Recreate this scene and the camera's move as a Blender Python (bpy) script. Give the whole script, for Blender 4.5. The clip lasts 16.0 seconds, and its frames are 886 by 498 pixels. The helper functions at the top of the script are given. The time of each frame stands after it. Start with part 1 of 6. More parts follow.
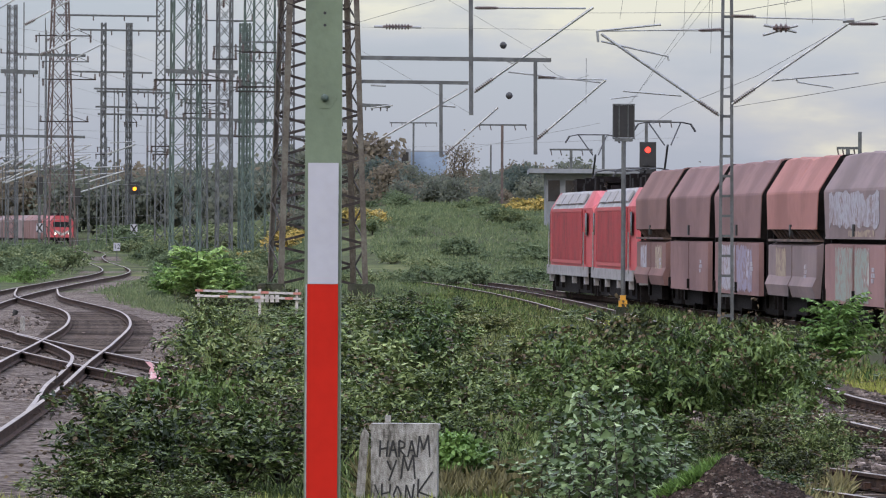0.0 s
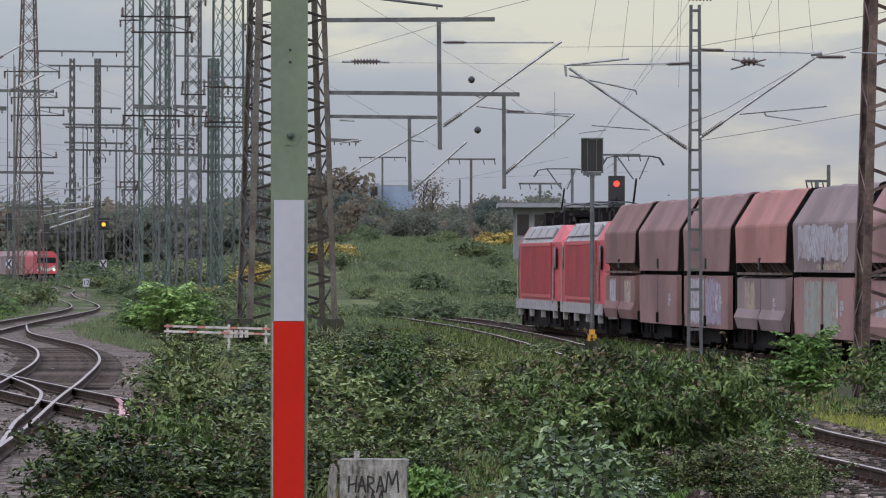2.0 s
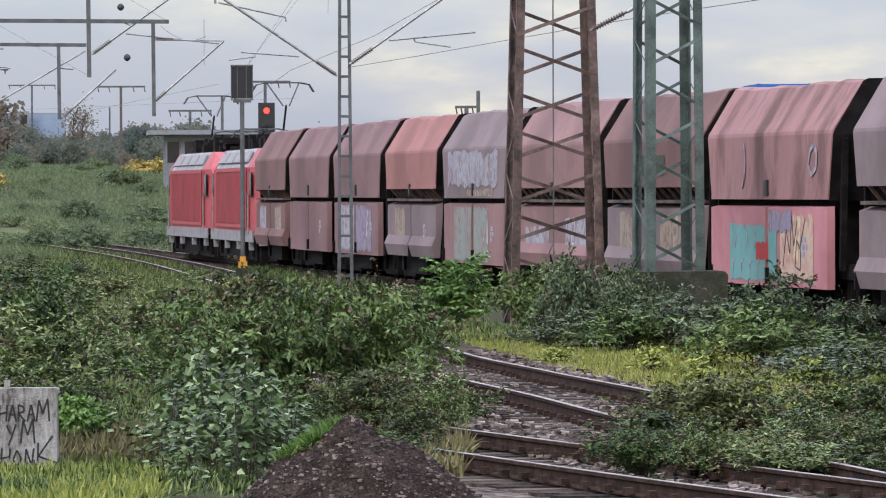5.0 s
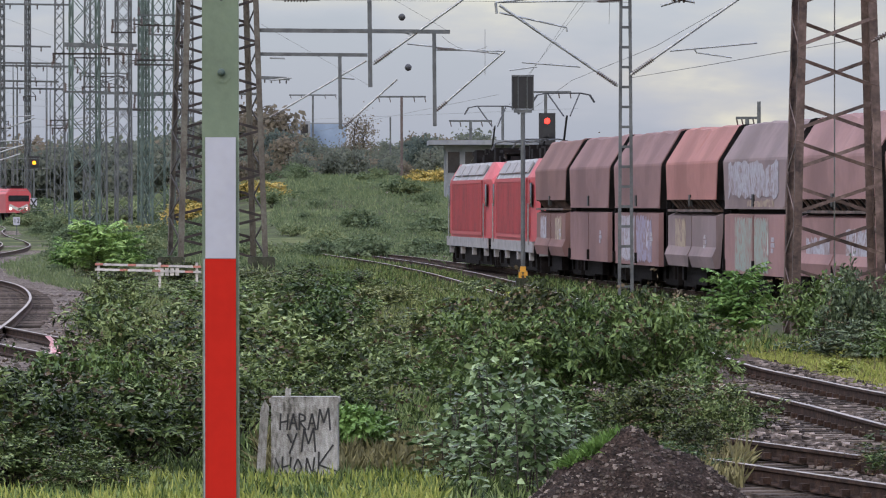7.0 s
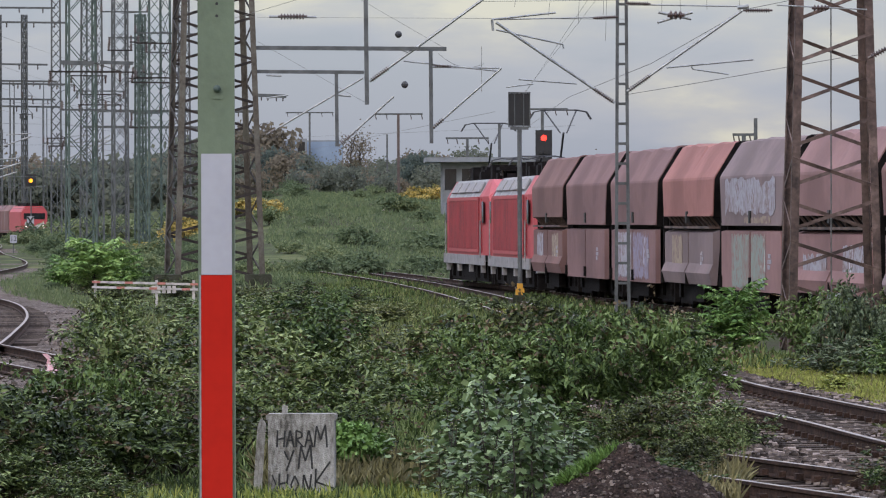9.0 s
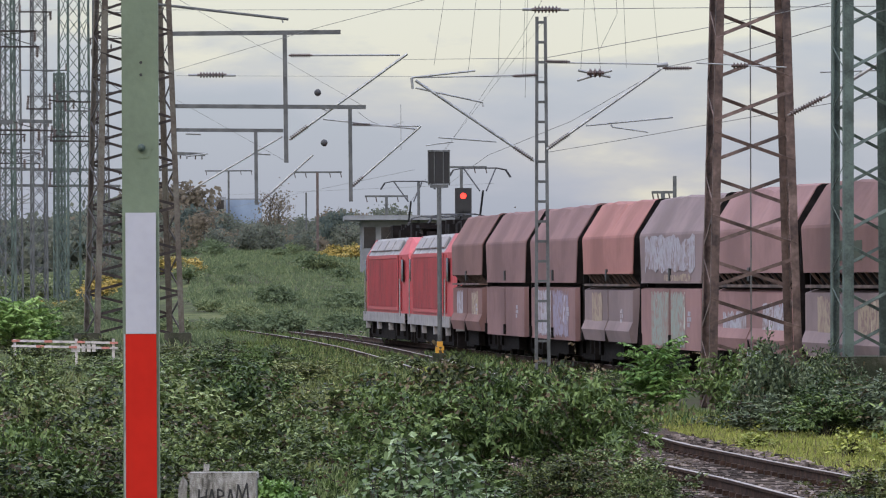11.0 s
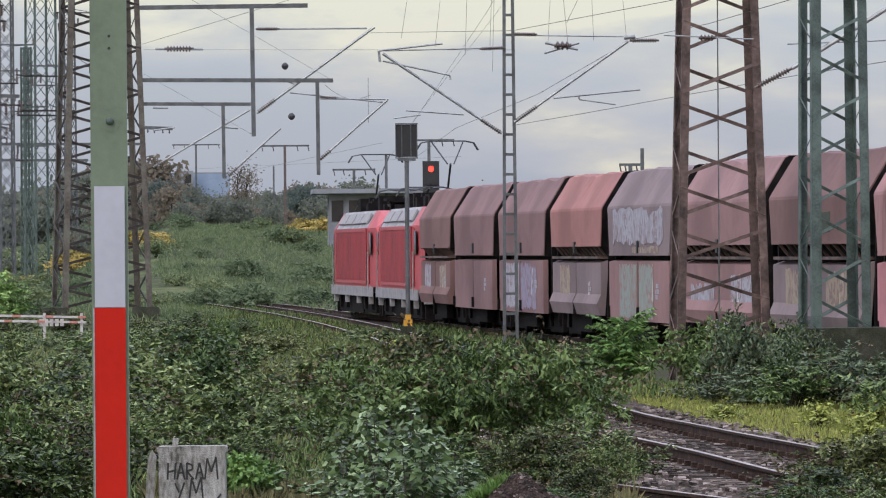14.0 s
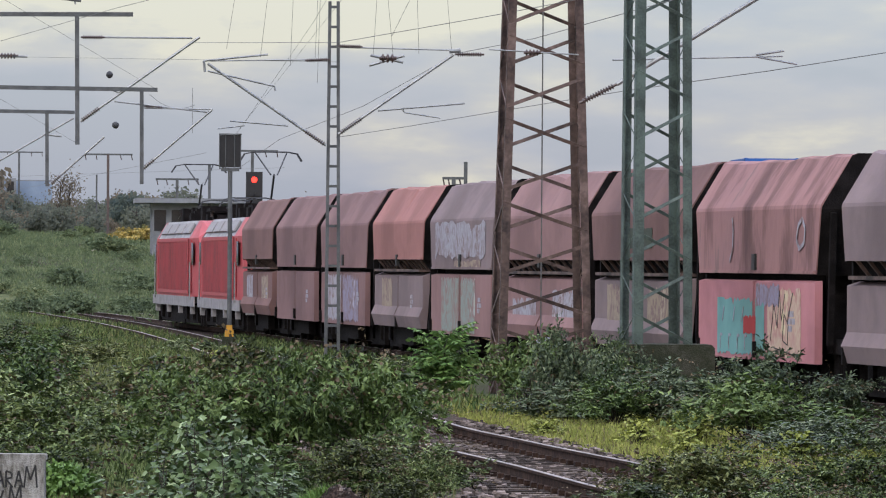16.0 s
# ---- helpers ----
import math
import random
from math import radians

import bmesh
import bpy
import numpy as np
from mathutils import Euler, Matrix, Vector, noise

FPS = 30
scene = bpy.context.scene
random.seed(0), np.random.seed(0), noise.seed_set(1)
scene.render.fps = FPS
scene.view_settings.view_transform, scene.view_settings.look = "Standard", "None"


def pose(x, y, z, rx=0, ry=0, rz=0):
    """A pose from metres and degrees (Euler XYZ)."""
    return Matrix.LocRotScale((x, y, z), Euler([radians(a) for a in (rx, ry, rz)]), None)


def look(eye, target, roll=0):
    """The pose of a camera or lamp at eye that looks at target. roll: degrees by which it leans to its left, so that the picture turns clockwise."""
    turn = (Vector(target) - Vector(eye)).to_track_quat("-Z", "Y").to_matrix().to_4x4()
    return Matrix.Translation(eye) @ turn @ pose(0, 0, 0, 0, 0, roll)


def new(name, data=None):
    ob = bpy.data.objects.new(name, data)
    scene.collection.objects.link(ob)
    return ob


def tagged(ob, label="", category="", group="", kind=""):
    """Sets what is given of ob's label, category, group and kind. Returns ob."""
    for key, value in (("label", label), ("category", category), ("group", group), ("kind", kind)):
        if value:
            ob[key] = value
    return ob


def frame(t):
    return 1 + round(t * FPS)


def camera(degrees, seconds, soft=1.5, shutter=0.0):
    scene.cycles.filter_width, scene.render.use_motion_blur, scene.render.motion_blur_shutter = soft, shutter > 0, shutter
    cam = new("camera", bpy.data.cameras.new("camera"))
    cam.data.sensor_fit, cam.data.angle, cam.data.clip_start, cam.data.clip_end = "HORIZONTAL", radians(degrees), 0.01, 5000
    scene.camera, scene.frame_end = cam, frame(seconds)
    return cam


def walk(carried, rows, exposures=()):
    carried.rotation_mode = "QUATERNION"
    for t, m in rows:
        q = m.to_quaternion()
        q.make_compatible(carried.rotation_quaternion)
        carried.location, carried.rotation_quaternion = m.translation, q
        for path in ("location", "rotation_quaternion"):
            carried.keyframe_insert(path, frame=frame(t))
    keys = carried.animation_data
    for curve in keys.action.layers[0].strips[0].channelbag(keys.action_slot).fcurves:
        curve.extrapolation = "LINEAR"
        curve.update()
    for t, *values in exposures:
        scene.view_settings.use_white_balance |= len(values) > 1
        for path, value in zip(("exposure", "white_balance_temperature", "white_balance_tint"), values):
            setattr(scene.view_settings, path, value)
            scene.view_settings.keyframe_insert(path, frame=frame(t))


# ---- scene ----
cam = camera(7.8, 16.0, soft=1.15)
PATH = [  # seconds, x, z, yaw, pitch, roll: a hand-held long lens on a station platform
    (0.0, -0.0, 2.45, 0.0, -0.1694, -0.279),
    (0.5, 0.0026, 2.4522, 0.1535, -0.2399, -0.129),
    (1.0, -0.0016, 2.4501, 0.077, -0.1603, -0.045),
    (1.5, 0.0081, 2.4568, -0.0831, 0.0072, -0.012),
    (2.0, 0.0131, 2.4586, -0.2697, 0.134, -0.054),
    (2.5, 0.0099, 2.4599, -0.4758, 0.1763, -0.057),
    (3.0, 0.0118, 2.4588, -0.8211, 0.0946, -0.006),
    (3.5, 0.0117, 2.4553, -1.5087, -0.1098, 0.131),
    (4.0, 0.024, 2.4542, -2.3125, -0.3422, 0.267),
    (4.2, 0.0237, 2.4544, -2.6015, -0.404, 0.274),
    (4.7, 0.02, 2.458, -3.12, -0.5, 0.27),
    (5.3, 0.02, 2.465, -3.45, -0.52, 0.25),
    (5.9, 0.018, 2.47, -3.1, -0.49, 0.23),
    (6.3, 0.014, 2.4731, -2.3996, -0.4677, 0.217),
    (6.5, 0.015, 2.4689, -1.7851, -0.4619, 0.228),
    (7.0, 0.0097, 2.4565, -0.8811, -0.4168, 0.07),
    (7.5, 0.0066, 2.4572, -0.5401, -0.2984, -0.001),
    (8.0, 0.019, 2.4658, -0.571, -0.2631, -0.067),
    (8.2, 0.0194, 2.4603, -0.6143, -0.2712, -0.024),
    (10.3, -0.0078, 2.4485, -1.4453, -0.1224, 0.294),
    (10.5, -0.0098, 2.4491, -1.5184, -0.0169, 0.3),
    (11.0, -0.0075, 2.4537, -1.6224, 0.2444, 0.261),
    (11.5, -0.0074, 2.4538, -1.7363, 0.3278, 0.314),
    (12.0, -0.0026, 2.4517, -1.8077, 0.331, 0.424),
    (12.5, -0.0004, 2.4568, -1.8364, 0.2784, 0.473),
    (13.0, 0.0004, 2.4559, -1.8332, 0.2224, 0.499),
    (13.5, -0.0021, 2.4542, -1.812, 0.1395, 0.482),
    (14.0, -0.0122, 2.4511, -1.9066, 0.0058, 0.461),
    (14.5, -0.0115, 2.4467, -2.1497, -0.1804, 0.467),
    (15.0, -0.0081, 2.4461, -2.6618, -0.323, 0.232),
    (15.5, -0.0126, 2.4339, -3.1265, -0.2003, 0.019),
    (16.0, -0.0177, 2.4529, -3.4749, 0.1111, -0.336),
]
EXPOSURES = [(0.0, 0.12), (0.5, 0.1), (1.0, 0.12), (1.5, 0.04), (2.0, -0.14), (2.5, -0.14), (3.0, -0.06), (3.5, 0.06), (4.0, 0.28), (5.3, 0.3), (6.5, 0.24), (7.0, 0.1), (7.5, 0.2), (8.0, -0.16), (10.5, 0.1), (11.0, 0.05), (11.5, -0.24), (12.0, -0.16), (12.5, -0.02), (13.0, 0.0), (14.0, 0.06), (14.5, 0.16), (15.0, 0.3), (15.5, 0.36), (16.0, 0.02)]
walk(cam, [(t, pose(x, 0, z, 90 + pitch, roll, yaw)) for t, x, z, yaw, pitch, roll in PATH], EXPOSURES)

# ---------------------------------------------------------------- light
world = bpy.data.worlds.new("overcast_sky")
scene.world = world
world.use_nodes = True
wn, wl = world.node_tree.nodes, world.node_tree.links
wn.clear()
w_out = wn.new("ShaderNodeOutputWorld")
sky = wn.new("ShaderNodeTexSky")
sky.sky_type, sky.sun_disc = "NISHITA", False
sky.sun_elevation, sky.sun_rotation = radians(22), radians(-150)
sky_bg = wn.new("ShaderNodeBackground")
sky_bg.inputs["Strength"].default_value = 0.05
wl.new(sky.outputs[0], sky_bg.inputs["Color"])
w_tc = wn.new("ShaderNodeTexCoord")
w_map = wn.new("ShaderNodeMapping")
w_map.inputs["Scale"].default_value = (10, 10, 34)
w_map.inputs["Location"].default_value = (2.3, 0.4, 0.1)
wl.new(w_tc.outputs["Generated"], w_map.inputs["Vector"])
w_noise = wn.new("ShaderNodeTexNoise")
w_noise.inputs["Scale"].default_value = 1.5
w_noise.inputs["Detail"].default_value = 7
w_noise.inputs["Roughness"].default_value = 0.52
wl.new(w_map.outputs[0], w_noise.inputs["Vector"])
w_sep = wn.new("ShaderNodeSeparateXYZ")
wl.new(w_tc.outputs["Generated"], w_sep.inputs[0])
w_rise = wn.new("ShaderNodeMapRange")
w_rise.inputs["From Min"].default_value, w_rise.inputs["From Max"].default_value = 0.014, 0.041
w_rise.inputs["To Min"].default_value, w_rise.inputs["To Max"].default_value = -0.30, 0.14
wl.new(w_sep.outputs["Z"], w_rise.inputs["Value"])
w_add = wn.new("ShaderNodeMath")
w_con = wn.new("ShaderNodeMapRange")
w_con.clamp = False
w_con.inputs["From Min"].default_value, w_con.inputs["From Max"].default_value = 0.3, 0.7
w_con.inputs["To Min"].default_value, w_con.inputs["To Max"].default_value = -0.03, 1.03
wl.new(w_noise.outputs["Fac"], w_con.inputs["Value"])
wl.new(w_con.outputs[0], w_add.inputs[0])
wl.new(w_rise.outputs[0], w_add.inputs[1])
w_ramp = wn.new("ShaderNodeValToRGB")
cr = w_ramp.color_ramp
cr.elements[0].position, cr.elements[0].color = 0.32, (0.345, 0.425, 0.71, 1)
cr.elements[1].position, cr.elements[1].color = 0.80, (0.90, 0.87, 0.84, 1)
for at_, col in ((0.46, (0.415, 0.478, 0.755, 1)), (0.58, (0.495, 0.535, 0.76, 1)), (0.67, (0.60, 0.615, 0.77, 1))):
    el = cr.elements.new(at_)
    el.color = col
wl.new(w_add.outputs[0], w_ramp.inputs[0])
cloud_bg = wn.new("ShaderNodeBackground")
wl.new(w_ramp.outputs[0], cloud_bg.inputs["Color"])
w_dome = wn.new("ShaderNodeMapRange")  # an overcast dome is brightest overhead
w_dome.inputs["From Min"].default_value, w_dome.inputs["From Max"].default_value = 0.05, 0.75
w_dome.inputs["To Min"].default_value, w_dome.inputs["To Max"].default_value = 0.505, 2.95
wl.new(w_sep.outputs["Z"], w_dome.inputs["Value"])
wl.new(w_dome.outputs[0], cloud_bg.inputs["Strength"])
w_sum = wn.new("ShaderNodeAddShader")
wl.new(sky_bg.outputs[0], w_sum.inputs[0])
wl.new(cloud_bg.outputs[0], w_sum.inputs[1])
wl.new(w_sum.outputs[0], w_out.inputs["Surface"])

sun = new("sun", bpy.data.lights.new("sun", "SUN"))
sun.data.energy, sun.data.angle, sun.data.color = 0.9, radians(14), (1.0, 0.95, 0.86)
sun.matrix_world = look((-60, -120, 90), (0, 0, 0))

# ---------------------------------------------------------------- materials


def mat(name, stops, scale=4.0, rough=0.8, metal=0.0, bump=0.0, bump_scale=40.0, per="", stretch=(1, 1, 1), fine=0.35, trans=0.0, emit=None, spec=0.5):
    """stops: [(position, colour)] along a blend of coarse and fine grain, shifted for each object or island where per says so."""
    m = bpy.data.materials.new(name)
    m.use_nodes = True
    n, l = m.node_tree.nodes, m.node_tree.links
    b = n["Principled BSDF"]
    b.inputs["Roughness"].default_value, b.inputs["Metallic"].default_value = rough, metal
    b.inputs["Specular IOR Level"].default_value = spec
    tc = n.new("ShaderNodeTexCoord")
    mp = n.new("ShaderNodeMapping")
    mp.inputs["Scale"].default_value = stretch
    l.new(tc.outputs["Object"], mp.inputs["Vector"])
    a = n.new("ShaderNodeTexNoise")
    a.inputs["Scale"].default_value, a.inputs["Detail"].default_value = scale, 5
    f = n.new("ShaderNodeTexNoise")
    f.inputs["Scale"].default_value, f.inputs["Detail"].default_value = scale * 9, 4
    l.new(mp.outputs[0], a.inputs["Vector"])
    l.new(mp.outputs[0], f.inputs["Vector"])
    mx = n.new("ShaderNodeMix")
    mx.inputs[0].default_value = fine
    l.new(a.outputs["Fac"], mx.inputs[2])
    l.new(f.outputs["Fac"], mx.inputs[3])
    fac = mx.outputs[0]
    if per:
        src = n.new("ShaderNodeNewGeometry" if per == "island" else "ShaderNodeObjectInfo")
        rnd = src.outputs["Random Per Island" if per == "island" else "Random"]
        mr = n.new("ShaderNodeMapRange")
        mr.inputs["To Min"].default_value, mr.inputs["To Max"].default_value = -0.22, 0.22
        l.new(rnd, mr.inputs["Value"])
        ad = n.new("ShaderNodeMath")
        l.new(fac, ad.inputs[0])
        l.new(mr.outputs[0], ad.inputs[1])
        fac = ad.outputs[0]
        if per == "island":  # each plant a little darker or lighter than its neighbour
            whole = n.new("ShaderNodeObjectInfo")
            shift = n.new("ShaderNodeMapRange")
            shift.inputs["To Min"].default_value, shift.inputs["To Max"].default_value = -0.13, 0.13
            l.new(whole.outputs["Random"], shift.inputs["Value"])
            both = n.new("ShaderNodeMath")
            l.new(fac, both.inputs[0])
            l.new(shift.outputs[0], both.inputs[1])
            fac = both.outputs[0]
    if per != "island":
        stops = [(0.5 + (p - 0.5) * 0.66, c) for p, c in stops]
    rp = n.new("ShaderNodeValToRGB")
    e = rp.color_ramp.elements
    e[0].position, e[0].color = stops[0][0], (*stops[0][1], 1)
    e[1].position, e[1].color = stops[-1][0], (*stops[-1][1], 1)
    for p, c in stops[1:-1]:
        e.new(p).color = (*c, 1)
    l.new(fac, rp.inputs[0])
    l.new(rp.outputs[0], b.inputs["Base Color"])
    if bump:
        bn = n.new("ShaderNodeTexNoise")
        bn.inputs["Scale"].default_value, bn.inputs["Detail"].default_value = bump_scale, 6
        l.new(tc.outputs["Object"], bn.inputs["Vector"])
        bp = n.new("ShaderNodeBump")
        bp.inputs["Strength"].default_value, bp.inputs["Distance"].default_value = bump, 0.03
        l.new(bn.outputs["Fac"], bp.inputs["Height"])
        l.new(bp.outputs[0], b.inputs["Normal"])
    if trans:
        t = n.new("ShaderNodeBsdfTranslucent")
        l.new(rp.outputs[0], t.inputs["Color"])
        ms = n.new("ShaderNodeMixShader")
        ms.inputs[0].default_value = trans
        l.new(b.outputs[0], ms.inputs[1])
        l.new(t.outputs[0], ms.inputs[2])
        l.new(ms.outputs[0], n["Material Output"].inputs["Surface"])
    if emit:
        b.inputs["Emission Color"].default_value = (*emit[0], 1)
        b.inputs["Emission Strength"].default_value = emit[1]
    return m


def tone(c, lo=0.72, hi=1.3):
    return [(0.32, tuple(v * lo for v in c)), (0.5, c), (0.68, tuple(min(0.95, v * hi) for v in c))]


GROUND = mat("weedy_ground", [(0.3, (0.05, 0.042, 0.032)), (0.42, (0.048, 0.054, 0.028)), (0.55, (0.062, 0.08, 0.035)), (0.7, (0.12, 0.125, 0.055))], 0.16, 0.95, bump=0.8, bump_scale=9, spec=0.06)
BALLAST = mat("brown_ballast", [(0.32, (0.030, 0.023, 0.019)), (0.45, (0.078, 0.061, 0.052)), (0.54, (0.135, 0.112, 0.098)), (0.68, (0.22, 0.19, 0.17))], 1.1, 0.95, bump=1.0, bump_scale=26, fine=0.65, spec=0.06)
SOIL = mat("rubble_soil_and_train_shade", [(0.3, (0.010, 0.0075, 0.0065)), (0.5, (0.028, 0.020, 0.017)), (0.72, (0.075, 0.053, 0.044))], 5, 0.95, bump=1.0, bump_scale=30, fine=0.6, spec=0.06)
STONE = mat("rubble_stones", tone((0.112, 0.092, 0.082), 0.3, 2.4), 3, 0.9, per="island", bump=0.5, spec=0.06)
WOOD_SLEEPER = mat("weathered_sleeper", tone((0.075, 0.06, 0.052), 0.5, 1.7), 5, 0.9, per="object", bump=0.5, bump_scale=60, spec=0.06)
SOIL_BROWN = mat("brown_trackbed", [(0.3, (0.022, 0.016, 0.013)), (0.5, (0.06, 0.045, 0.037)), (0.7, (0.13, 0.105, 0.088))], 1.6, 0.95, bump=1.0, bump_scale=26, fine=0.6, spec=0.06)
RAIL = mat("rusty_rail", tone((0.038, 0.022, 0.016), 0.5, 1.9), 6, 0.9, 0.0, bump=0.3, bump_scale=50, spec=0.2)
RAILTOP = mat("worn_rail_head", tone((0.24, 0.205, 0.185), 0.55, 1.3), 3, 0.5, 0.2)
GREEN_STEEL = mat("green_mast_paint", tone((0.115, 0.15, 0.098), 0.82, 1.14), 3, 0.6, bump=0.05, bump_scale=60)
GREY_GREEN = mat("faded_green_steel", tone((0.062, 0.088, 0.075), 0.55, 1.45), 3, 0.7, bump=0.2)
RUST_STEEL = mat("rusty_brown_steel", [(0.3, (0.022, 0.014, 0.012)), (0.42, (0.058, 0.037, 0.031)), (0.55, (0.10, 0.066, 0.055)), (0.72, (0.18, 0.123, 0.106))], 1.4, 0.8, bump=0.12, fine=0.28)
# Near-black brown for the tall tower's braces and some cross arms.
DARK_BRACE = mat("dark_brace_steel", tone((0.024, 0.018, 0.016), 0.6, 1.7), 3, 0.85)
OLIVE_RUST = mat("olive_and_rust_steel", [(0.3, (0.05, 0.038, 0.030)), (0.5, (0.088, 0.076, 0.060)), (0.7, (0.125, 0.118, 0.095))], 1.2, 0.8, fine=0.4)
FAR_STEEL = mat("weathered_grey_steel", tone((0.082, 0.087, 0.088), 0.65, 1.35), 2, 0.8)
FAR_RUST = mat("far_brown_steel", tone((0.09, 0.066, 0.06), 0.7, 1.3), 2, 0.8)
GALV = mat("galvanised_tube", tone((0.27, 0.28, 0.28), 0.75, 1.2), 6, 0.5, 0.6)
WIRE = mat("copper_wire", tone((0.13, 0.13, 0.125)), 3, 0.6, 0.3)
INSUL = mat("brown_insulator", tone((0.06, 0.04, 0.035), 0.7, 1.4), 9, 0.3)
WHITE_PLATE = mat("white_reflective_plate", tone((0.37, 0.37, 0.415), 0.95, 1.04), 3, 0.6, spec=0.25)
RED_PLATE = mat("red_reflective_plate", tone((0.42, 0.014, 0.007), 0.93, 1.06), 3, 0.65, spec=0.12)
CONCRETE = mat("stained_concrete", [(0.3, (0.07, 0.064, 0.055)), (0.42, (0.18, 0.17, 0.152)), (0.56, (0.29, 0.28, 0.26)), (0.75, (0.40, 0.39, 0.37))], 4, 0.9, bump=0.5, bump_scale=70, stretch=(1, 1, 0.35), fine=0.45)
MOSS_CONCRETE = mat("mossy_concrete", [(0.3, (0.014, 0.02, 0.008)), (0.5, (0.03, 0.034, 0.018)), (0.7, (0.058, 0.055, 0.042))], 3, 0.95, bump=0.6)
BLACK = mat("black_paint", tone((0.012, 0.012, 0.013)), 8, 0.6)
# Near-black of running gear; also stands in for shade between wagons.
DARK = mat("dark_frame_and_gap_shade", tone((0.009, 0.0075, 0.0075), 0.6, 1.7), 5, 0.9, spec=0.12, bump=0.3)
DULL = mat("dull_grey_back", tone((0.035, 0.036, 0.04)), 6, 0.7)
YELLOW = mat("yellow_paint", tone((0.50, 0.25, 0.02), 0.8, 1.1), 6, 0.6)
RED_LAMP = mat("red_signal_lamp", tone((0.8, 0.03, 0.02)), 3, 0.3, emit=((1.0, 0.03, 0.02), 3.4))
AMBER_LAMP = mat("amber_signal_lamp", tone((0.8, 0.4, 0.02)), 3, 0.3, emit=((1.0, 0.27, 0.01), 2.2))
HEAD_LAMP = mat("loco_head_lamp", tone((0.8, 0.7, 0.65)), 3, 0.3, emit=((1.0, 0.8, 0.75), 2.0))
LOCO_RED = mat("traffic_red_loco", tone((0.36, 0.026, 0.034), 0.85, 1.12), 2, 0.5, bump=0.05)
LOCO_PANEL = mat("ribbed_red_panel", tone((0.255, 0.014, 0.019), 0.65, 1.25), 0.9, 0.65)
LOCO_CAB = mat("pale_red_cab", tone((0.41, 0.06, 0.07), 0.9, 1.1), 2, 0.5)
LOCO_GREY = mat("loco_frame_grey", tone((0.26, 0.25, 0.255), 0.75, 1.15), 3, 0.7)
LOCO_ROOF = mat("loco_pale_roof", tone((0.27, 0.265, 0.275), 0.55, 1.35), 2, 0.5)
GLASS_DARK = mat("dark_cab_glass", tone((0.015, 0.017, 0.02)), 2, 0.08)
BARRIER = mat("barrier_white", tone((0.44, 0.41, 0.39), 0.6, 1.2), 4, 0.7)
WALL_PALE = mat("pale_wall", tone((0.20, 0.21, 0.225), 0.8, 1.15), 0.4, 0.9)
WALL_BLUE = mat("blue_cladding", tone((0.21, 0.27, 0.36), 0.9, 1.1), 0.3, 0.7)
BLUE_BOX = mat("blue_container_paint", tone((0.02, 0.10, 0.36), 0.85, 1.1), 1, 0.5)
BARK = mat("bark", tone((0.045, 0.036, 0.03), 0.6, 1.4), 6, 0.95, bump=0.5)
FADED_RED = mat("faded_red_paint", tone((0.40, 0.16, 0.13), 0.8, 1.3), 9, 0.7)
LITTER = mat("pale_plastic", tone((0.6, 0.5, 0.5)), 9, 0.5)


def leafmat(name, dark, mid, light, rough=0.55, through_leaf=0.05):
    return mat(name, [(0.3, dark), (0.53, mid), (0.8, light)], 0.9, rough, per="island", fine=0.3, trans=through_leaf, spec=0.22)


LEAF = leafmat("buddleja_leaf", (0.012, 0.023, 0.007), (0.08, 0.12, 0.034), (0.265, 0.32, 0.13), 0.5)
LEAF_OLIVE = leafmat("olive_leaf", (0.018, 0.026, 0.009), (0.088, 0.112, 0.035), (0.215, 0.235, 0.09), 0.55)
LEAF_FRESH = leafmat("fresh_leaf", (0.022, 0.044, 0.012), (0.078, 0.125, 0.034), (0.19, 0.26, 0.09), 0.5)
LEAF_PALE = leafmat("pale_aspen_leaf", (0.02, 0.04, 0.013), (0.10, 0.155, 0.058), (0.31, 0.395, 0.205), 0.45)
LEAF_GREY = leafmat("grey_green_leaf", (0.03, 0.048, 0.026), (0.10, 0.135, 0.07), (0.215, 0.255, 0.15), 0.5)
LEAF_BRIGHT = leafmat("bright_sumac_leaf", (0.07, 0.13, 0.03), (0.125, 0.22, 0.055), (0.21, 0.33, 0.10))
LEAF_YELLOW = leafmat("goldenrod_bloom", (0.13, 0.14, 0.045), (0.36, 0.275, 0.075), (0.58, 0.43, 0.13))
LEAF_LIME = leafmat("lime_leaf", (0.12, 0.15, 0.03), (0.22, 0.255, 0.055), (0.36, 0.38, 0.09))
LEAF_FROND = leafmat("frond_leaf", (0.075, 0.15, 0.036), (0.17, 0.28, 0.075), (0.30, 0.43, 0.14))
LEAF_BROWN = leafmat("dry_flower_spike", (0.035, 0.025, 0.015), (0.092, 0.066, 0.036), (0.17, 0.13, 0.075))
GRASS = leafmat("yellow_green_grass", (0.14, 0.175, 0.035), (0.25, 0.28, 0.065), (0.38, 0.37, 0.11), 0.6)
GRASS_DRY = leafmat("dry_grass", (0.085, 0.078, 0.036), (0.16, 0.145, 0.066), (0.26, 0.23, 0.11), 0.7)
# Far tree leaves are paled and greyed to paint in distance haze.
TREE_LEAF = leafmat("hazed_tree_leaf", (0.115, 0.13, 0.105), (0.15, 0.165, 0.13), (0.19, 0.20, 0.15), 0.9, 0.45)
TREE_DARK = leafmat("hazed_dark_tree_leaf", (0.07, 0.095, 0.085), (0.095, 0.12, 0.105), (0.125, 0.15, 0.125), 0.9, 0.45)
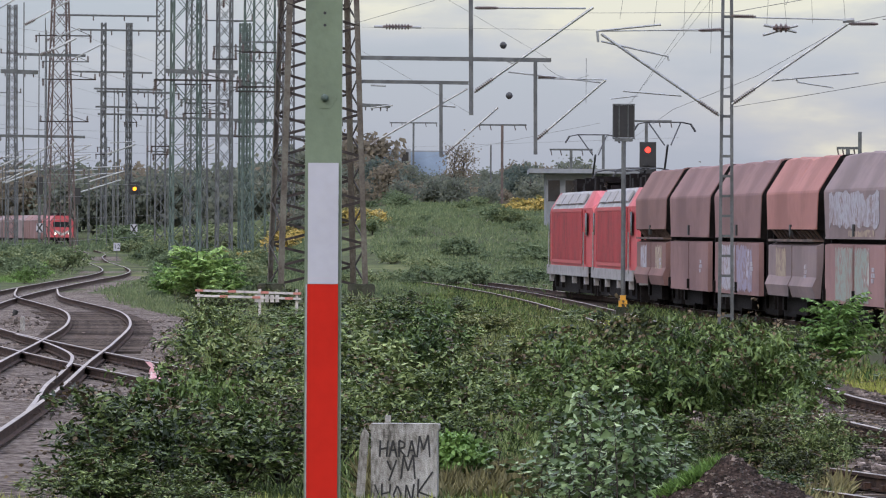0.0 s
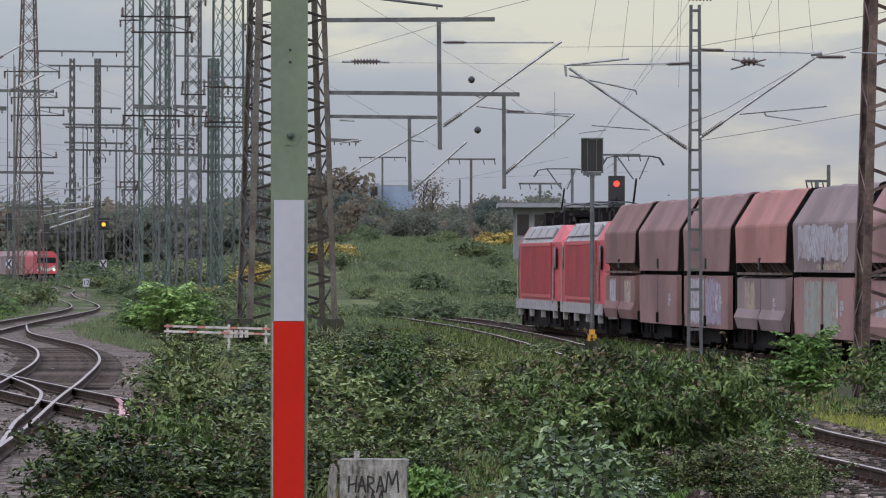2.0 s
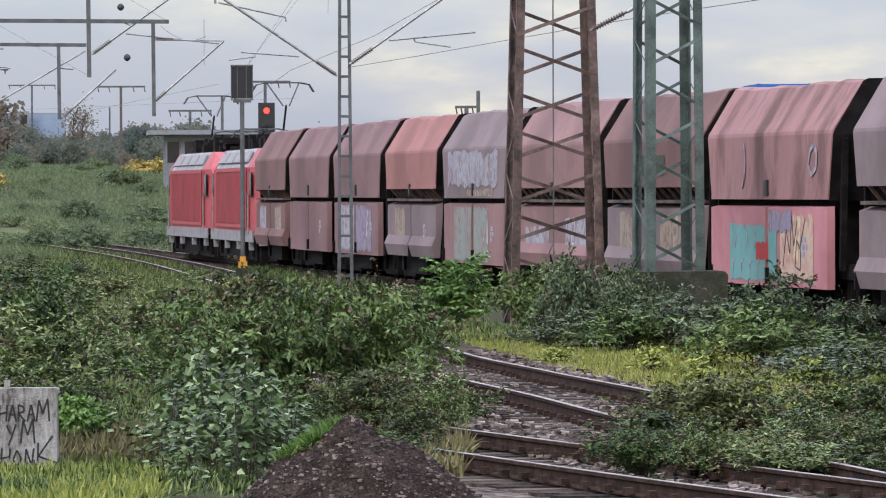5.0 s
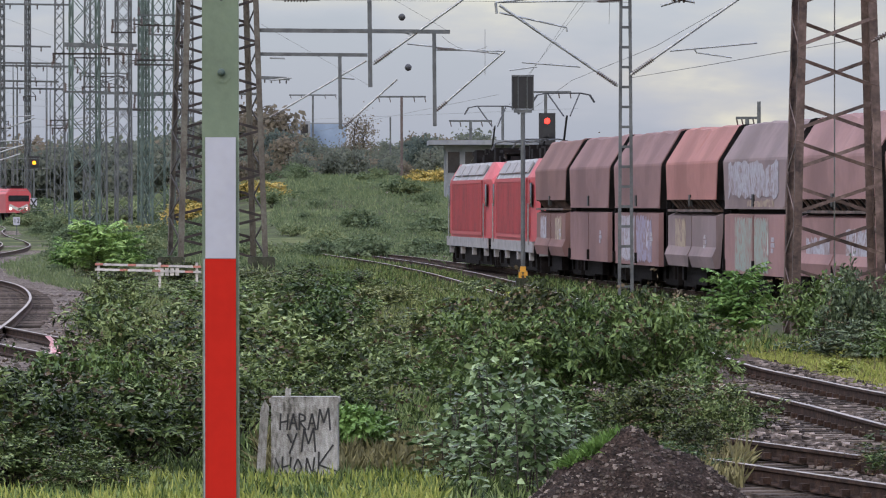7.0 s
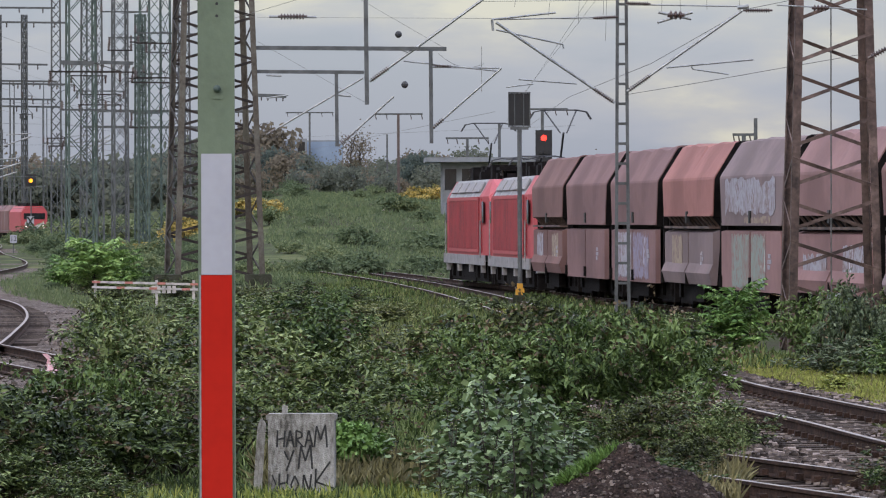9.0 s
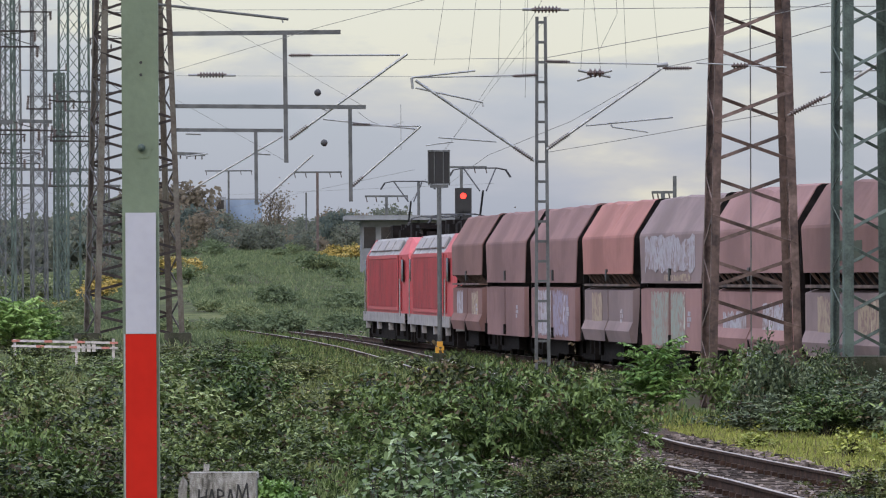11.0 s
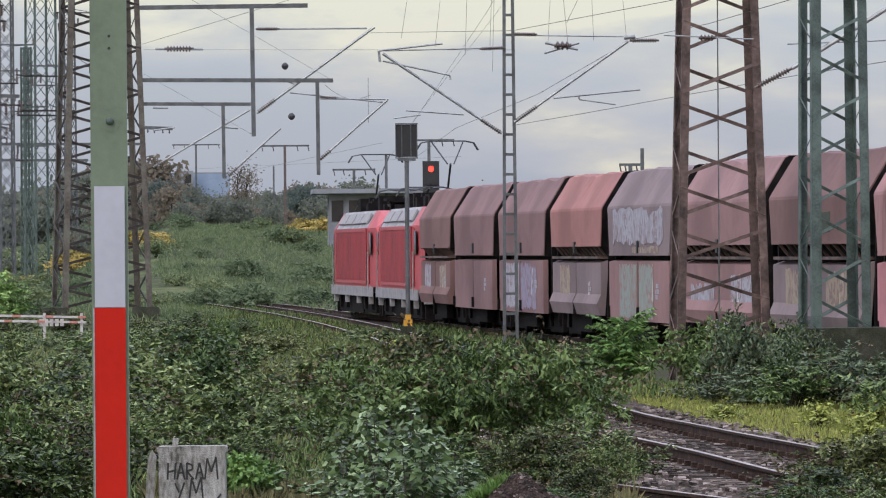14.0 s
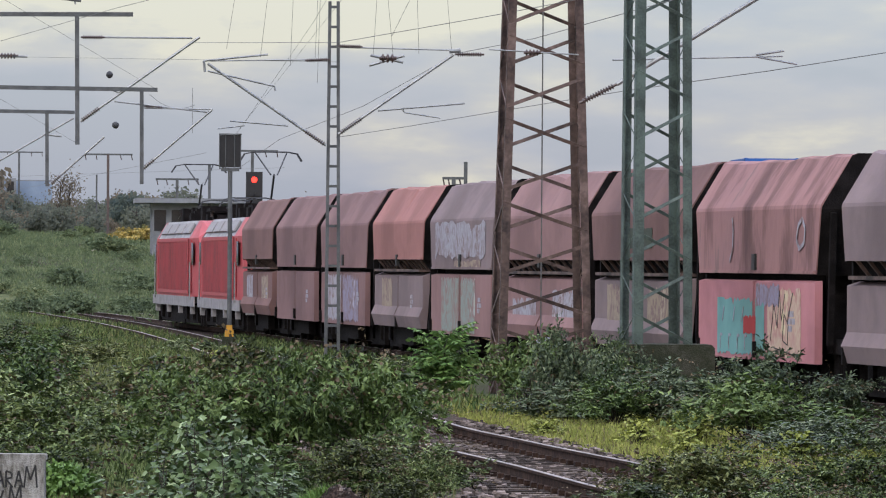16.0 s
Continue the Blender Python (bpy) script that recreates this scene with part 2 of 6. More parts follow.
TREE_RUST = leafmat("hazed_autumn_leaf", (0.145, 0.125, 0.095), (0.185, 0.158, 0.118), (0.225, 0.19, 0.14), 0.9, 0.45)
BANK_LEAF = leafmat("bank_shrub_leaf", (0.07, 0.10, 0.055), (0.115, 0.155, 0.08), (0.165, 0.205, 0.11), 0.75, 0.3)
MEADOW = leafmat("meadow_grass_blade", (0.10, 0.135, 0.065), (0.17, 0.21, 0.10), (0.25, 0.275, 0.14), 0.75, 0.3)

# ---------------------------------------------------------------- mesh tools


class Shape:
    """Collects vertices and faces of one mesh."""

    def __init__(self):
        self.v, self.f = [], []

    def add(self, verts, faces):
        k = len(self.v)
        self.v += [tuple(p) for p in verts]
        self.f += [tuple(i + k for i in q) for q in faces]
        return self

    def box(self, x0, x1, y0, y1, z0, z1, m=None):
        p = [(x, y, z) for z in (z0, z1) for x, y in ((x0, y0), (x1, y0), (x1, y1), (x0, y1))]
        if m is not None:
            p = [m @ Vector(q) for q in p]
        return self.add(p, [(3, 2, 1, 0), (4, 5, 6, 7), (0, 1, 5, 4), (1, 2, 6, 5), (2, 3, 7, 6), (3, 0, 4, 7)])

    def prism(self, profile, y0, y1, squeeze=None):
        """profile of (x, z), counter-clockwise, drawn from y0 to y1; squeeze(x, z) shortens it at both ends."""
        n = len(profile)
        s = squeeze or (lambda x, z: 0)
        p = [(x, y0 + s(x, z), z) for x, z in profile] + [(x, y1 - s(x, z), z) for x, z in profile]
        return self.add(p, [tuple(range(n)), tuple(range(2 * n - 1, n - 1, -1))] + [((i + 1) % n, i, i + n, (i + 1) % n + n) for i in range(n)])

    def beam(self, a, b, w, d=None, side=(0, 0, 1)):
        a, b = Vector(a), Vector(b)
        d = w if d is None else d
        t = (b - a).normalized()
        s = Vector(side)
        if abs(t.dot(s)) > 0.95:
            s = Vector((1, 0, 0)) if abs(t.x) < 0.9 else Vector((0, 1, 0))
        n = t.cross(s).normalized()
        u = n.cross(t)
        p = [c + n * i * w / 2 + u * j * d / 2 for c in (a, b) for i, j in ((-1, -1), (1, -1), (1, 1), (-1, 1))]
        return self.add(p, [(3, 2, 1, 0), (4, 5, 6, 7), (0, 1, 5, 4), (1, 2, 6, 5), (2, 3, 7, 6), (3, 0, 4, 7)])

    def tube(self, points, r, n=6, close=True):
        pts = [Vector(p) for p in points]
        rs = r if isinstance(r, (list, tuple)) else [r] * len(pts)
        base = len(self.v)
        for i, p in enumerate(pts):
            t = (pts[min(i + 1, len(pts) - 1)] - pts[max(i - 1, 0)]).normalized()
            s = Vector((0, 0, 1)) if abs(t.z) < 0.9 else Vector((1, 0, 0))
            a = t.cross(s).normalized()
            b = a.cross(t)
            self.v += [tuple(p + (a * math.cos(k * math.tau / n) + b * math.sin(k * math.tau / n)) * rs[i]) for k in range(n)]
        for i in range(len(pts) - 1):
            for k in range(n):
                q = base + i * n
                self.f.append((q + k, q + (k + 1) % n, q + n + (k + 1) % n, q + n + k))
        if close:
            self.f.append(tuple(base + k for k in range(n))[::-1])
            self.f.append(tuple(base + (len(pts) - 1) * n + k for k in range(n)))
        return self

    def disc_row(self, a, b, r0, r1, count):
        """An insulator: a core with sheds between a and b."""
        a, b = Vector(a), Vector(b)
        pts, rs = [a], [r0]
        for i in range(count):
            for k, r in ((0.1, r0), (0.3, r1), (0.6, r1 * 0.92), (0.8, r0)):
                pts.append(a.lerp(b, 0.08 + 0.84 * (i + k) / count))
                rs.append(r)
        pts.append(b)
        rs.append(r0)
        return self.tube(pts, rs, 8)

    def mesh(self, name, material, smooth=False):
        me = bpy.data.meshes.new(name)
        me.from_pydata(self.v, [], self.f)
        me.materials.append(material)
        if smooth:
            me.polygons.foreach_set("use_smooth", [True] * len(me.polygons))
        me.update()
        return me


def part(name, shape, material, parent, label="", smooth=False):
    ob = new(name, shape.mesh(name, material, smooth))
    ob.parent = parent
    return tagged(ob, label)


def thing(name, m, label, category, group="", kind=""):
    ob = new(name)
    ob.matrix_basis = m
    return tagged(ob, label, category, group, kind)


EYE_Z = 2.45


def spot(b, d, e=0.0):
    """A place by its bearing b and elevation e from the platform, in 1/11500, and its distance d in metres."""
    return Vector((d * b / 11500, d, EYE_Z + d * e / 11500))


def glide(points, step):
    """A smooth line through plan points, as points and headings."""
    p = [Vector((*q, 0)) for q in points]
    p = [p[0] * 2 - p[1]] + p + [p[-1] * 2 - p[-2]]
    line = []
    for i in range(1, len(p) - 2):
        n = max(2, int((p[i + 1] - p[i]).length / step * 2))
        for k in range(n):
            t = k / n
            line.append(0.5 * (2 * p[i] + (p[i + 1] - p[i - 1]) * t + (2 * p[i - 1] - 5 * p[i] + 4 * p[i + 1] - p[i + 2]) * t * t + (3 * p[i] - p[i - 1] - 3 * p[i + 1] + p[i + 2]) * t ** 3))
    line.append(p[-2])
    res, acc = [line[0]], 0.0
    for a, b in zip(line, line[1:]):
        L = (b - a).length
        while acc + L >= step:
            a = a.lerp(b, (step - acc) / L)
            L = (b - a).length
            acc = 0.0
            res.append(a)
        acc += L
    return res


def headings(line):
    out = []
    for i, p in enumerate(line):
        t = (line[min(i + 1, len(line) - 1)] - line[max(i - 1, 0)]).normalized()
        out.append(t)
    return out


# ---------------------------------------------------------------- ground


def ground_height(x, y):
    """Flat yard; behind it a low bank, and a slope up to the woods."""
    b = x / max(y, 1.0) * 11500
    z = -0.06
    if y > 292:
        k = min(1.0, (y - 292) / 220)
        side = min(1.0, max(0.0, (b + 330) / 160)) * min(1.0, max(0.0, (420 - b) / 180))
        z += 4.2 * k * k * (3 - 2 * k) * side
    if y > 620:
        z += 4.0 * min(1.0, (y - 620) / 500) * min(1.0, max(0.0, (b + 330) / 160))
    if y > 1120:
        z += 4.0 * min(1.0, (y - 1120) / 300) * min(1.0, max(0.0, (-170 - b) / 160))
    z += 0.05 * noise.noise(Vector((x * 0.35, y * 0.12, 0)))
    if y > 292:
        z += 0.5 * noise.noise(Vector((x * 0.07, y * 0.03, 4))) * min(1, (y - 292) / 80)
    return z


def curve_x(d):
    """The curved track's centre at a distance along the yard."""
    return float(np.interp(d, [94, 125, 150, 175, 201, 218, 247, 290, 330, 372], [4.85, 4.9, 4.8, 4.4, 3.75, 3.2, 2.0, -0.4, -3.2, -6.5]))


def build_ground():
    s = Shape()
    ys = [-60, -20, 5] + [20 + 3 * i for i in range(80)] + [262 + 10 * i for i in range(60)] + [900, 1200, 1800, 2600, 4500]
    cols = 90
    for y in ys:
        half = 60 + max(y, 0) * 0.16 if y < 900 else y * 0.9
        for c in range(cols):
            x = (2 * c / (cols - 1) - 1) * half
            s.v.append((x, y, ground_height(x, y)))
    for r in range(len(ys) - 1):
        for c in range(cols - 1):
            i = r * cols + c
            s.f.append((i, i + 1, i + 1 + cols, i + cols))
    ob = new("ground", s.mesh("ground", GROUND, True))
    tagged(ob, "weedy brown and green railway ground with patches of grass", "ground", kind="structure")


build_ground()

# ---------------------------------------------------------------- tracks
SLEEPER = Shape().box(-1.3, 1.3, -0.13, 0.13, -0.12, 0.0).mesh("sleeper", WOOD_SLEEPER)


def rail_shape(line, off, base=0.0):
    """A flat-bottomed rail with head, web and foot along the line."""
    prof = [(-0.065, 0), (0.065, 0), (0.065, 0.015), (0.012, 0.03), (0.012, 0.11), (0.036, 0.122), (0.036, 0.15), (-0.036, 0.15), (-0.036, 0.122), (-0.012, 0.11), (-0.012, 0.03), (-0.065, 0.015)]
    body, head = Shape(), Shape()
    hd = headings(line)
    n = len(prof)
    for p, t in zip(line, hd):
        side = Vector((t.y, -t.x, 0))
        c = p + side * off
        body.v += [tuple(c + side * a + Vector((0, 0, base + z))) for a, z in prof]
        head.v += [tuple(c + side * a + Vector((0, 0, base + z))) for a, z in ((-0.03, 0.151), (0.03, 0.151), (0.03, 0.154), (-0.03, 0.154))]
    for i in range(len(line) - 1):
        for k in range(n):
            body.f.append((i * n + k, i * n + (k + 1) % n, i * n + n + (k + 1) % n, i * n + n + k))
        for k in range(4):
            head.f.append((i * 4 + k, i * 4 + (k + 1) % 4, i * 4 + 4 + (k + 1) % 4, i * 4 + 4 + k))
    return body, head


def track(points, label, sleepers=True, bed=1.9, near=0, far=1e9, rails=(-0.7535, 0.7535), level=0.0, ballast=None):
    line = glide(points, 0.6)
    hd = headings(line)
    top = thing("railway_track", Matrix(), label, "railway track", kind="structure")
    for off in rails:
        body, head = rail_shape(line[::2] if len(line) > 300 else line, off, level + 0.02)
        r = part("rail", body, RAIL, top)
        part("rail_head", head, RAILTOP, r, "worn bright running surface")
    s = Shape()
    for i, (p, t) in enumerate(zip(line, hd)):
        side = Vector((t.y, -t.x, 0))
        for a, z in ((-bed - 0.7, -0.16), (-bed, 0.0), (bed, 0.0), (bed + 0.7, -0.16)):
            j = 0.03 * noise.noise(Vector((p.x * 2 + a, p.y * 2, 3)))
            s.v.append(tuple(p + side * a + Vector((0, 0, level + z - 0.02 + j))))
    for i in range(len(line) - 1):
        for k in range(3):
            s.f.append((i * 4 + k, i * 4 + k + 1, i * 4 + 5 + k, i * 4 + 4 + k))
    part("ballast_bed", s, ballast or BALLAST, top)
    if sleepers:
        for p, t in zip(line, hd):
            if near < p.y < far:
                o = new("sleeper", SLEEPER)
                o.parent = top
                o.matrix_basis = pose(p.x, p.y, level + 0.01, 0, 0, math.degrees(math.atan2(-t.x, t.y)))
    return top


NEAR_SIDE = [(0.3, 296), (2.2, 269), (3.78, 240.3), (4.99, 221.4), (5.97, 202.5), (6.61, 190.4), (7.4, 178.4), (8.23, 166.3), (8.98, 154.2), (9.82, 142.1), (10.79, 130.1), (11.77, 118.0), (12.85, 105.9), (13.95, 93.85), (15.1, 81.8)]
TRAIN_LINE = []
for i_, q_ in enumerate(NEAR_SIDE):
    t_ = (Vector(NEAR_SIDE[max(i_ - 1, 0)]) - Vector(NEAR_SIDE[min(i_ + 1, len(NEAR_SIDE) - 1)])).normalized()
    TRAIN_LINE.append((q_[0] + 1.5 * t_.y, q_[1] - 1.5 * t_.x))
# The bed's soil-dark colour stands in for shade beneath the train.
track(TRAIN_LINE, "rusty siding track under the standing coal train", sleepers=False, ballast=SOIL)
track([(-6.5, 372), (-3.2, 330), (-0.4, 290), (2.0, 247), (3.2, 218), (3.75, 201), (4.4, 175), (4.8, 150), (4.9, 125), (4.85, 94.3), (5.36, 82.3), (5.95, 73.3), (6.35, 65.4), (6.95, 57), (7.9, 46)], "curving railway track on wooden sleepers beside grass", near=50, far=112, ballast=SOIL_BROWN)
track([(2.9, 64), (3.75, 60), (4.64, 55.7), (5.9, 50), (7.6, 43)], "short near railway track joining the curve", near=44, far=63, level=-0.03)
track([(-5.2, 48), (-5.75, 74), (-6.2, 92.4), (-6.8, 111.5), (-7.35, 131), (-8.2, 155), (-9.6, 178), (-11.6, 198), (-13.5, 217), (-15.3, 245)], "winding railway track with worn bright rail heads", near=128, far=190, bed=3.0)
track([(-12.2, 150), (-13.7, 184), (-14.9, 218), (-15.7, 255), (-16.2, 290), (-16.6, 320), (-17.6, 350), (-19.6, 385), (-24, 450), (-28, 520), (-32, 600), (-40, 720)], "far railway track in an S bend", sleepers=False, level=-0.025)
track([(-13.3, 170), (-10.5, 145), (-8.15, 128), (-5.5, 110), (-3.9, 100), (-2.6, 92)], "railway track crossing the winding one at a flat angle", sleepers=False, level=-0.012)
track([(-9.2, 140), (-8.09, 131.3), (-6.89, 119.6), (-6.39, 112), (-6.04, 103.2), (-5.76, 94.5), (-5.42, 87.0), (-5.17, 81.0)], "curved closure rail of the turnout", sleepers=False, bed=0.3, rails=(0.0,), level=-0.006)

# ---------------------------------------------------------------- the standing train


def wagon_paint(name, c, streak=(0.3, 0.28, 0.29), amount=0.5, dirt=0.72, along=0.24):
    """Faded wagon paint with rust and pale runs down the sides."""
    d = tuple(v * dirt for v in c)
    lt = tuple(v * (1 - amount) + s * amount for v, s in zip(c, streak))
    return mat(name, [(0.26, d), (0.41, tuple(v * (0.4 + dirt * 0.6) for v in c)), (0.52, c), (0.64, tuple(v * 1.1 for v in c)), (0.78, lt)], 1.0, 0.85, bump=0.15, bump_scale=14, stretch=(0.5, along, 0.3), fine=0.17, spec=0.25)


def spray_paint(name, under, c, pale):
    """Old spray paint, worn through to the wagon's colour in runs."""
    return mat(name, [(0.30, under), (0.42, tuple((a + q) / 2 for a, q in zip(under, c))), (0.52, c), (0.62, under), (0.72, pale)], 1.2, 0.8, bump=0.15, bump_scale=14, stretch=(0.6, 0.5, 0.45), fine=0.35, spec=0.3)


PAINTS = [wagon_paint("brown_wagon", (0.185, 0.105, 0.097), amount=0.4), wagon_paint("mauve_brown_wagon", (0.21, 0.125, 0.122), amount=0.4),
          wagon_paint("salmon_wagon", (0.33, 0.155, 0.138), amount=0.2), wagon_paint("grey_brown_wagon", (0.215, 0.163, 0.165), amount=0.45),
          wagon_paint("rose_brown_wagon", (0.265, 0.155, 0.15), amount=0.35), wagon_paint("pink_red_wagon", (0.32, 0.175, 0.168), (0.19, 0.135, 0.122), 0.95, 0.42, 0.75)]
ROSE_DOOR = wagon_paint("rose_door", (0.45, 0.195, 0.21), (0.5, 0.36, 0.42), 0.5)
UNDER = (0.19, 0.125, 0.12)
SPRAY_WHITE = spray_paint("silver_spray", UNDER, (0.36, 0.36, 0.41), (0.50, 0.50, 0.54))
SPRAY_MINT = wagon_paint("mint_spray", (0.17, 0.36, 0.34), (0.4, 0.5, 0.48), 0.3)
SPRAY_BEIGE = spray_paint("beige_spray", (0.42, 0.22, 0.2), (0.52, 0.40, 0.30), (0.6, 0.52, 0.34))
SPRAY_GREEN = spray_paint("grey_green_spray", (0.25, 0.15, 0.14), (0.24, 0.30, 0.27), (0.42, 0.46, 0.43))
SPRAY_PURPLE = spray_paint("lilac_spray", UNDER, (0.26, 0.24, 0.33), (0.38, 0.37, 0.46))
SPRAY_OCHRE = spray_paint("ochre_spray", UNDER, (0.33, 0.27, 0.20), (0.42, 0.36, 0.27))
SPRAY_RED = wagon_paint("red_spray", (0.42, 0.05, 0.05), (0.5, 0.2, 0.18), 0.3)
GREEN_PATCH = wagon_paint("dark_green_patch", (0.06, 0.075, 0.055), (0.1, 0.1, 0.08), 0.3)


def wheelset(parent, y):
    for x in (-0.75, 0.75):
        s = Shape().tube([(x - 0.07, y, 0.62), (x + 0.07, y, 0.62)], 0.46, 20)
        s.tube([(x - 0.10, y, 0.62), (x + 0.10, y, 0.62)], 0.2, 12)
        part("wheel", s, DARK, parent, smooth=False)


def patch(parent, name, material, y0, y1, z0, z1, x, jag=0.06, seed=0):
    """A sprayed area with an uneven outline, a hair proud of the plate."""
    rnd = random.Random(seed)
    s = Shape()
    n = 22
    low = [(y0 + (y1 - y0) * i / n, z0 + rnd.uniform(0, jag) * 2.5 * rnd.random()) for i in range(n + 1)]
    high = [(y0 + (y1 - y0) * i / n, z1 - rnd.uniform(0, jag) * 3.5 * rnd.random()) for i in range(n, -1, -1)]
    ring = low + high
    s.add([(x, a, b) for a, b in ring] + [(x - 0.004, a, b) for a, b in ring], [tuple(range(len(ring), 2 * len(ring)))] + [(i, (i + 1) % len(ring), (i + 1) % len(ring) + len(ring), i + len(ring)) for i in range(len(ring))])
    return part(name, s, material, parent)


def strokes(parent, name, material, lines, y, z, w, h, x, r, label=""):
    """Sprayed or drawn lines on a side plate; lines are in a unit box."""
    s = Shape()
    for ln in lines:
        for a, b in zip(ln, ln[1:]):
            s.beam((x, y - a[0] * w, z + a[1] * h), (x, y - b[0] * w, z + b[1] * h), r, 0.006, (1, 0, 0))
    return part(name, s, material, parent, label)


def hopper_wagon(p, t, paint, low_paint, ribbed, label, seed):
    """Four-axle coal hopper; the length runs along y, its front far ahead."""
    w = thing("hopper_wagon", pose(p.x, p.y, 0, 0, 0, math.degrees(math.atan2(-t.x, t.y))), label, "railway wagon", "wagons of the coal train")
    rnd = random.Random(seed)
    L = 5.56
    bottom = 2.28 if not ribbed else 2.5
    # upper hopper: leaning roof flaps over upright sides that draw in towards the bottom at the ends
    prof = [(-1.52, bottom), (1.52, bottom), (1.52, 3.38), (1.505, 3.44), (1.47, 3.50), (1.00, 4.27), (0.90, 4.31), (-0.90, 4.31), (-1.00, 4.27), (-1.47, 3.50), (-1.505, 3.44), (-1.52, 3.38)]
    up = Shape()
    ys = [-1, -0.86, -0.7, -0.52, -0.35, -0.18, -0.02, 0.02, 0.18, 0.35, 0.52, 0.7, 0.86, 1]
    for k in ys:
        lift = rnd.uniform(-0.05, 0.02)
        for x, z in prof:
            sh = 0.08 + 0.40 * max(0, (3.4 - z)) / 1.25
            up.v.append((x, k * (L - sh), z + (lift if z > 4 else 0) - (0.03 if abs(k) < 0.1 and z > 3.5 else 0)))
    n = len(prof)
    for i in range(len(ys) - 1):
        for k in range(n):
            up.f.append((i * n + (k + 1) % n, i * n + k, i * n + n + k, i * n + n + (k + 1) % n))
    up.f.append(tuple(range(n)))
    up.f.append(tuple(range(len(up.v) - 1, len(up.v) - 1 - n, -1)))
    part("upper_hopper", up, paint, w)
    # Dark sheets and dark end walls put shade into the wagon gaps.
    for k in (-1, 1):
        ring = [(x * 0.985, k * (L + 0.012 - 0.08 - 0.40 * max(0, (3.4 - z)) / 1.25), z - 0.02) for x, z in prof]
        part("gap_shade_sheet", Shape().add(ring + [(x, y - k * 0.05, z) for x, y, z in ring], [tuple(range(n)), tuple(range(2 * n - 1, n - 1, -1))] + [(i, (i + 1) % n, (i + 1) % n + n, i + n) for i in range(n)]), DARK, w, "dark sheet painting shade into the wagon gap")
    lip = Shape()
    for x in (-1.525, 1.525):
        lip.box(x - 0.015, x + 0.015, -L + 0.5, L - 0.5, bottom, bottom + 0.05)
    part("lower_lip", lip, paint, w)
    # near-black block puts shade in the slot between hopper and doors, with ribs
    part("slot_shade_block", Shape().box(-1.25, 1.25, -L + 0.9, L - 0.9, 0.95, 2.5), DARK, w)
    if ribbed:
        for k in range(11):
            y = -4.4 + 0.88 * k
            part("rib", Shape().beam((-1.27, y, 2.24), (-1.5, y, 2.52), 0.09, 0.05), RUST_STEEL, w)
        part("walkway", Shape().box(-1.55, -1.2, -L + 0.75, L - 0.75, 2.2, 2.26), RUST_STEEL, w)
    # discharge doors, two a side
    top_z = 2.17
    for side in (-1, 1):
        for y0, y1 in ((-5.12, -0.1), (0.1, 5.12)):
            d = Shape()
            if ribbed:
                prof_d = [(1.30, top_z), (1.50, 2.1), (1.50, 1.35), (1.60, 1.12), (1.52, 0.84), (1.40, 0.84)]
            else:
                prof_d = [(1.40, top_z), (1.53, top_z - 0.03), (1.53, 0.78), (1.40, 0.78)]
            prof_d = [(side * x, z) for x, z in prof_d]
            d.prism(prof_d if side < 0 else prof_d[::-1], y0, y1)
            part("discharge_door", d, low_paint, w)
            if side < 0:
                part("door_latch", Shape().box(-1.6, -1.5, y1 - 0.14, y1 - 0.04, 0.82, 1.1), DARK, w)
    # Full-length dark block: brake gear filled out into shade below the wagon.
    part("brake_gear_and_shade", Shape().box(-1.0, 1.0, -5.3, 5.3, 0.36, 0.98).box(-1.3, -1.1, -1.6, 1.6, 0.4, 0.9), DARK, w)
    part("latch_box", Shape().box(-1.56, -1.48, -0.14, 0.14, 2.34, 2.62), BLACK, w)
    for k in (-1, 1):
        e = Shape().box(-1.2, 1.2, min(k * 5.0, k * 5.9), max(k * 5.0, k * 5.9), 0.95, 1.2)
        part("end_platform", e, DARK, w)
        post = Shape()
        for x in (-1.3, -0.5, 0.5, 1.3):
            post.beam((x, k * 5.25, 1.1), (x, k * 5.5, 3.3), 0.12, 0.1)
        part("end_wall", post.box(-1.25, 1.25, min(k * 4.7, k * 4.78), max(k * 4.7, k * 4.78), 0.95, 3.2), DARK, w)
        for x in (-0.88, 0.88):
            part("buffer", Shape().tube([(x, k * 5.85, 1.06), (x, k * 6.04, 1.06)], 0.16, 12), DARK, w)
        for y in (3.2, 5.0):
            wheelset(w, k * y)
        for x in (-1.0, 1.0):
            b = Shape()
            b.box(x - 0.06, x + 0.06, k * 4.1 - 1.35, k * 4.1 + 1.35, 0.3, 0.78)
            for y in (3.2, 5.0):
                b.box(x - 0.13, x + 0.13, k * y - 0.2, k * y + 0.2, 0.45, 0.95)
            part("bogie_frame", b, DARK, w)
    return w


CENTRES = [Vector((*q, 0)) for q in TRAIN_LINE]


def between(i):
    a, b = CENTRES[i + 1], CENTRES[i]
    return (a + b) / 2, (b - a).normalized()


WAGONS = [
    (0, 0, True, "brown coal hopper wagon with pale sprayed doors"), (1, 1, False, "mauve brown coal hopper wagon with plain doors"),
    (1, 1, False, "mauve brown coal hopper wagon with lilac sprayed doors"), (2, 3, True, "salmon red coal hopper wagon with brown doors"),
    (3, 4, False, "grey brown coal hopper wagon with faded silver graffiti"), (4, 4, True, "rose brown coal hopper wagon with streaked doors"),
    (0, 3, True, "brown coal hopper wagon with a dark green patch"), (5, 5, False, "pink red streaked hopper wagon with mint graffiti"),
    (3, 3, True, "grey brown coal hopper wagon with worn white marks"), (0, 0, False, "brown coal hopper wagon at the near end"),
]
wagon_obs = []
